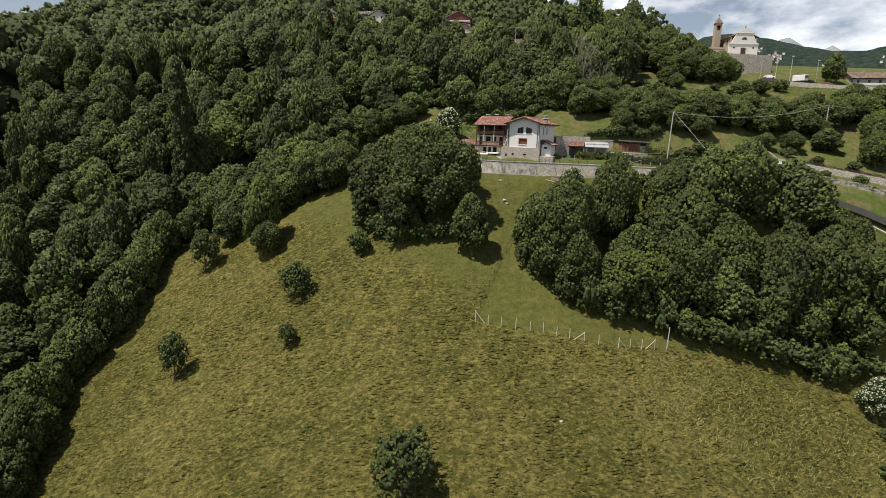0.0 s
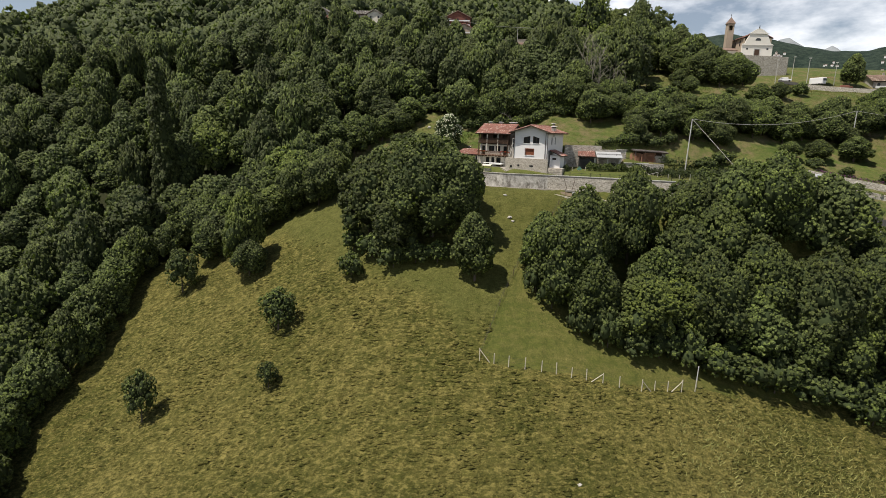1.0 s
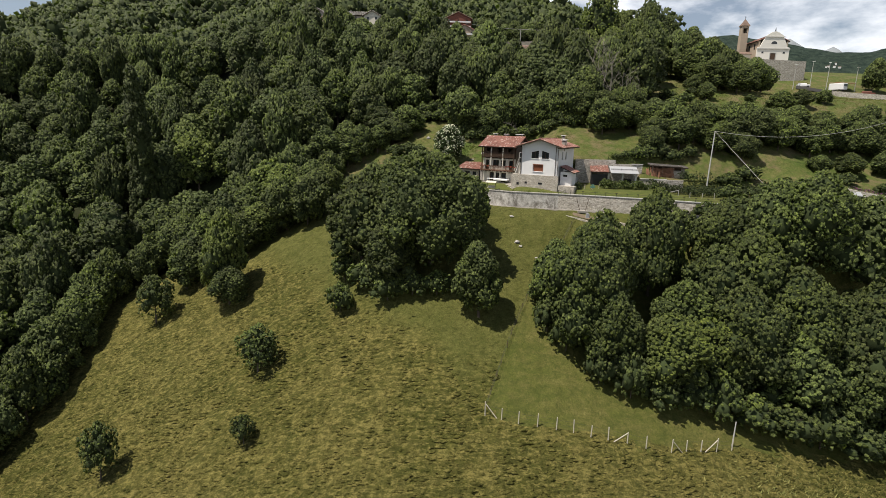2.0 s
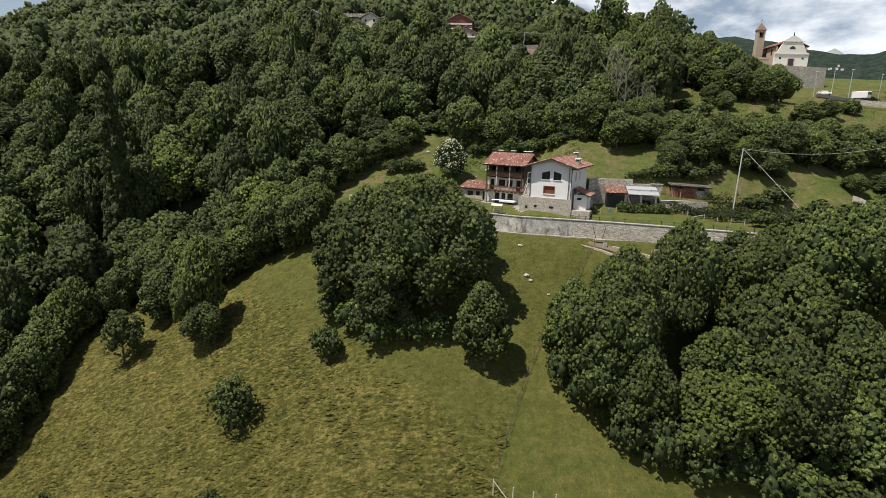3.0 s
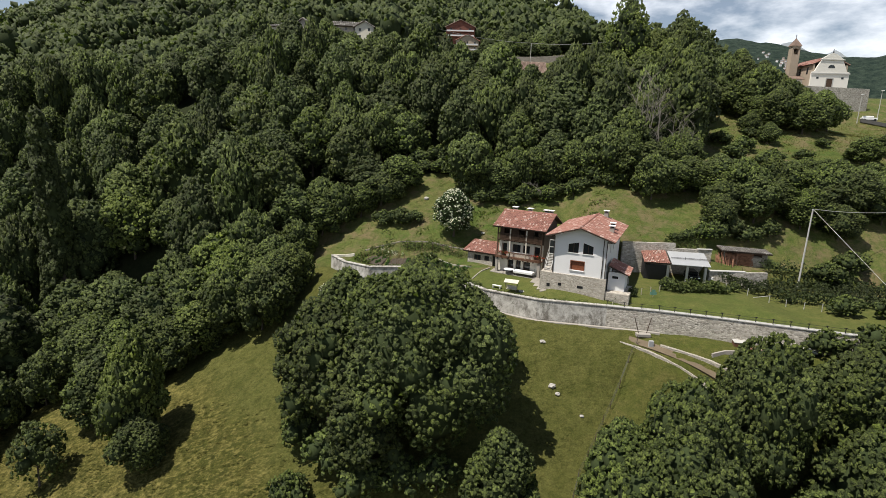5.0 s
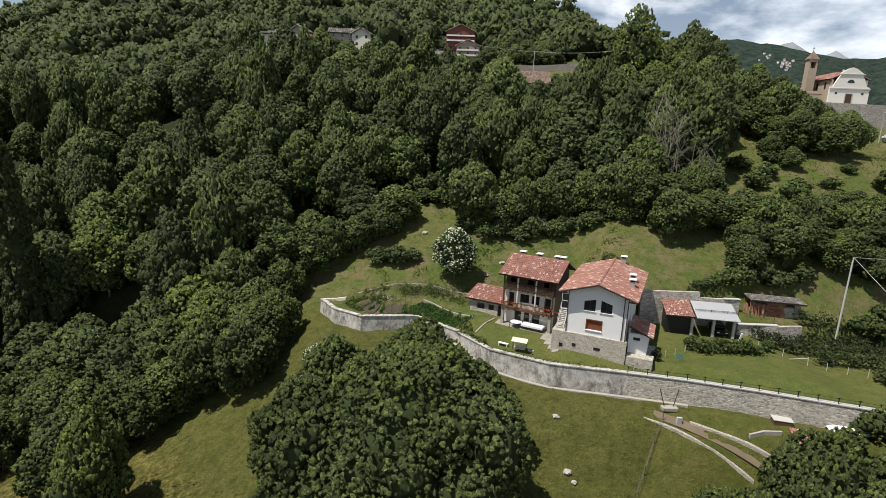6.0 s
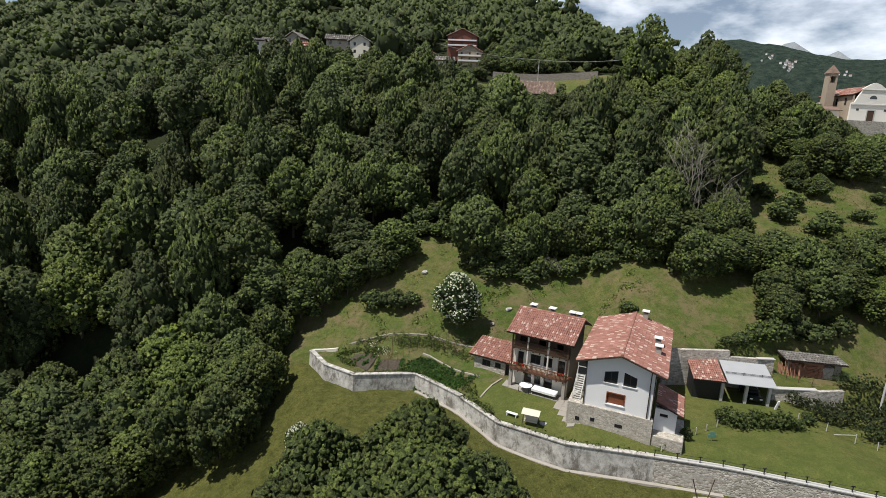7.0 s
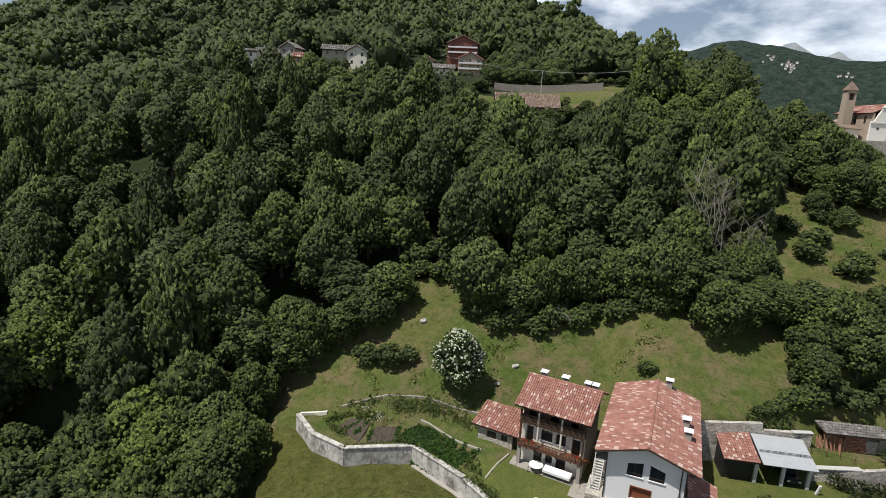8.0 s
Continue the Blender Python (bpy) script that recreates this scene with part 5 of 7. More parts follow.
for k in range(9):
    x = 0.2 + k * (OW - 0.4) / 8
    part("joist", Shape().box(x - 0.06, -1.1, 2.2, x + 0.06, 0.0, 2.38), BEAM, OH)
    part("joist", Shape().box(x - 0.06, -0.72, 4.95, x + 0.06, 0.0, 5.1), BEAM, OH)
part("loft_beam", Shape().box(-0.7, -0.1, EV - 0.35, OW + 0.7, 0.1, EV - 0.1), BEAM, OH)
FO, BO = 1.2, 0.6
pitch_o = (RG - EV) / (OD / 2)
for y_low, sgn, seed in ((-FO, 1, 5), (OD + BO, -1, 6)):
    zl = RG - pitch_o * abs(y_low - OD / 2) + 0.1
    slab = Shape().sheet([(-0.75, y_low, zl), (OW + 0.75, y_low, zl), (OW + 0.75, OD / 2, RG + 0.1), (-0.75, OD / 2, RG + 0.1)], 0.14)
    r = part("roof_slope", slab, BEAM, OH, "red clay tile roof slope")
    part("tiles", roof_tiles((-0.75, y_low, zl), (OW + 1.5, 0, 0), (0, OD / 2 - y_low, RG + 0.1 - zl), TILES, seed=seed), TILES, r, "weathered red tiles with pale lichen")
part("ridge_tiles", ridge_row(Shape(), (-0.75, OD / 2, RG + 0.17), (OW + 0.75, OD / 2, RG + 0.17)), TILES, OH)
for x in (0.9, 3.4, 6.0, 6.75):
    chimney(OH, x, OD / 2 + 0.45, RG - 0.1, 0.5, 0.62)

# the low store at its end
ST = thing("store_house", pose(7.2, 135.9, LAWN + 1.0, 0, 0, -29) @ pose(-5.7, 0.7, 0) @ Matrix.Diagonal((1.215, 1, 1, 1)), "low stone store with a red tiled lean-to roof", "store")
sw = wall_run(Shape(), 0, 4.65, 0, 0.35, 0, level(2.2), [(0.9, 1.9, 0.9, 1.8, 1.8), (2.4, 3.1, 1.0, 1.8, 1.8), (3.6, 4.4, 0, 1.95, 1.95)])
sw.box(0, 0.35, 0, 0.35, 3.6, 2.2)
sw.box(0, 3.25, 0, 4.65, 3.6, 2.9)
part("wall", sw, STONE, ST)
# A near-black panel stands in for the shade inside the open doorway.
part("door", Shape().box(3.6, 0.28, 0, 4.4, 0.33, 1.95), METAL_DARK, ST, "near-black panel standing in for the shaded open doorway")
add_window(ST, 0.9, 1.9, 0, 0.9, 1.8, panes=2, sill=False)
add_window(ST, 2.4, 3.1, 0, 1.0, 1.8, panes=1, sill=False)
r = part("roof_slope", Shape().sheet([(-0.6, -0.45, 2.3), (4.66, -0.45, 2.3), (4.66, 3.8, 3.45), (-0.6, 3.8, 3.45)], 0.14), BEAM, ST)
part("tiles", roof_tiles((-0.6, -0.45, 2.3), (5.2, 0, 0), (0, 4.25, 1.15), TILES, seed=9), TILES, r)

# ---- the retaining wall ----
RW = thing("retaining_wall", pose(0, 0, 0), "long stained concrete and stone retaining wall below the garden", "wall", kind="structure")
for i, ((x0, y0), (x1, y1)) in enumerate(zip(WALL, WALL[1:])):
    d = Vector((x1 - x0, y1 - y0, 0))
    nrm = Vector((d.y, -d.x, 0)).normalized()
    a, b = Vector((x0, y0, 0)) - nrm * 0.05, Vector((x1, y1, 0)) - nrm * 0.05
    top = 33.35 if i < 4 else 33.2
    stone = i >= 7
    lowest = min(land(x0, y0 - 1.2), land(x1, y1 - 1.2)) - 1.0
    inner, outer = -nrm * 0.45, nrm * 0.22
    v = [a + outer + Vector((0, 0, lowest)), b + outer + Vector((0, 0, lowest)), b + inner + Vector((0, 0, lowest)), a + inner + Vector((0, 0, lowest)),
         a + outer * 0.3 + Vector((0, 0, top)), b + outer * 0.3 + Vector((0, 0, top)), b + inner + Vector((0, 0, top)), a + inner + Vector((0, 0, top))]
    part("section", Shape().add(v, [(3, 2, 1, 0), (4, 5, 6, 7), (0, 1, 5, 4), (1, 2, 6, 5), (2, 3, 7, 6), (3, 0, 4, 7)]), STONE_PALE if stone else CONCRETE, RW, "rubble stone stretch" if stone else "stained grey concrete stretch")
    cap = Shape()
    m = len(range(0, max(1, int(d.length / 1.6))))
    for k in range(m):
        p, q = a.lerp(b, (k + 0.01) / m), a.lerp(b, (k + 0.99) / m)
        v = [p + outer * 0.7 + Vector((0, 0, top)), q + outer * 0.7 + Vector((0, 0, top)), q + inner * 1.1 + Vector((0, 0, top)), p + inner * 1.1 + Vector((0, 0, top))]
        v += [c + Vector((0, 0, 0.12)) for c in v]
        cap.add(v, [(3, 2, 1, 0), (4, 5, 6, 7), (0, 1, 5, 4), (1, 2, 6, 5), (2, 3, 7, 6), (3, 0, 4, 7)])
    part("coping", cap, POLE_GREY if stone else CONCRETE, RW, "pale coping slabs")

# ---- the church ----
CH = thing("church", pose(111.6, 231.8, 71.7, 0, 0, -5), "cream-white hill church with a curved baroque front and bell tower", "church")
cw, cd = 11.2, 17.0


def front_outline():
    pts = [(0, 0), (cw, 0), (cw, 4.6), (cw - 0.1, 5.4)]
    pts += [(cw - 0.9 - 1.6 * k, 5.6 + 3.2 * k ** 0.8) for k in (0.0, 0.3, 0.6, 1.0)]
    pts += [(cw - 2.3, 9.2), (cw / 2 + 1.2, 10.6), (cw / 2, 11.0), (cw / 2 - 1.2, 10.6), (2.3, 9.2)]
    pts += [(0.9 + 1.6 * k, 5.6 + 3.2 * k ** 0.8) for k in (1.0, 0.6, 0.3, 0.0)]
    return pts + [(0.1, 5.4), (0, 4.6)]


f = Shape()
o = front_outline()
n = len(o)
f.add([(x, 0, z) for x, z in o] + [(x, 0.6, z) for x, z in o], [tuple(range(n)), tuple(range(2 * n - 1, n - 1, -1))] + [(i, n + i, n + (i + 1) % n, (i + 1) % n) for i in range(n)])
part("front_wall", f, PLASTER_CHURCH, CH, "curved cream front")
part("nave_wall", Shape().box(0.5, 0.6, -1, 1.0, cd, 7.6).box(cw - 1.0, 0.6, -1, cw - 0.5, cd, 7.6).box(1.0, cd - 0.5, -1, cw - 1.0, cd, 7.6), PLASTER_TAN, CH)
part("cornice", Shape().box(-0.15, -0.22, 4.7, cw + 0.15, 0.0, 5.1, chamfer=0.03).box(1.9, -0.22, 8.9, cw - 1.9, 0.0, 9.15, chamfer=0.03), POLE_GREY, CH)
part("door", Shape().box(cw / 2 - 0.9, -0.06, 0, cw / 2 + 0.9, 0.02, 3.4, chamfer=0.02), WOOD, CH, "tall dark wooden door")
part("door_frame", Shape().box(cw / 2 - 1.15, -0.12, 0, cw / 2 - 0.9, 0.0, 3.65).box(cw / 2 + 0.9, -0.12, 0, cw / 2 + 1.15, 0.0, 3.65).box(cw / 2 - 0.9, -0.12, 3.4, cw / 2 + 0.9, 0.0, 3.65), POLE_GREY, CH)
lun = [(cw / 2 + 1.0 * math.cos(a), 6.6 + 0.95 * math.sin(a)) for a in np.linspace(0, math.pi, 13)]
part("lunette", Shape().add([(x, -0.04, z) for x, z in lun] + [(x, 0.02, z) for x, z in lun], [tuple(range(13)), tuple(range(25, 12, -1))] + [(i, 13 + i, 13 + (i + 1) % 13, (i + 1) % 13) for i in range(13)]), GLASS, CH, "half-round window")
for x in (1.6, cw - 2.2):
    part("small_window", Shape().box(x, -0.04, 3.3, x + 0.7, 0.02, 3.9, chamfer=0.01), GLASS, CH)
for x0, x1, seed in ((-0.1, cw / 2, 11), (cw + 0.1, cw / 2, 12)):
    r = part("roof_slope", Shape().sheet([(x0, 0.5, 7.6), (x1, 0.5, 10.2), (x1, cd + 0.4, 10.2), (x0, cd + 0.4, 7.6)], 0.2), BEAM, CH)
    part("tiles", roof_tiles((x0, 0.5, 7.6), (0, cd, 0), (x1 - x0, 0, 2.6), TILES, 0.42, 0.8, seed), TILES, r)
part("side_chapel", Shape().box(-6.5, 3.0, -3, -0.8, 5.9, 3.4).box(-6.5, 5.9, -3, -4.3, 15.0, 3.4).box(-4.3, 9.5, -3, 0.5, 15.0, 5.0), PLASTER_CREAM, CH, "low pale side building")
part("side_roof", Shape().sheet([(-6.9, 2.6, 3.4), (-0.4, 2.6, 3.4), (-0.4, 5.9, 4.5), (-6.9, 5.9, 4.5)], 0.2).sheet([(-6.9, 5.9, 3.45), (-4.2, 5.9, 4.5), (-4.2, 15.3, 4.5), (-6.9, 15.3, 3.45)], 0.2).sheet([(-4.6, 9.45, 5.0), (0.5, 9.45, 6.4), (0.5, 15.3, 6.4), (-4.6, 15.3, 5.0)], 0.2), TILES_DARK, CH)
for y in (3.2, 7.4, 11.6):
    part("nave_window", Shape().box(0.42, y, 5.0, 0.52, y + 0.8, 7.0), GLASS, CH)
part("finial", Shape().rod((cw / 2, 0.3, 11.0), (cw / 2, 0.3, 12.2), 0.22, 0.08), METAL_DARK, CH)
tw = part("bell_tower", Shape().box(-3.7, 6.4, -3, -1.3, 8.8, 11.2).box(-3.7, 6.4, 11.2, -3.2, 8.8, 13.6).box(-1.8, 6.4, 11.2, -1.3, 8.8, 13.6).box(-3.2, 8.3, 11.2, -1.8, 8.8, 13.6).box(-3.2, 6.4, 13.0, -1.8, 6.9, 13.6).box(-3.85, 6.25, 13.6, -1.15, 8.95, 13.85), PLASTER_TAN, CH, "square tan bell tower with an arched opening")
part("spire", Shape().add([(-4.0, 6.1, 13.85), (-1.0, 6.1, 13.85), (-1.0, 9.1, 13.85), (-4.0, 9.1, 13.85), (-2.5, 7.6, 16.4)], [(3, 2, 1, 0), (0, 1, 4), (1, 2, 4), (2, 3, 4), (3, 0, 4)]), TILES_DARK, tw, "dark red-brown pointed roof")
part("bell", Shape().rod((-2.5, 7.7, 12.9), (-2.5, 7.7, 12.2), 0.2, 0.45, 10), COPPER, tw)
part("cross", Shape().box(-2.55, 7.65, 16.3, -2.45, 7.75, 17.5).box(-2.8, 7.65, 17.0, -2.2, 7.75, 17.1), METAL_DARK, tw)

# ---- yard, terraces and sheds ----
def along(pts, gap):
    """Points every gap metres along a line on the plan."""
    out = []
    for (x0, y0), (x1, y1) in zip(pts, pts[1:]):
        n = max(1, round(math.hypot(x1 - x0, y1 - y0) / gap))
        out += [(x0 + (x1 - x0) * k / n, y0 + (y1 - y0) * k / n) for k in range(n)]
    return out + [pts[-1]]


def stone_wall(name, pts, height, thick, material, label, back=0.0, sink=0.8):
    """A dry wall along pts, its head following the ground behind it."""
    s = Shape()
    line = along(pts, 1.2)
    heads = [land(x, y) + height for x, y in line] if back == 0 else [back] * len(line)
    for (x0, y0), (x1, y1), h0, h1 in zip(line, line[1:], heads, heads[1:]):
        d = Vector((x1 - x0, y1 - y0, 0)).normalized()
        n = Vector((d.y, -d.x, 0)) * thick / 2
        a, b = Vector((x0, y0, 0)), Vector((x1, y1, 0))
        lo0, lo1 = land(x0, y0 - 0.6) - sink, land(x1, y1 - 0.6) - sink
        z = lambda v: Vector((0, 0, v))
        v = [a + n * 1.2 + z(lo0), b + n * 1.2 + z(lo1), b - n + z(lo1), a - n + z(lo0), a + n * 0.9 + z(h0), b + n * 0.9 + z(h1), b - n + z(h1), a - n + z(h0)]
        s.add(v, [(3, 2, 1, 0), (4, 5, 6, 7), (0, 1, 5, 4), (1, 2, 6, 5), (2, 3, 7, 6), (3, 0, 4, 7)])
    return solid(name, s, material, label, "wall", kind="structure")


stone_wall("stone_wall_back", [(26.6, 137.0), (35.0, 137.3)], 0, 0.5, STONE_PALE, "rubble stone wall behind the shed", 39.1)
stone_wall("stone_wall_side", [(35.0, 137.2), (40.6, 136.9)], 0, 0.5, STONE_PALE, "lower rubble wall with plants behind the shed", 38.3)
stone_wall("stone_wall_hut", [(39.4, 134.4), (45.0, 134.2), (48.5, 134.6)], 0, 0.5, STONE_PALE, "rubble stone wall with white coping below the hut", 35.5)
solid("wall_coping", Shape().box(39.4, 134.0, 35.5, 45.0, 134.7, 35.64, chamfer=0.02), POLE_GREY, "pale coping on the wall below the hut", "coping", kind="structure")

solid("wall_coping", Shape().box(38.4, 136.6, 38.3, 40.7, 137.2, 38.42, chamfer=0.02), POLE_GREY, "pale coping slab on the wall behind the shed", "coping", kind="structure")
stone_wall("garden_wall", [(-15.0, 145.6), (-9.0, 146.0), (-4.0, 145.2), (0.5, 143.6), (3.0, 142.6)], 0.1, 0.4, STONE_OLD, "low rubble wall behind the vegetable beds")

# open shed: a tiled half and a sheet-metal half
SH = thing("shed", pose(29.4, 133.9, LAWN + 1.0, 0, 0, -10), "open garden shed with red tile and pale metal roofs", "shed")
part("back_wall", Shape().box(0, 3.9, 0, 8.9, 4.15, 3.3), STONE, SH)
part("side_wall", Shape().box(0, 0.3, 0, 0.25, 3.9, 2.75).box(0.25, 0.3, 0, 3.2, 0.4, 2.3), METAL_DARK, SH, "dark green boarding")
for x in (3.35, 6.1, 8.7):
    part("pillar", Shape().box(x - 0.18, 0.0, 0, x + 0.18, 0.36, 2.75, chamfer=0.03), POLE_GREY, SH)
part("beam", Shape().box(0, 0.05, 2.6, 8.9, 0.25, 2.8), BEAM, SH)
r = part("tiled_roof", Shape().sheet([(-0.3, -0.6, 2.75), (3.45, -0.6, 2.75), (3.45, 4.3, 4.05), (-0.3, 4.3, 4.05)], 0.12), BEAM, SH)
part("tiles", roof_tiles((-0.3, -0.6, 2.75), (3.75, 0, 0), (0, 4.9, 1.3), TILES, seed=21), TILES, r, "red clay tiles")
m = part("metal_roof", Shape().sheet([(3.7, -0.6, 2.72), (9.2, -0.6, 2.72), (9.2, 3.9, 3.85), (3.7, 3.9, 3.85)], 0.06), METAL_SHEET, SH, "pale corrugated sheet metal")
rib = Shape()
for k in range(26):
    x = 3.75 + k * 5.4 / 25
    rib.sheet([(x - 0.03, -0.6, 2.765), (x + 0.03, -0.6, 2.765), (x + 0.03, 3.9, 3.895), (x - 0.03, 3.9, 3.895)], 0.05)
part("ribs", rib, METAL_SHEET, m)
part("snow_rail", Shape().rod((3.8, 1.2, 3.45), (9.1, 1.2, 3.45), 0.03).rod((3.8, 1.2, 3.33), (9.1, 1.2, 3.33), 0.03).rod((5.9, 1.2, 3.1), (5.9, 1.2, 3.55), 0.04).rod((8.0, 1.2, 3.1), (8.0, 1.2, 3.55), 0.04), METAL_DARK, m)
part("white_board", Shape().box(9.1, -0.4, 0.2, 9.3, -0.2, 2.9, pose(0, 0, 0, 8, 10, 0)), WHITE_PAINT, SH, "white plank leaning on the end")
CAR = thing("car", pose(29.4, 133.9, LAWN + 1.0, 0, 0, -10) @ pose(7.4, 2.1, 0), "dark car parked under the metal shed roof", "car")
part("body", Shape().box(-0.8, -1.9, 0.3, 0.8, 1.9, 0.95, chamfer=0.12).box(-0.68, -1.0, 0.9, 0.68, 1.5, 1.45, chamfer=0.18), CAR_DARK, CAR)
for x in (-0.55, 0.55):
    part("headlight", Shape().box(x - 0.16, -1.93, 0.62, x + 0.16, -1.86, 0.78, chamfer=0.02), WHITE_PAINT, CAR)
for x in (-0.8, 0.8):
    for y in (-1.2, 1.2):
        wh = part("wheel", Shape().rod((x - 0.1, y, 0.31), (x + 0.1, y, 0.31), 0.31, n=14), METAL_DARK, CAR)
        part("rim", Shape().rod((x - 0.11, y, 0.31), (x + 0.11, y, 0.31), 0.17, n=10), METAL_SHEET, wh)
TK = thing("water_tank", pose(25.4, 130.8, land(25.4, 130.8)), "grey plastic water tank on a stand beside the house", "tank")
part("stand", Shape().box(-0.5, -0.5, 0, 0.5, 0.5, 0.9, chamfer=0.03), PLASTER_GREY, TK)
part("barrel", Shape().rod((-0.2, -0.7, 1.35), (0.2, 0.7, 1.35), 0.48, n=16), BARREL_GREY, TK)
part("band", Shape().rod((-0.06, -0.2, 1.35), (-0.02, -0.06, 1.35), 0.5, n=16), METAL_DARK, TK)

# wood hut
hz0 = land(46.5, 137.8)
HU = thing("wood_hut", pose(43.0, 137.6, hz0 - 0.1, 0, 0, -3), "weathered wood store with slate roof and stacked firewood", "hut")
for x in (0.1, 2.2, 4.4, 6.7):
    part("post", Shape().box(x - 0.08, -0.05, 0, x + 0.08, 0.11, 2.3, chamfer=0.01), WOOD_GREY, HU)
part("back_wall", Shape().box(0, 1.5, 0, 6.8, 1.6, 2.4), WOOD, HU)
part("board_wall", Shape().box(6.0, -0.02, 0, 6.8, 0.04, 2.1), WOOD_GREY, HU, "grey board panel")
part("stone_pier", Shape().box(4.5, -0.04, -0.1, 5.95, 1.2, 1.5, chamfer=0.06), STONE_PALE, HU, "rubble stone pier")
hr = part("roof", Shape().sheet([(-0.5, -0.6, 2.45), (7.3, -0.6, 2.1), (7.3, 1.9, 2.4), (-0.5, 1.9, 2.75)], 0.1), BEAM, HU)
part("slate_cover", roof_tiles((-0.5, -0.6, 2.46), (7.8, 0, -0.35), (0, 2.5, 0.3), SLATES, 0.34, 0.42, 31), SLATES, hr, "grey stone slates")
log = Shape()
lg = np.random.default_rng(3)
for k in range(520):
    x, z = lg.uniform(0.2, 4.6), lg.uniform(0.1, 2.0)
    log.rod((x, lg.uniform(-0.22, 0.0), z), (x + lg.uniform(-0.04, 0.04), 1.0, z), lg.uniform(0.06, 0.11), n=5)
tagged(part("woodpile", log, WOOD_SPLIT, HU, "stacked reddish split firewood"), kind="stuff")
for k in range(22):
    x = lg.uniform(-1.3, 1.8)
    part("stick", Shape().rod((x, -0.6 + lg.uniform(-0.3, 0.2), -0.1), (x + lg.uniform(-0.3, 0.3), -0.1, lg.uniform(1.4, 2.1)), 0.05, n=5), WOOD_SPLIT, HU)

# patio, tables and garden seats
OHM, WHM = pose(7.2, 135.9, LAWN + 1.0, 0, 0, -29), pose(13.8, 126.8, LAWN + 0.45, 0, 0, -24)
patio = thing("patio", OHM, "grey stone paving in front of the old house", "paving", kind="structure")
pg = np.random.default_rng(8)
for block, (nx, ny, x_0, y_0) in enumerate(((8, 2, -0.7, -1.6), (5, 7, 5.7, -5.6))):
    for i in range(nx):
        for j in range(ny):
            x, y = x_0 + i * 0.8 + pg.uniform(-0.04, 0.04), y_0 + j * 0.8 + pg.uniform(-0.04, 0.04)
            if x < 5.3 - 0.7 * (y + 1.6) and y < -1.8:
                continue
            top = []
            for a, b in ((x, y), (x + 0.79, y), (x + 0.79, y + 0.79), (x, y + 0.79)):
                spot = OHM @ Vector((a, b, 0))
                top.append((a, b, land(spot.x, spot.y) - spot.z + 0.07))
            part("slab", Shape().sheet(top, 0.25), PAVING, patio)


def cloth_table(name, m, w, d, label, round_top=False):
    t = thing(name, m, label, "table")
    for x in (-w / 2 + 0.15, w / 2 - 0.15):
        for y in (-d / 2 + 0.12, d / 2 - 0.12):
            part("leg", Shape().box(x - 0.03, y - 0.03, 0, x + 0.03, y + 0.03, 0.7), METAL_DARK, t)
    if round_top:
        part("tabletop", Shape().rod((0, 0, 0.7), (0, 0, 0.75), w / 2, n=24), CLOTH_WHITE, t)
    else:
        part("tabletop", Shape().box(-w / 2, -d / 2, 0.7, w / 2, d / 2, 0.75, chamfer=0.01), CLOTH_WHITE, t)
        part("cover", Shape().box(-w / 2 - 0.03, -d / 2 - 0.03, 0.42, w / 2 + 0.03, d / 2 + 0.03, 0.775, chamfer=0.05), CLOTH_WHITE, t, "white cloth hanging over the edge")
    return t


cloth_table("round_table", OHM @ pose(2.3, -1.15, 0.06), 1.6, 1.6, "round white garden table on the patio", True)
cloth_table("garden_table", OHM @ pose(4.7, -1.1, 0.06), 3.0, 1.1, "long garden table under a white cloth")
SW = thing("garden_swing", pose(8.4, 127.6, land(8.4, 127.6) - 0.02, 0, 0, -20), "garden swing seat with a cream canvas canopy", "swing seat")
for x in (-0.85, 0.85):
    part("frame_side", Shape().rod((x, -0.6, 0), (x, 0, 1.7), 0.03).rod((x, 0.6, 0), (x, 0, 1.7), 0.03), METAL_DARK, SW)
part("canopy", Shape().sheet([(-1.0, -0.75, 1.55), (1.0, -0.75, 1.55), (1.0, 0.1, 1.85), (-1.0, 0.1, 1.85)], 0.05).sheet([(-1.0, 0.1, 1.85), (1.0, 0.1, 1.85), (1.0, 0.7, 1.6), (-1.0, 0.7, 1.6)], 0.05), CLOTH_CREAM, SW)
part("seat", Shape().box(-0.75, -0.25, 0.42, 0.75, 0.25, 0.52, chamfer=0.03), CLOTH_CREAM, SW)
part("backrest", Shape().box(-0.75, 0.2, 0.5, 0.75, 0.28, 0.95, chamfer=0.02), CLOTH_CREAM, SW)
BE = thing("bench", pose(6.5, 129.3, land(6.5, 129.3) - 0.02, 0, 0, -30), "small white garden bench on the lawn", "bench")
part("seat", Shape().box(-0.7, -0.22, 0.38, 0.7, 0.22, 0.44, chamfer=0.01), WHITE_PAINT, BE)
for x in (-0.55, 0.55):
    part("leg", Shape().box(x - 0.05, -0.2, 0, x + 0.05, 0.2, 0.38), WHITE_PAINT, BE)
solid("drain_cover", Shape().rod((9.9, 127.9, land(9.9, 127.9) - 0.08), (9.9, 127.9, land(9.9, 127.9) + 0.06), 0.4, n=18), POLE_GREY, "round pale cover set in the lawn", "cover")

# outside stair between the houses
STA = thing("outside_stair", WHM @ pose(-0.85, 0.7, 2.9), "pale grey metal stair between the two houses", "stair")
for x in (-0.42, 0.42):
    part("stringer", Shape().sheet([(x - 0.04, 0, 0.1), (x + 0.04, 0, 0.1), (x + 0.04, 2.2, 2.1), (x - 0.04, 2.2, 2.1)], 0.2), POLE_GREY, STA)
tread = None
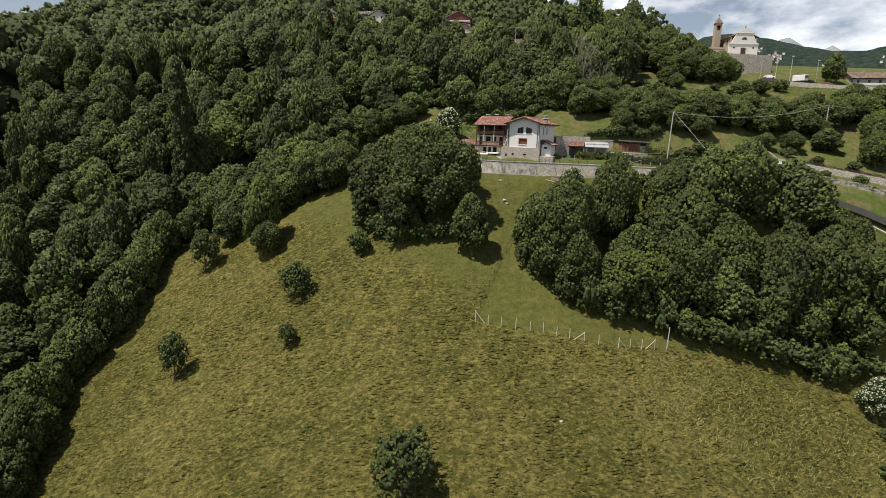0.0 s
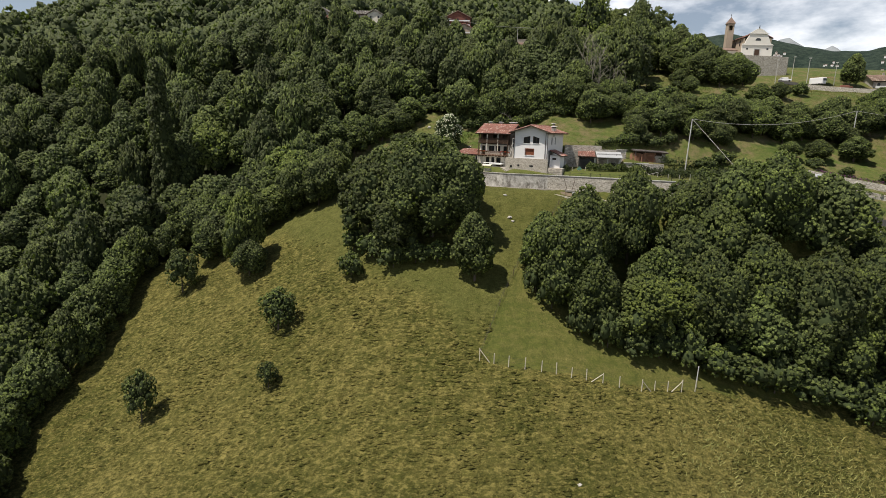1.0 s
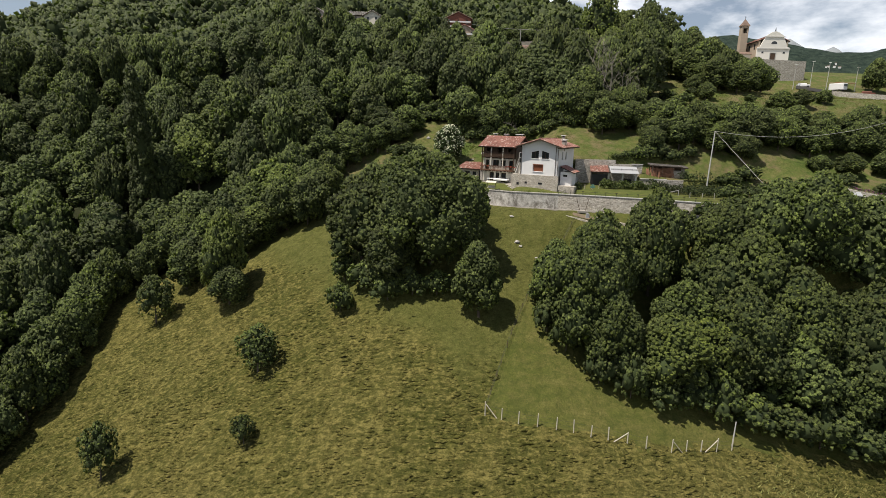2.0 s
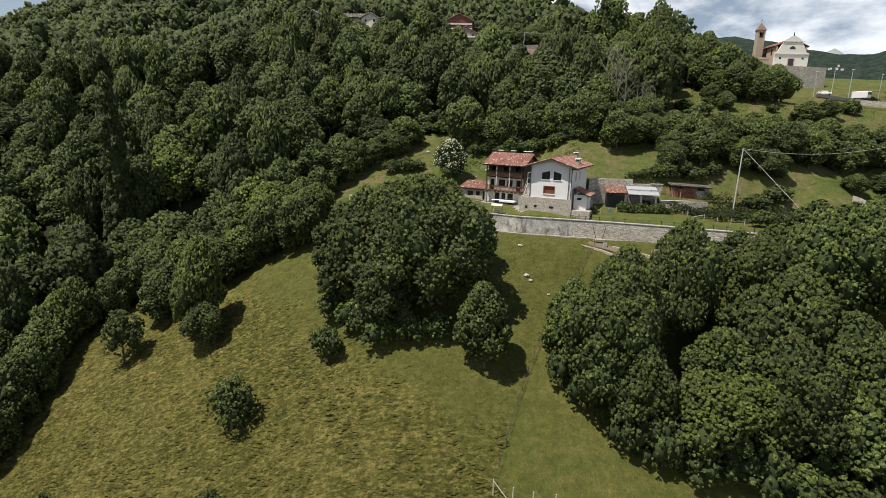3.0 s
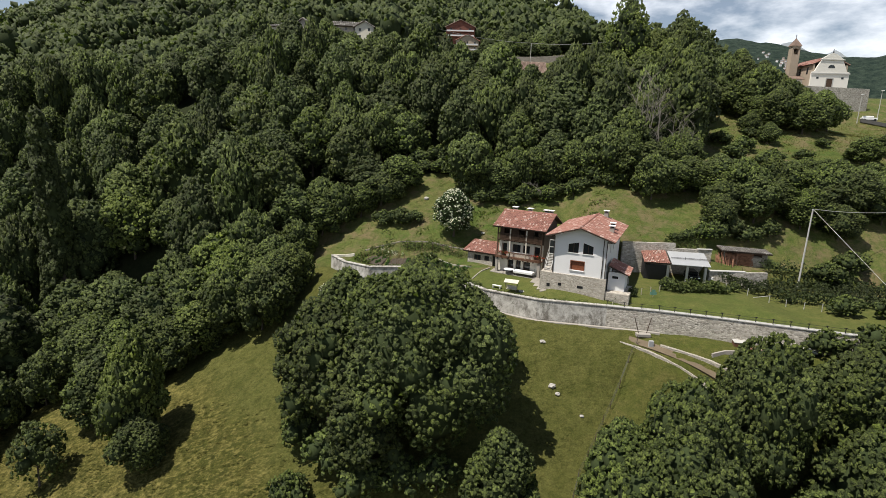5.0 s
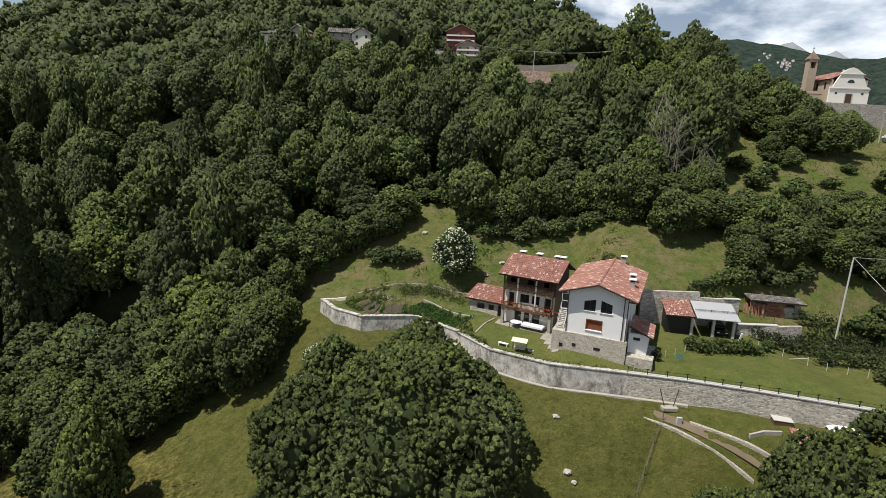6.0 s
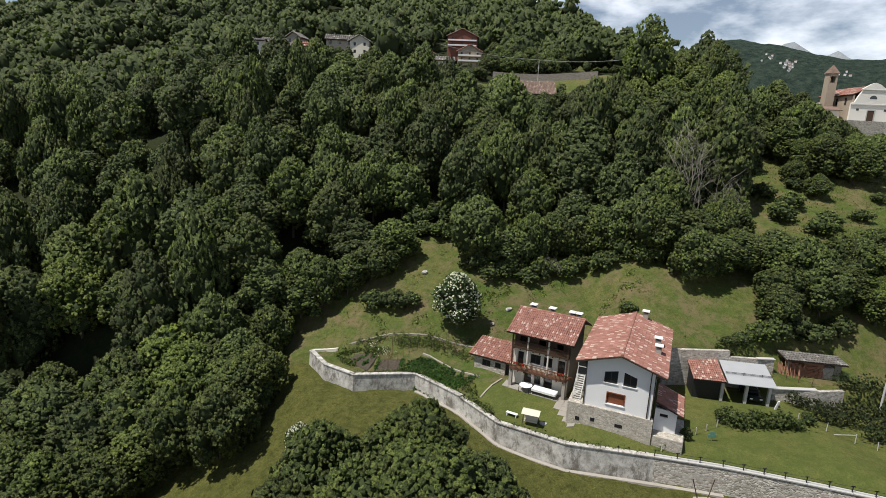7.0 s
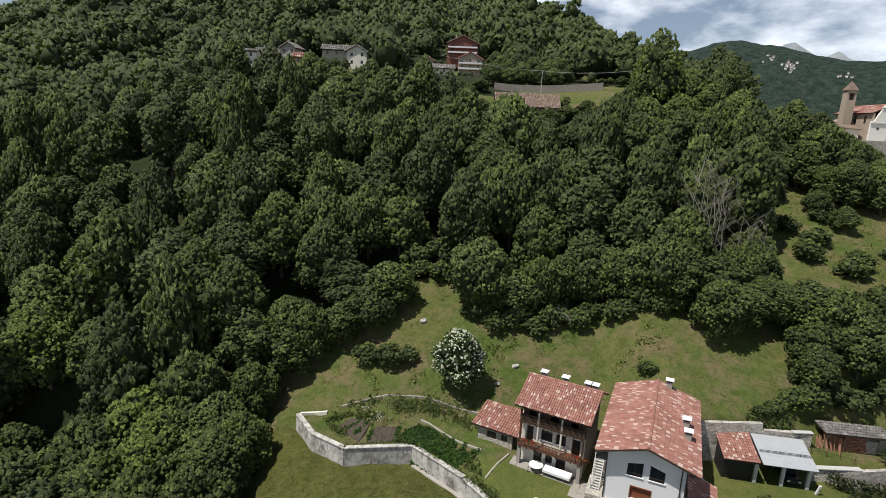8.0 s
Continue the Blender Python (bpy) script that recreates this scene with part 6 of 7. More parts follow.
for k in range(11):
    t = part("tread", Shape().box(-0.4, -0.1, 0, 0.4, 0.1, 0.04), POLE_GREY, STA) if tread is None else new("tread", tread.data)
    tread = tread or t
    t.parent = STA
    t.matrix_basis = pose(0, 0.1 + k * 0.2, 0.1 + k * 0.182)
part("handrail", Shape().rod((-0.42, 0, 1.0), (-0.42, 2.2, 3.0), 0.025).rod((-0.42, 0, 0), (-0.42, 0, 1.0), 0.025).rod((-0.42, 2.2, 2.0), (-0.42, 2.2, 3.0), 0.025).rod((-0.42, 1.1, 1.0), (-0.42, 1.1, 2.0), 0.025), POLE_GREY, STA)
PO = thing("glazed_porch", WHM @ pose(-1.35, 3.0, 2.9), "small glazed porch at the head of the stair", "porch")
part("frame", Shape().box(0, 0, 1.9, 1.3, 0.08, 2.0).box(0, 0, 2.9, 1.3, 0.08, 3.0).box(0, 0, 3.9, 1.3, 0.08, 4.0).box(0, 0, 1.9, 0.08, 0.08, 4.0).box(1.22, 0, 1.9, 1.3, 0.08, 4.0), POLE_GREY, PO)
for z in (2.0, 3.0):
    part("pane", Shape().box(0.08, 0.03, z, 1.22, 0.05, z + 0.9), GLASS, PO)
part("base", Shape().box(0, 0.1, 0, 1.3, 1.6, 1.9), PLASTER_GREY, PO)

# railing on the wall
RL = thing("railing", pose(0, 0, 0), "low dark metal railing along the retaining wall", "railing")
rp = along([p for p in WALL if p[0] > 20], 1.9)
for x, y in rp:
    part("post", Shape().box(x - 0.035, y + 0.12, 33.2, x + 0.035, y + 0.19, 34.0).box(x - 0.2, y + 0.13, 33.93, x + 0.2, y + 0.18, 33.99), METAL_DARK, RL)
for h in (33.6, 33.88):
    for (x0, y0), (x1, y1) in zip(rp, rp[1:]):
        part("rail", Shape().rod((x0, y0 + 0.155, h), (x1, y1 + 0.155, h), 0.018, n=5), METAL_DARK, RL)


def post_fence(name, pts, gap, height, r, material, label, wires=(0.5, 0.9), group="", brace=()):
    f = thing(name, pose(0, 0, 0), label, "fence", group)
    line = along(pts, gap)
    g = np.random.default_rng(len(line))
    tops = []
    for k, (x, y) in enumerate(line):
        z = land(x, y)
        h = height * g.uniform(0.9, 1.1)
        q = Vector((x + g.uniform(-0.06, 0.06), y + g.uniform(-0.06, 0.06), z + h))
        part("post", Shape().rod((x, y, z - 0.4), q, r, r * 0.9, 6), material, f)
        tops.append((Vector((x, y, z)), h))
    for w in wires:
        s = Shape()
        for (a, ha), (b, hb) in zip(tops, tops[1:]):
            s.rod(a + Vector((0, 0, w * height)), b + Vector((0, 0, w * height)), 0.012, n=3)
        part("wire", s, METAL_DARK, f)
    for k, d in brace:
        a, b = tops[k][0], tops[k + d][0]
        p = a.lerp(b, 0.72)
        part("brace", Shape().rod((p.x, p.y, p.z), a + Vector((0, 0, height * 0.95)), r * 0.9, n=6), material, f)
    return f


post_fence("post_fence", [(5.2, 82.6), (9.2, 81.6), (13.8, 81.2), (20.0, 80.6), (24.6, 80.4)], 2.3, 1.7, 0.07, WOOD_PALE, "row of pale wooden posts with wire across the meadow", (0.5, 0.85), brace=((0, 1), (8, -1)))
post_fence("post_fence", [(27.8, 80.6), (31.9, 81.6), (36.4, 82.9)], 2.4, 1.7, 0.07, WOOD_PALE, "short row of pale wooden posts beside the gap", (0.5, 0.85), brace=((0, 1), (3, -1)))
post_fence("wire_fence", [(5.2, 83.0), (9.6, 95.0), (13.4, 103.5), (18.5, 111.0), (23.2, 117.5)], 2.4, 1.25, 0.035, WOOD, "thin dark wire fence running up the meadow", (0.35, 0.6, 0.9))
solid("tall_post", Shape().rod((36.8, 83.6, land(36.8, 83.6) - 0.4), (36.9, 83.7, land(36.8, 83.6) + 3.4), 0.10, 0.07, 8), POLE_GREY, "tall pale post at the fence corner", "post")
post_fence("rail_fence", [(21.4, 122.9), (26.0, 125.3), (30.7, 127.9)], 1.8, 0.9, 0.06, WOOD_PALE, "low weathered wooden rail fence on the lawn", (0.55, 0.95))
post_fence("wire_fence", [(39.5, 129.0), (44.3, 126.2), (50.0, 123.6)], 2.5, 1.1, 0.05, POLE_GREY, "wire fence with white posts by the vines", (0.4, 0.9), brace=((2, -1),))
post_fence("wire_fence", [(40.2, 135.8), (45.2, 135.6)], 1.7, 0.9, 0.04, WOOD, "dark wooden fence above the wall", (0.5, 0.95))
SG = thing("sign_board", pose(27.2, 124.2, land(27.2, 124.2)), "small green and white board standing on the lawn", "sign")
part("board", Shape().box(-0.45, -0.03, 0.35, 0.45, 0.03, 0.75).box(-0.25, -0.03, 0.75, 0.25, 0.03, 1.05), TARP_GREEN, SG)
part("stake", Shape().box(-0.03, -0.02, -0.2, 0.03, 0.05, 0.6), WOOD_GREY, SG)


# ---- plants of the garden ----
def row_cards(g, pts, count, half, high, size, lift=0.0, mound=0.0):
    """Leaves in a band along a line on the plan, gathered into single plants where mound gives their radius."""
    line = np.array(along(pts, 0.4))
    plants = max(3, count // 16) if mound else count
    k = g.uniform(0, len(line) - 1.001, plants)
    i = k.astype(int)
    p = line[i] + (line[i + 1] - line[i]) * (k - i)[:, None] + g.normal(0, half / 2, (plants, 2))
    tall = high * (0.75 + 0.25 * np.sin(k * 0.9))
    if mound:
        own = np.repeat(np.arange(plants), 16)
        count, wide = len(own), mound * g.uniform(0.6, 1.3, plants)[own]
        a, d = g.uniform(0, 2 * math.pi, count), np.sqrt(g.random(count))
        p = p[own] + np.stack([np.cos(a), np.sin(a)], -1) * (d * wide)[:, None]
        tall = (tall * g.uniform(0.6, 1.2, plants))[own] * (1.0 - 0.7 * d * d)
    z = ground_height(p[:, 0], p[:, 1]) + lift + tall * np.sqrt(g.random(count))
    c = np.stack([p[:, 0], p[:, 1], z], -1)
    nor = unit(g.normal(size=(count, 3)) * 0.8 + (-0.1, -0.4, 0.7))
    u = unit(np.cross(nor, g.normal(size=(count, 3))))
    v = np.cross(nor, u)
    s = size * g.uniform(0.6, 1.3, (count, 1))
    return np.stack([c - u * s * 0.5, c - v * s * 0.45 - nor * s * 0.2, c + u * s * 0.5, c + v * s * 0.45 - nor * s * 0.2], 1)


def planting(name, rows, count, half, high, size, material, label, category, seed, kind="", lift=0.0, mound=0.0):
    g = np.random.default_rng(seed)
    verts = np.concatenate([row_cards(g, r, count, half, high, size, lift, mound) for r in rows])
    return tagged(new(name, cards_mesh(name, verts, 4, material)), label, category, kind=kind)


def soil_bed(corners, label):
    """A dug bed that lies on the ground between four corners, with low ridges."""
    q = [Vector(c) for c in corners]
    sh, nu, nv = Shape(), 16, 12
    for layer in (0, 1):
        for j in range(nv + 1):
            for i in range(nu + 1):
                p = q[0].lerp(q[1], i / nu).lerp(q[3].lerp(q[2], i / nu), j / nv)
                edge = i in (0, nu) or j in (0, nv)
                lift = -0.25 if layer == 0 or edge else 0.12 + 0.03 * (i % 2) + rng.uniform(-0.05, 0.05)
                sh.v.append((p.x, p.y, land(p.x, p.y) + lift - (0.1 if layer == 0 else 0)))
    for j in range(nv):
        for i in range(nu):
            k = (nu + 1) * (nv + 1) + j * (nu + 1) + i
            sh.f.append((k, k + 1, k + nu + 2, k + nu + 1))
    return solid("soil_bed", sh, SOIL, label, "garden bed", kind="structure")


soil_bed([(-15.6, 142.4), (-11.6, 139.0), (-10.5, 142.6), (-13.3, 143.6)], "dug brown vegetable bed behind the wall")
soil_bed([(-10.9, 138.9), (-7.2, 139.2), (-6.8, 141.6), (-10.1, 142.0)], "freshly raked dark brown bed beside the vegetables")
planting("seedlings", [[(-14.0, 141.6), (-11.9, 143.0)], [(-12.8, 140.6), (-11.2, 142.4)], [(-10.7, 139.4), (-10.3, 142.0)], [(-7.4, 139.6), (-7.0, 141.4)]], 260, 0.2, 0.4, 0.17, GARDEN, "young vegetable plants in rows on the soil", "vegetables", 50, "stuff", 0.1, 0.24)
VEG = [(Vector((-7.4, 139.5)).lerp(Vector((-0.9, 135.2)), k / 9), Vector((-4.3, 141.5)).lerp(Vector((2.4, 137.3)), k / 9)) for k in range(10)]
planting("vegetable_plants", [[tuple(a), tuple(b)] for a, b in VEG], 560, 0.3, 0.55, 0.24, GARDEN, "rows of leafy green vegetable plants behind the wall", "vegetables", 51, "stuff", 0.0, 0.34)
stone_wall("lawn_edging", [(3.1, 133.2), (4.6, 134.8), (6.0, 136.4)], 0.14, 0.2, STONE_GREY, "narrow stone edging between the lawn and the garden")
stone_wall("plot_edging", [(-4.4, 142.3), (-3.4, 141.8), (-0.2, 139.5), (3.1, 137.2)], 0.12, 0.22, PLASTER_GREY, "pale kerb between the vegetables and the grass strip")
stone_wall("wall_return", [(-20.2, 145.0), (-18.4, 145.3), (-16.7, 145.0)], 0.35, 0.35, PLASTER_CREAM, "short pale wall closing the end of the garden")
sg = np.random.default_rng(77)
for k in range(30):
    x = -15.8 + 9.0 * sg.random()
    y = 142.8 - 0.28 * (x + 15.8) + sg.uniform(-1.4, 2.2)
    z = land(x, y)
    solid("garden_stake", Shape().rod((x, y, z - 0.2), (x + sg.uniform(-0.3, 0.3), y + sg.uniform(-0.2, 0.2), z + sg.uniform(0.9, 1.9)), 0.03, 0.02, 5), WOOD_LOG, "thin brown stake standing in the vegetable bed", "stake", group="stakes in the vegetable garden")
planting("bean_row", [[(-16.4, 143.6), (-13.6, 144.0)], [(-15.8, 142.6), (-13.4, 140.6)], [(-12.6, 143.8), (-10.2, 143.0)]], 420, 0.5, 1.1, 0.24, LEAF, "straggling bean plants on sticks in the bed", "vegetables", 52, "stuff", 0.0, 0.4)
planting("flower_border", [[(-12.4, 144.2), (-10.4, 143.4), (-8.4, 142.8)]], 380, 0.5, 0.8, 0.17, BLOSSOM, "border of white flowers and green plants", "flowers", 53, "stuff", 0.0, 0.42)
planting("herb_border", [[(1.2, 136.2), (2.6, 132.4), (4.2, 129.4)], [(-3.0, 143.4), (2.0, 141.0), (4.5, 140.6)]], 480, 0.8, 0.8, 0.24, LEAF, "green shrubs and herbs edging the lawn", "plants", 54, "stuff", 0.0, 0.5)
post_fence("garden_fence", [(-8.8, 144.0), (-5.0, 143.4), (-1.6, 142.8), (3.0, 143.2)], 1.5, 1.3, 0.035, WOOD, "thin dark stake fence behind the vegetable garden", (0.5, 0.9))
planting("balcony_flowers", [[(7.0, 134.6), (8.6, 133.7)]], 130, 0.2, 0.4, 0.16, FLOWER_RED, "red flowers on the balcony rail", "flowers", 55, "stuff", 3.1)
planting("balcony_flowers", [[(11.6, 132.0), (13.4, 131.0)]], 130, 0.2, 0.4, 0.16, FLOWER_RED, "red flowers at the balcony's end", "flowers", 56, "stuff", 3.1)
planting("hedge", [[(30.6, 127.6), (34.5, 127.8), (38.6, 127.6)]], 1500, 1.1, 1.7, 0.36, LEAF_DARK, "loose dark green hedge along the lawn fence", "hedge", 57)
planting("vine", [[(41.0, 133.2), (52.0, 132.4), (62.0, 130.8)]], 1500, 0.9, 1.9, 0.34, VINE, "row of trained vines on the terrace", "vines", 58)
planting("vine", [[(42.0, 130.6), (53.0, 129.6), (63.0, 127.8)]], 1500, 0.9, 1.9, 0.34, VINE, "row of trained vines on the terrace", "vines", 59)
planting("vine", [[(46.0, 127.4), (55.0, 126.4), (63.0, 124.8)]], 1300, 0.9, 1.8, 0.34, VINE, "row of trained vines on the terrace", "vines", 60)
planting("vine", [[(48.5, 135.6), (56.0, 134.8), (66.0, 133.0)]], 1300, 1.0, 2.0, 0.36, VINE, "row of trained vines on the terrace", "vines", 61)
planting("wall_plants", [[(33.8, 138.0), (39.0, 138.0)]], 500, 0.8, 1.2, 0.28, LEAF, "green plants growing over the back wall", "plants", 62, "stuff")
planting("house_plants", [[(21.4, 123.4), (23.6, 125.6), (25.0, 127.6)]], 260, 0.5, 0.7, 0.24, GARDEN, "small garden plants beside the annexe", "plants", 63, "stuff")
planting("wall_weeds", [[(x, wall_line(x) + 0.55) for x in (2.5, 5, 8, 12, 16, 20)]], 420, 0.3, 0.5, 0.2, LEAF, "weeds and small plants along the wall head", "plants", 64, "stuff", 0.1)
planting("terrace_weeds", [[(-15, 145.2), (-8, 145.4), (-3, 144.4), (2, 143.0)], [(-8, 144.2), (-2, 143.4)]], 900, 0.7, 0.8, 0.24, LEAF, "tangled weeds and small shrubs along the low wall", "weeds", 66, "stuff", 0.0, 0.55)
planting("wall_creeper", [[(-13.0, 138.2), (-6.0, 139.2), (0.0, 134.2), (3.6, 129.2)]], 420, 0.35, 0.55, 0.22, LEAF, "creepers and weeds hanging over the garden wall", "plants", 67, "stuff", 0.15)
planting("meadow_weeds", [[(-12, 147.5), (-4, 148.5), (3, 149), (10, 151), (16, 154)], [(4, 151), (8, 154)], [(22, 148), (27, 152)]], 320, 1.6, 0.5, 0.26, LEAF_LIGHT, "rough weeds and low shrubs on the bank", "weeds", 65, "stuff", 0.0, 0.6)
for x, y, h, r, t in ((24.4, 124.2, 1.6, 0.7, 0), (30.4, 128.4, 2.0, 1.0, 70), (40.5, 128.6, 1.6, 0.9, 160), (52.0, 122.4, 3.0, 2.2, 30), (57.5, 120.5, 4.0, 2.8, 90), (63.0, 118.6, 5.0, 3.4, 10),
                      (24.5, 146.0, 1.8, 1.4, 10), (40.6, 140.8, 3.2, 2.2, 20), (43.2, 141.6, 3.6, 2.4, 110), (46.2, 142.2, 3.8, 2.4, 190), (37.6, 139.2, 1.8, 1.5, 60), (35.6, 138.8, 1.3, 1.2, 15), (48.8, 141.6, 2.8, 2.4, 50), (52.5, 142.4, 3.2, 2.2, 80), (58, 135.0, 3.4, 2.6, 0), (62.5, 136.5, 3.6, 3.0, 45), (69.0, 133.5, 3.6, 3.0, 120), (73, 128, 3.4, 3.0, 200),
                      (44.5, 114.5, 3.5, 2.6, 15), (40.2, 112.8, 3.0, 2.4, 75), (49.0, 112.0, 5.0, 3.4, 140)):
    BUSH.plant(x, y, h, r, t)

# rocks and small things


def rock(x, y, r, label, name="rock"):
    bm = bmesh.new()
    bmesh.ops.create_icosphere(bm, subdivisions=2, radius=r)
    for v in bm.verts:
        v.co *= 0.75 + 0.5 * noise.noise(v.co * 1.7 / r + Vector((x, y, 0)))
        v.co.z *= 0.6
    me = bpy.data.meshes.new(name)
    bm.to_mesh(me)
    bm.free()
    me.materials.append(ROCK)
    ob = new(name, me)
    ob.matrix_basis = pose(x, y, land(x, y) + 0.15 * r, 0, 0, x * 40)
    return tagged(ob, label, "rock")


for x, y, r in ((12.1, 113.4, 0.55), (12.6, 112.5, 0.4), (11.5, 118.2, 0.45), (15.0, 110.0, 0.35), (-5.0, 157.4, 0.7), (16.3, 66.5, 0.35), (8.0, 149.5, 0.6), (5.4, 146.8, 0.4)):
    rock(x, y, r, "pale grey rock lying in the grass")


stone_wall("stone_border_lower", [(21.2, 117.9), (24.5, 116.3), (27.7, 114.5), (31.0, 112.2)], 0.12, 0.4, STONE, "low rubble border of the lower path")
stone_wall("stone_border_upper", [(26.0, 117.1), (28.6, 115.9), (31.4, 114.6), (33.8, 113.2)], 0.16, 0.45, STONE, "low rubble border of the upper path")
stone_wall("corner_wall", [(31.6, 115.2), (33.2, 115.4), (35.0, 115.2)], 0.4, 0.25, PLASTER_GREY, "low grey wall by the hen house")
path = Shape()
for (x0, y0), (x1, y1) in zip(along([(22.4, 118.3), (25.8, 116.6), (28.6, 115.1), (32.4, 112.8)], 0.8), along([(22.4, 118.3), (25.8, 116.6), (28.6, 115.1), (32.4, 112.8)], 0.8)[1:]):
    z0, z1 = land(x0, y0) + 0.04, land(x1, y1) + 0.04
    path.sheet([(x0 - 0.2, y0 - 0.4, z0 - 0.2), (x1 - 0.2, y1 - 0.4, z1 - 0.2), (x1 + 0.2, y1 + 0.4, z1 + 0.28), (x0 + 0.2, y0 + 0.4, z0 + 0.28)], 0.3)
solid("footpath", path, EARTH, "bare earth path between stone borders", "path", kind="structure")
stone_wall("wall_footing", [(x + 0.1, y - 0.62) for x, y in WALL[3:9]], 0.13, 0.5, PLASTER_GREY, "grey concrete footing along the garden wall")
TR = thing("garden_trough", pose(24.4, 118.9, land(24.4, 118.9)), "small pale trough with two dark leaning poles", "trough")
part("basin", Shape().box(-0.9, -0.4, 0, 0.9, 0.4, 0.45, chamfer=0.06), PLASTER_GREY, TR)
for x, a in ((-0.5, -18), (0.4, 12)):
    part("stake", Shape().rod((x, 0.1, 0.2), (x + math.sin(radians(a)) * 2.4, 0.2, 2.5), 0.05), WOOD, TR)
solid("utility_box", Shape().box(24.5, 116.9, land(24.7, 117) - 0.1, 25.1, 117.2, land(24.7, 117) + 0.8, chamfer=0.03), BARREL_GREY, "pale grey utility box beside the path", "box")
CF = thing("cold_frame", pose(36.0, 117.0, land(36.0, 117.0), 0, 0, -14), "brown wooden cold frame with a pale cover below the wall", "cold frame")
part("box", Shape().box(-0.95, -0.6, -0.2, 0.95, 0.6, 0.4, chamfer=0.03), WOOD_BROWN, CF)
part("cover", Shape().box(-1.0, -0.65, 0.4, 1.0, 0.65, 0.46), POLE_GREY, CF)
HH = thing("hen_house", pose(36.6, 113.6, land(36.6, 113.6), 0, 0, -10), "small hen house with a red tiled roof", "hut")
part("wall", Shape().box(-1.2, -0.9, -0.3, 1.2, 0.9, 1.2), WOOD, HH)
hr = part("roof", Shape().sheet([(-1.4, -1.2, 1.2), (1.4, -1.2, 1.2), (1.4, 1.1, 1.75), (-1.4, 1.1, 1.75)], 0.08), BEAM, HH)
part("tiles", roof_tiles((-1.4, -1.2, 1.2), (2.8, 0, 0), (0, 2.3, 0.55), TILES, seed=41), TILES, hr)
BT = thing("rowing_boat", pose(42.0, 115.2, land(42.0, 115.2), 0, 0, -14), "white upturned boat lying below the wall", "boat")
part("hull", Shape().box(-1.9, -0.6, 0.1, 1.9, 0.6, 0.42, chamfer=0.14).box(-1.5, -0.4, 0.4, 1.5, 0.4, 0.62, chamfer=0.09), WHITE_PAINT, BT)
part("rim", Shape().box(-1.95, -0.66, 0.0, 1.95, 0.66, 0.12, chamfer=0.05), METAL_DARK, BT)

# ---- power line ----
def pole(name, x, y, h, label, lean=(0, 0), r=0.14):
    z = land(x, y)
    p = thing(name, pose(x, y, z), label, "pole")
    part("mast", Shape().rod((0, 0, -0.6), (lean[0], lean[1], h), r, r * 0.7, 10), POLE_GREY, p)
    part("insulator", Shape().rod((lean[0] - 0.3, lean[1], h - 0.25), (lean[0] + 0.3, lean[1], h - 0.25), 0.05).rod((lean[0], lean[1], h - 0.1), (lean[0], lean[1], h + 0.15), 0.05), METAL_DARK, p)
    return Vector((x + lean[0], y + lean[1], z + h))


def cable(name, a, b, sag, r, material, label):
    s = Shape()
    pts = [a.lerp(b, k / 14) - Vector((0, 0, 4 * sag * (k / 14) * (1 - k / 14))) for k in range(15)]
    for p, q in zip(pts, pts[1:]):
        s.rod(p, q, r, n=5)
    return solid(name, s, material, label, "cable")


top_a = pole("power_pole", 53.3, 134.2, 45.6 - land(53.3, 134.2), "slender pale concrete power pole on the terrace", (0.4, 0.3))
top_b = pole("power_pole", 101.5, 151.0, 8.5, "pale power pole on the pasture", (0, 0))
cable("power_cable", top_a, top_b, 2.2, 0.035, POLE_GREY, "pale overhead cable between two poles")
cable("power_cable", top_b, Vector((140, 165, 50)), 1.2, 0.035, POLE_GREY, "pale overhead cable running past the farm")
cable("stay_cable", top_a, Vector((58.0, 115.6, land(58.0, 115.6) + 0.3)), 0.0, 0.03, POLE_GREY, "taut stay cable from the pole to the ground")

# ---- bare trees at the edge of the wood ----
def bare_tree(name, x, y, h, seed, tilt=0.0, label="leafless pale tree at the edge of the wood"):
    g = np.random.default_rng(seed)
    t = thing(name, pose(x, y, land(x, y) - 0.3, 0, tilt, seed * 50), label, "tree")
    tr, br = Shape(), Shape()
    p = Vector((0, 0, 0))
    d = Vector((0, 0, 1))
    for k in range(6):
        q = p + (d + Vector((g.uniform(-0.12, 0.12), g.uniform(-0.12, 0.12), 0))) * h / 6
        tr.rod(p, q, 0.14 * (1 - k / 7), 0.14 * (1 - (k + 1) / 7), 6)
        if k > 0:
            for j in range(2):
                a = g.uniform(0, 6.28)
                e = q + Vector((math.cos(a), math.sin(a), g.uniform(0.6, 1.4))) * h * g.uniform(0.10, 0.2)
                br.rod(q, e, 0.045, 0.015, 4)
                for i in range(3):
                    a2 = a + g.uniform(-0.9, 0.9)
                    e2 = q.lerp(e, g.uniform(0.5, 1))
                    br.rod(e2, e2 + Vector((math.cos(a2), math.sin(a2), g.uniform(0.4, 1.2))) * h * 0.08, 0.022, 0.008, 3)
        p = q
    part("trunk", tr, BARK_GREY, t)
    part("limb", br, BARK_GREY, t)


for k, (x, y, h) in enumerate(((34.6, 162.4, 16), (35.6, 163.6, 17), (36.8, 161.5, 16), (38.0, 162.8, 15), (39.4, 161.0, 14), (41.6, 161.6, 12), (43.0, 160.6, 10), (44.4, 161.6, 11), (46.0, 162.4, 9), (37.2, 165.0, 17), (40.6, 165.4, 15), (45.0, 159.8, 8))):
    bare_tree("bare_tree", x, y, h, 70 + k, 5 * math.sin(k))
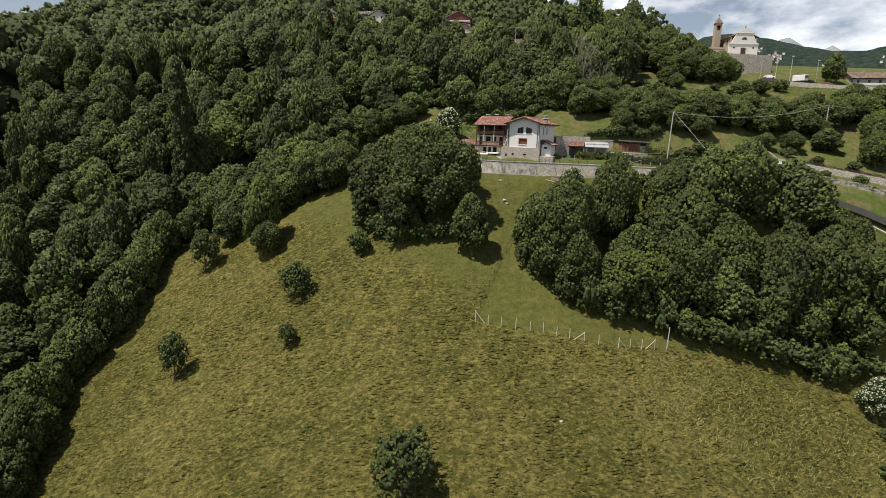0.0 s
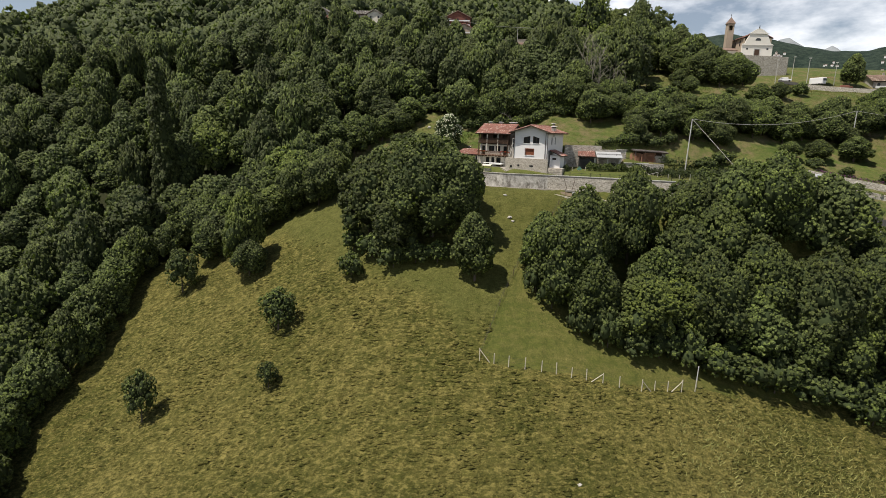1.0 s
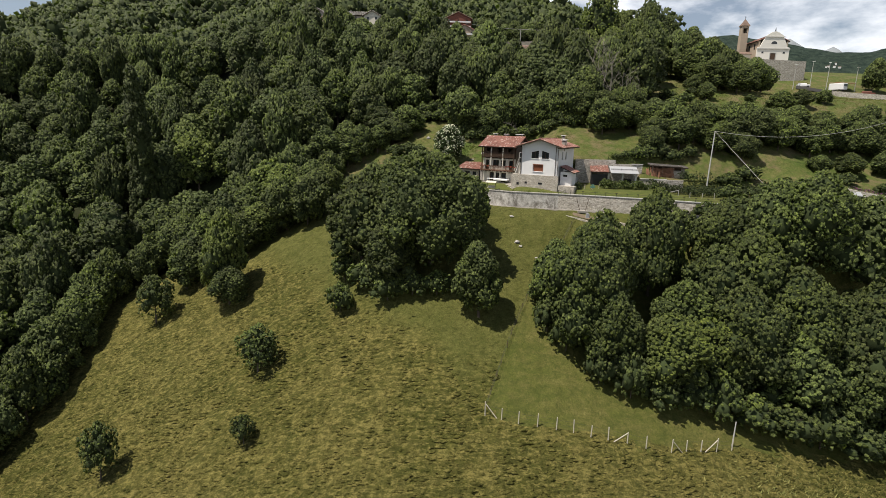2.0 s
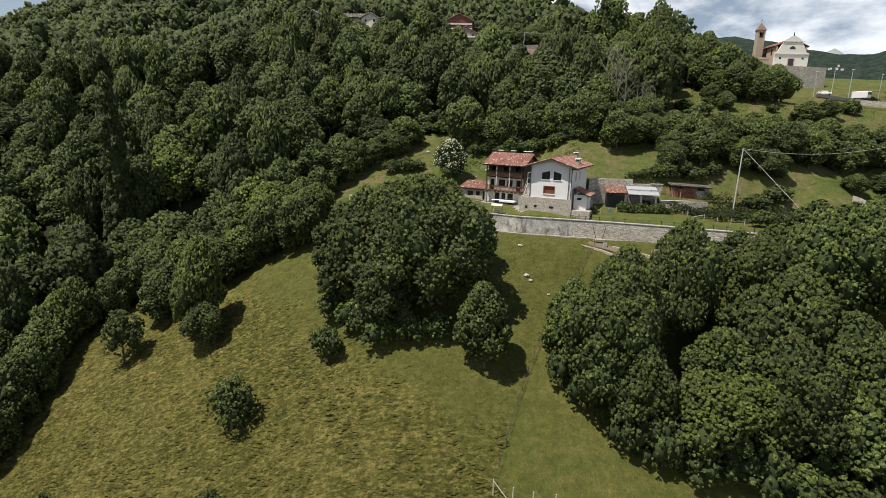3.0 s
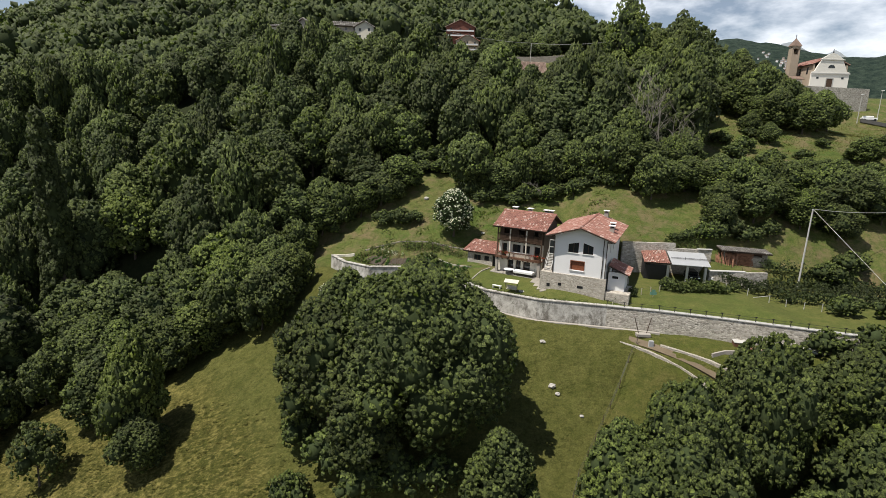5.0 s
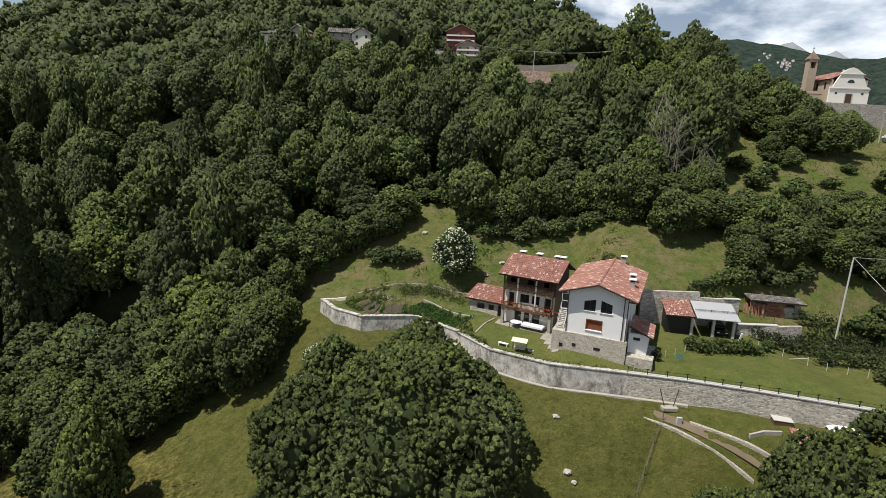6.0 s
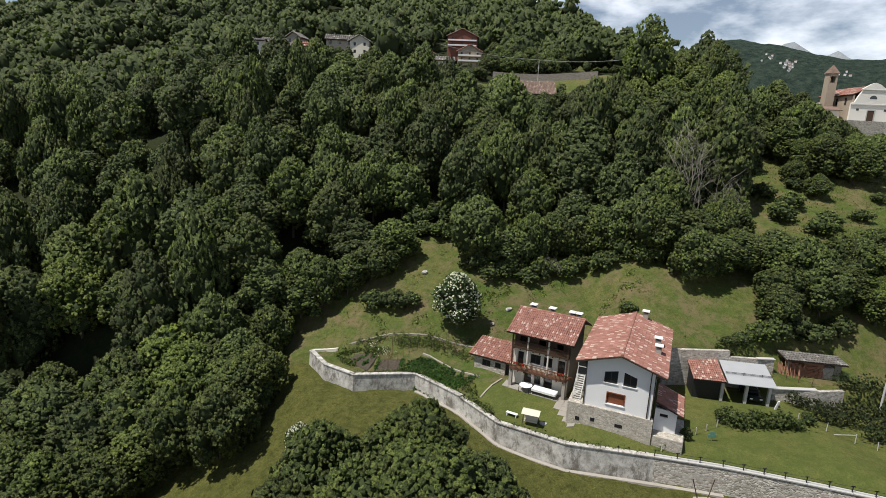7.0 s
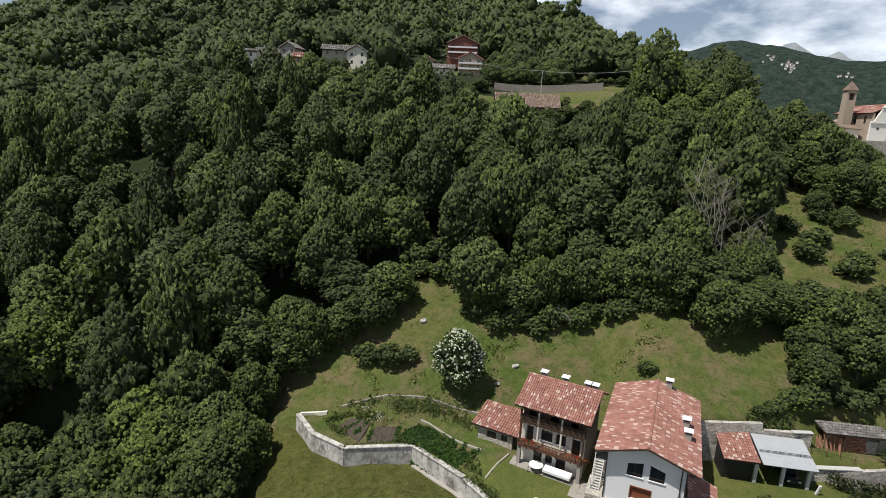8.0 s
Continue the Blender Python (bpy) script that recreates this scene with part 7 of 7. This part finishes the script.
bare_tree("fallen_tree", 18.5, 158.0, 7, 91, 62, "pale dead tree leaning out of the wood")

# ---- the pasture road, farm and village ----
stone_wall("road_wall_upper", [(77.0, 136.6), (84.0, 131.6), (91.0, 127.6), (104.0, 121.0)], 1.3, 0.6, STONE_PALE, "long pale stone wall of the upper road terrace")
stone_wall("road_wall_lower", [(84.0, 125.4), (92.0, 121.6), (103.0, 116.6)], 1.1, 0.6, STONE_PALE, "pale stone wall with plants below the road")
planting("purple_hedge", [[(82.0, 133.4), (90.0, 128.6), (103.0, 122.0)]], 900, 0.5, 0.6, 0.3, FLOWER_PURPLE, "purple flowering plants along the wall head", "flowers", 71, "", 1.2)
planting("wall_shrubs", [[(84.0, 125.0), (92.0, 121.2), (102.0, 116.4)]], 300, 0.4, 1.0, 0.3, LEAF, "small shrubs hanging on the stone wall", "plants", 72, "stuff", 0.6)


def strip(name, pts, width, lift, material, label, thick=0.3):
    s = Shape()
    line = along(pts, 2.0)
    for (x0, y0), (x1, y1) in zip(line, line[1:]):
        d = Vector((x1 - x0, y1 - y0, 0)).normalized()
        n = Vector((-d.y, d.x, 0)) * width / 2
        z0, z1 = land(x0, y0) + lift, land(x1, y1) + lift
        a, b = Vector((x0, y0, z0)), Vector((x1, y1, z1))
        v = [a - n, b - n, b + n, a + n]
        s.add([p - Vector((0, 0, thick)) for p in v] + v, [(3, 2, 1, 0), (4, 5, 6, 7), (0, 1, 5, 4), (1, 2, 6, 5), (2, 3, 7, 6), (3, 0, 4, 7)])
    return solid(name, s, material, label, "road", kind="structure")


strip("road", [(82.0, 118.6), (88.0, 116.6), (96.0, 113.6), (108.0, 109.5)], 4.6, 0.35, ROAD, "narrow grey asphalt road below the walls", 1.4)
GR = thing("guard_rail", pose(0, 0, 0), "low white guard rail beside the road", "guard rail")
gp = along([(82.0, 115.4), (90.0, 112.8), (104.0, 107.6)], 2.5)
for x, y in gp:
    part("post", Shape().box(x - 0.08, y - 0.08, land(x, y) - 0.3, x + 0.08, y + 0.08, land(x, y) + 1.0), POLE_GREY, GR)
for (x0, y0), (x1, y1) in zip(gp, gp[1:]):
    part("rail", Shape().rod((x0, y0, land(x0, y0) + 0.8), (x1, y1, land(x1, y1) + 0.8), 0.1, n=6), WHITE_PAINT, GR)
RH = thing("road_hut", pose(78.4, 129.0, land(78.4, 129.0), 0, 0, -30), "small hut with a flat grey roof by the road", "hut")
part("wall", Shape().box(-2.0, -1.5, -1, 2.0, 1.5, 1.9), PLASTER_DARK, RH)
part("roof", Shape().sheet([(-2.5, -2.0, 1.9), (2.5, -2.0, 1.9), (2.5, 1.9, 2.3), (-2.5, 1.9, 2.3)], 0.15), METAL_SHEET, RH)


def house(name, m, w, d, storeys, rise, wall_mat, roof_mat, label, along_x=True, windows=2, balcony_rows=(), chim=1, tile=0.5):
    """A gabled house whose front faces -y."""
    h = thing(name, m, label, "house")
    eave = storeys * 2.75
    holes = []
    for f in range(storeys):
        for k in range(windows):
            c = w * (k + 0.5) / windows
            holes.append((c - 0.5, c + 0.5, f * 2.75 + 0.95, f * 2.75 + 2.2, f * 2.75 + 2.2))
    head = level(eave) if along_x else Gable(0, w, eave, eave + rise)
    part("front_wall", wall_run(Shape(), 0, w, 0, 0.4, -5.0, head, holes), wall_mat, h)
    part("back_wall", wall_run(Shape(), 0, w, d - 0.4, d, -5.0, head, []), wall_mat, h)
    if along_x:
        for x0 in (0, w - 0.4):
            sd = Shape()
            for a, b, za, zb in ((0.4, d / 2, eave, eave + rise), (d / 2, d - 0.4, eave + rise, eave)):
                sd.add([(x0, a, -5), (x0 + 0.4, a, -5), (x0 + 0.4, b, -5), (x0, b, -5), (x0, a, za), (x0 + 0.4, a, za), (x0 + 0.4, b, zb), (x0, b, zb)], [(3, 2, 1, 0), (4, 5, 6, 7), (0, 1, 5, 4), (1, 2, 6, 5), (2, 3, 7, 6), (3, 0, 4, 7)])
            part("side_wall", sd, wall_mat, h)
    else:
        part("side_wall", Shape().box(0, 0.4, -5, 0.4, d - 0.4, eave), wall_mat, h)
        part("side_wall", Shape().box(w - 0.4, 0.4, -5, w, d - 0.4, eave), wall_mat, h)
    for x0, x1, z0, z1, _ in holes:
        win = part("window", Shape().box(x0, 0.25, z0, x1, 0.3, z1), WOOD, h)
        part("pane", Shape().box(x0 + 0.08, 0.22, z0 + 0.08, (x0 + x1) / 2 - 0.03, 0.25, z1 - 0.08), GLASS, win)
        part("pane", Shape().box((x0 + x1) / 2 + 0.03, 0.22, z0 + 0.08, x1 - 0.08, 0.25, z1 - 0.08), GLASS, win)
    o = 0.7
    if along_x:
        k = rise / (d / 2)
        slopes = [([(-o, -o, eave - o * k), (w + o, -o, eave - o * k), (w + o, d / 2, eave + rise), (-o, d / 2, eave + rise)], (-o, -o, eave - o * k), (w + 2 * o, 0, 0), (0, d / 2 + o, rise + o * k)),
                  ([(-o, d + o, eave - o * k), (w + o, d + o, eave - o * k), (w + o, d / 2, eave + rise), (-o, d / 2, eave + rise)], (-o, d + o, eave - o * k), (w + 2 * o, 0, 0), (0, -d / 2 - o, rise + o * k))]
    else:
        k = rise / (w / 2)
        slopes = [([(-o, -o, eave - o * k), (w / 2, -o, eave + rise), (w / 2, d + o, eave + rise), (-o, d + o, eave - o * k)], (-o, -o, eave - o * k), (0, d + 2 * o, 0), (w / 2 + o, 0, rise + o * k)),
                  ([(w + o, -o, eave - o * k), (w / 2, -o, eave + rise), (w / 2, d + o, eave + rise), (w + o, d + o, eave - o * k)], (w + o, -o, eave - o * k), (0, d + 2 * o, 0), (-w / 2 - o, 0, rise + o * k))]
    for i, (corners, p, a, u) in enumerate(slopes):
        r = part("roof_slope", Shape().sheet([(x, y, z + 0.12) for x, y, z in corners], 0.14), BEAM, h)
        part("tiles", roof_tiles((p[0], p[1], p[2] + 0.12), a, u, roof_mat, tile, tile * 1.7, 60 + i), roof_mat, r)
    for f in balcony_rows:
        b = part("balcony", Shape().box(0.3, -1.2, f * 2.75 - 0.1, w - 0.3, 0, f * 2.75 + 0.06), wall_mat, h, "balcony across the front")
        part("rail", Shape().box(0.3, -1.2, f * 2.75 + 0.15, w - 0.3, -1.14, f * 2.75 + 0.95), WHITE_PAINT, b)
    for c in range(chim):
        x, y = w * (0.25 + 0.45 * c), d / 2 + (1.0 if along_x else 0)
        part("chimney", Shape().box(x - 0.3, y - 0.3, eave, x + 0.3, y + 0.3, eave + rise + 1.1, chamfer=0.03), PLASTER_GREY, h)
    return h


def at(x, y, turn=0.0, lift=0.0):
    return pose(x, y, land(x, y) + lift, 0, 0, turn)


# the red house and its neighbours high on the hill
house("red_house", at(-3.6, 404.0, -4, 7.0), 17, 11, 3, 4.0, PLASTER_RED, TILES_DARK, "tall red-brown hill house with white balconies", False, 3, (1, 2), 1, 0.8)
house("ochre_house", at(2.4, 388.0, -4, 1.0), 13, 10, 3, 3.4, PLASTER_TAN, TILES, "ochre house with an orange tiled gable roof", False, 3, (1, 2), 0, 0.8)
house("grey_cottage", at(-10.4, 382.0, 4, -1.6), 11, 9, 2, 2.2, PLASTER_CREAM, SLATES, "pale cottage with a grey roof below the red house", True, 3, (), 1, 0.8)
house("small_barn", at(-18.0, 396.0, 0, 4.0), 7, 7, 1, 2.4, PLASTER_GREY, TILES, "small barn with a red roof beside the houses", False, 1, (), 0, 0.8)
house("stone_farm", at(-76.0, 299.0, 6, 0.4), 9, 7, 2, 1.8, STONE_OLD, SLATES, "stone farmhouse with a slate roof on the hill", True, 3, (), 1, 0.8)
house("stone_cottage", at(-66.0, 297.0, -15, 0.2), 6, 6, 2, 1.8, PLASTER_GREY, SLATES, "small grey cottage with a slate gable roof", False, 2, (), 1, 0.8)
house("ruined_cottage", at(-77.5, 291.5, 0, -0.6), 4, 5, 3, 0.8, PLASTER_CREAM, SLATES, "narrow pale cottage below the farm", True, 1, (), 0, 0.8)
house("hill_farm", at(-52.0, 304.0, 3, 0.4), 11, 7, 2, 2.0, PLASTER_GREY, SLATES, "long grey farmhouse with a slate roof", True, 3, (), 1, 0.8)
house("hill_cottage", at(-42.0, 301.0, -8, 0.6), 8, 7, 2, 2.2, PLASTER_CREAM, SLATES, "cottage with a white-edged gable roof", False, 2, (), 0, 0.8)
house("orange_cottage", at(-60.0, 292.5, 3, 0.6), 6, 5, 1, 1.6, PLASTER_YELLOW, TILES, "cottage with an orange roof among shrubs", True, 2, (), 0, 0.8)
house("long_barn", at(15.0, 281.0, -2, 0.4), 22, 14, 1, 4.6, STONE_OLD, TILES_DARK, "long barn with a broad brown tiled roof", True, 5, (), 1, 0.5)
stone_wall("terrace_wall_hill", [(16.0, 309.0), (30.0, 308.0), (45.0, 306.0), (58.0, 303.0)], 2.6, 0.7, STONE_OLD, "grey stone terrace wall above the barn")
hp = pole("power_pole", 34.0, 304.0, 9.0, "power pole standing behind the barn")
cable("power_cable", hp, Vector((-6, 300, land(-6, 300) + 11)), 1.0, 0.05, POLE_GREY, "overhead cable above the barn")
cable("power_cable", hp, Vector((78, 296, land(78, 296) + 9)), 1.5, 0.05, POLE_GREY, "overhead cable along the terrace")

# round the church
stone_wall("church_wall", [(96.0, 222.5), (108.0, 224.5), (120.0, 226.0), (127.0, 227.2)], 0, 0.8, STONE_PALE, "tall grey stone terrace wall below the church", 72.0)
solid("church_square", Shape().prism([(96.0, 223.0), (108.0, 225.0), (127.0, 227.6), (127.0, 250.0), (96.0, 250.0)], 66.0, 71.8), PAVING, "paved square round the church", "paving", kind="structure")
stone_wall("church_wall_side", [(92.0, 216.0), (96.0, 222.5)], 0, 0.8, PLASTER_GREY, "pale plastered wall end beside the church", 70.0)
for x, y, h in ((117.5, 216.5, 8.0), (123.5, 217.0, 9.0), (128.5, 216.0, 9.0), (139.0, 217.0, 7.5)):
    L = thing("street_lamp", at(x, y), "tall grey street lamp by the village road", "street lamp")
    part("mast", Shape().rod((0, 0, -0.5), (0, 0, h), 0.12, 0.07, 8), POLE_GREY, L)
    part("head", Shape().box(-0.3, -0.5, h - 0.05, 0.3, 0.2, h + 0.12, chamfer=0.04), WHITE_PAINT, L)
strip("village_road", [(120.0, 219.0), (127.0, 215.0), (136.0, 211.5), (152.0, 206.0), (192.0, 196.0)], 5.5, 0.3, ROAD, "grey village road along the pasture's edge", 1.0)

stone_wall("village_wall", [(126.0, 211.0), (134.0, 208.0), (146.0, 203.5), (156.0, 199.5)], 1.6, 0.7, STONE_PALE, "pale stone wall below the village road")


def car(name, m, material, label, van=False):
    c = thing(name, m, label, "car")
    if van:
        part("body", Shape().box(-1.0, -2.6, 0.35, 1.0, 2.6, 2.5, chamfer=0.15), material, c)
        part("windscreen", Shape().box(-0.85, -2.64, 1.4, 0.85, -2.55, 2.2), GLASS, c)
    else:
        part("body", Shape().box(-0.85, -2.0, 0.3, 0.85, 2.0, 0.95, chamfer=0.12).box(-0.72, -1.0, 0.9, 0.72, 1.6, 1.45, chamfer=0.18), material, c)
        part("windscreen", Shape().box(-0.6, -1.05, 1.0, 0.6, -0.98, 1.36), GLASS, c)
    for x in (-0.85, 0.85):
        for y in (-1.3, 1.3):
            part("wheel", Shape().rod((x - 0.1, y, 0.32), (x + 0.1, y, 0.32), 0.32, n=12), METAL_DARK, c)
    return c


car("car", at(121.5, 217.5, 70, 0.3), WHITE_PAINT, "white car parked by the village road")
car("van", at(131.5, 214.6, 20, 0.3), WHITE_PAINT, "white van standing beside the village road", True)
car("car", at(139.0, 210.6, 80, 0.3), PLASTER_RED, "red car on the village road")
AW = thing("market_canopy", at(135.0, 216.0, 10), "red canopy over a roadside stall", "canopy")
for x in (-2.4, 2.4):
    for y in (-1.4, 1.4):
        part("post", Shape().rod((x, y, -0.3), (x, y, 2.5), 0.05), POLE_GREY, AW)
part("canvas", Shape().sheet([(-2.7, -1.7, 2.4), (2.7, -1.7, 2.4), (2.7, 1.7, 2.9), (-2.7, 1.7, 2.9)], 0.1), PLASTER_RED, AW)
house("village_house", at(151.0, 214.0, -10, -3.0), 22, 9, 2, 2.2, PLASTER_GREY, TILES_DARK, "long grey village house with a brown tiled roof", True, 6, (1,), 2, 0.6)
house("village_annexe", at(147.0, 204.0, -10, -3.0), 9, 6, 1, 1.6, PLASTER_DARK, TILES, "low annexe with an orange tiled roof", True, 3, (), 0, 0.6)
house("village_house", at(176.0, 206.0, -14, -3.0), 16, 9, 2, 2.4, PLASTER_CREAM, TILES_DARK, "pale village house with a brown tiled roof", True, 4, (), 1, 0.6)
for x, y, h, r, t in ((142.5, 214.0, 11.5, 4.2, 10), (152.0, 178.0, 7, 4.0, 60), (160, 176, 6, 3.6, 120), (146, 172, 6, 4, 200), (128, 168, 7, 4.4, 20), (118, 166, 8, 4.6, 160), (137, 163, 9, 5, 250), (113, 148, 9, 5.0, 40), (122, 146, 11, 5.6, 130), (100, 150, 5, 3.2, 80), (97, 143, 6, 4, 10), (109, 139, 9, 5, 300), (118, 133, 10, 6, 220)):
    (ROUND, OVAL, PALE)[int(x) % 3].plant(x, y, h, r, t)
CREST = Kind("tree", 33, 24, 8.0, 2.0, 24, 5200, 0.62, LEAF_LIGHT, "large airy pale green tree on the crest of the hill", core=0.55, depth=0.22, loose=0.9)
CREST.plant(56.5, 238.0, 29.0, 8.2, 60)
for k, (x, y, h, r) in enumerate(((50, 226, 14, 5.4), (57, 224, 14, 5.6), (64, 226, 15, 5.6), (70, 222, 14, 5.2), (47, 216, 12, 5), (54, 214, 13, 5.4), (61, 214, 13, 5.4), (67, 212, 13, 5.2), (64, 236, 17, 5.6), (49, 238, 12, 5), (58, 204, 12, 5.2), (65, 202, 12, 5))):
    (WOOD_D, PALE)[k % 2].plant(x, y, h, r, k * 83.0, "sunny light green tree below the crest")
# trees round the barn and over its terrace wall
for k, (x, y, h, r) in enumerate(((-4, 268, 7, 4.2), (3, 272, 6, 4), (9, 274, 6.5, 4), (14, 271, 5.5, 3.6), (20, 272, 5, 3.4), (26, 271, 6, 3.8), (32, 273, 4.6, 3.2), (38, 272, 5.4, 3.6), (-8, 282, 6, 4.4), (-2, 287, 5, 4), (5, 290, 5.5, 4), (-7, 297, 4, 3.6), (3, 300, 3.4, 3.4), (10, 303, 5, 3.6),
                                  (16, 314, 9, 4.6), (22, 313, 8, 4.4), (28, 314, 10, 4.8), (34, 313, 9, 4.6), (40, 313, 8, 4.4), (19, 322, 11, 5), (26, 323, 12, 5.2), (33, 322, 11, 5), (40, 321, 10, 4.8), (45, 316, 7, 4), (18, 330, 12, 5.2), (46, 330, 10, 5), (54, 334, 9, 4.8), (62, 332, 8, 4.4), (60, 312, 3, 2.6), (66, 306, 4, 3))):
    (WOOD_A, WOOD_C, WOOD_B)[k % 3].plant(x, y, h, r, k * 71.0, "leafy tree among the clearings on the hill")
CYP = Kind("cypress", 19, 10, 1.3, 0.2, 26, 900, 0.34, LEAF_DARK, "slim dark cypress beside the church", thick=0.12)
for x, y, h, r in ((103.5, 238.0, 9, 1.3), (100.5, 235.0, 8, 1.3), (106.8, 228.5, 6.0, 1.5), (97.0, 240.0, 9.5, 1.4), (84.0, 424.0, 17, 4.0), (94.0, 426.0, 13, 3.0)):
    CYP.plant(x, y, h, r, x * 11, "" if y < 300 else "dark conifer on the far crest")

for x, y, h, r, t in ((80.0, 128.5, 2.4, 2.0, 10), (86.5, 126.0, 2.0, 1.8, 80), (93.0, 123.4, 2.2, 1.9, 150), (99.0, 120.6, 2.0, 1.7, 220), (75.5, 133.5, 3.0, 2.6, 40), (83.0, 121.0, 2.6, 2.2, 100),
                      (90.0, 134.5, 2.2, 1.8, 60), (96.5, 131.0, 2.4, 2.0, 130), (84.5, 137.5, 2.6, 2.2, 200), (70.0, 124.0, 3.4, 2.8, 20), (77.5, 121.0, 3.6, 2.8, 90)):
    BUSH.plant(x, y, h, r, t, "low green bush on the road terraces")

for x, y, h, r in ((-72, 290, 3, 2), (-66, 289, 3.5, 2.4), (-55, 293, 4, 2.6), (-50, 297, 3.5, 2.4), (-45, 295, 4, 2.6), (-83, 292, 4, 2.6), (-31, 299, 6, 3.4), (-86, 300, 6, 3.4), (-62, 287, 3, 2), (-2, 374, 2.4, 2.4), (17, 380, 6, 3.6), (22, 388, 8, 4), (-28, 390, 7, 4), (6, 376, 2.0, 2.2)):
    BUSH.plant(x, y, h, r, x * 13, "green shrub among the hill houses")
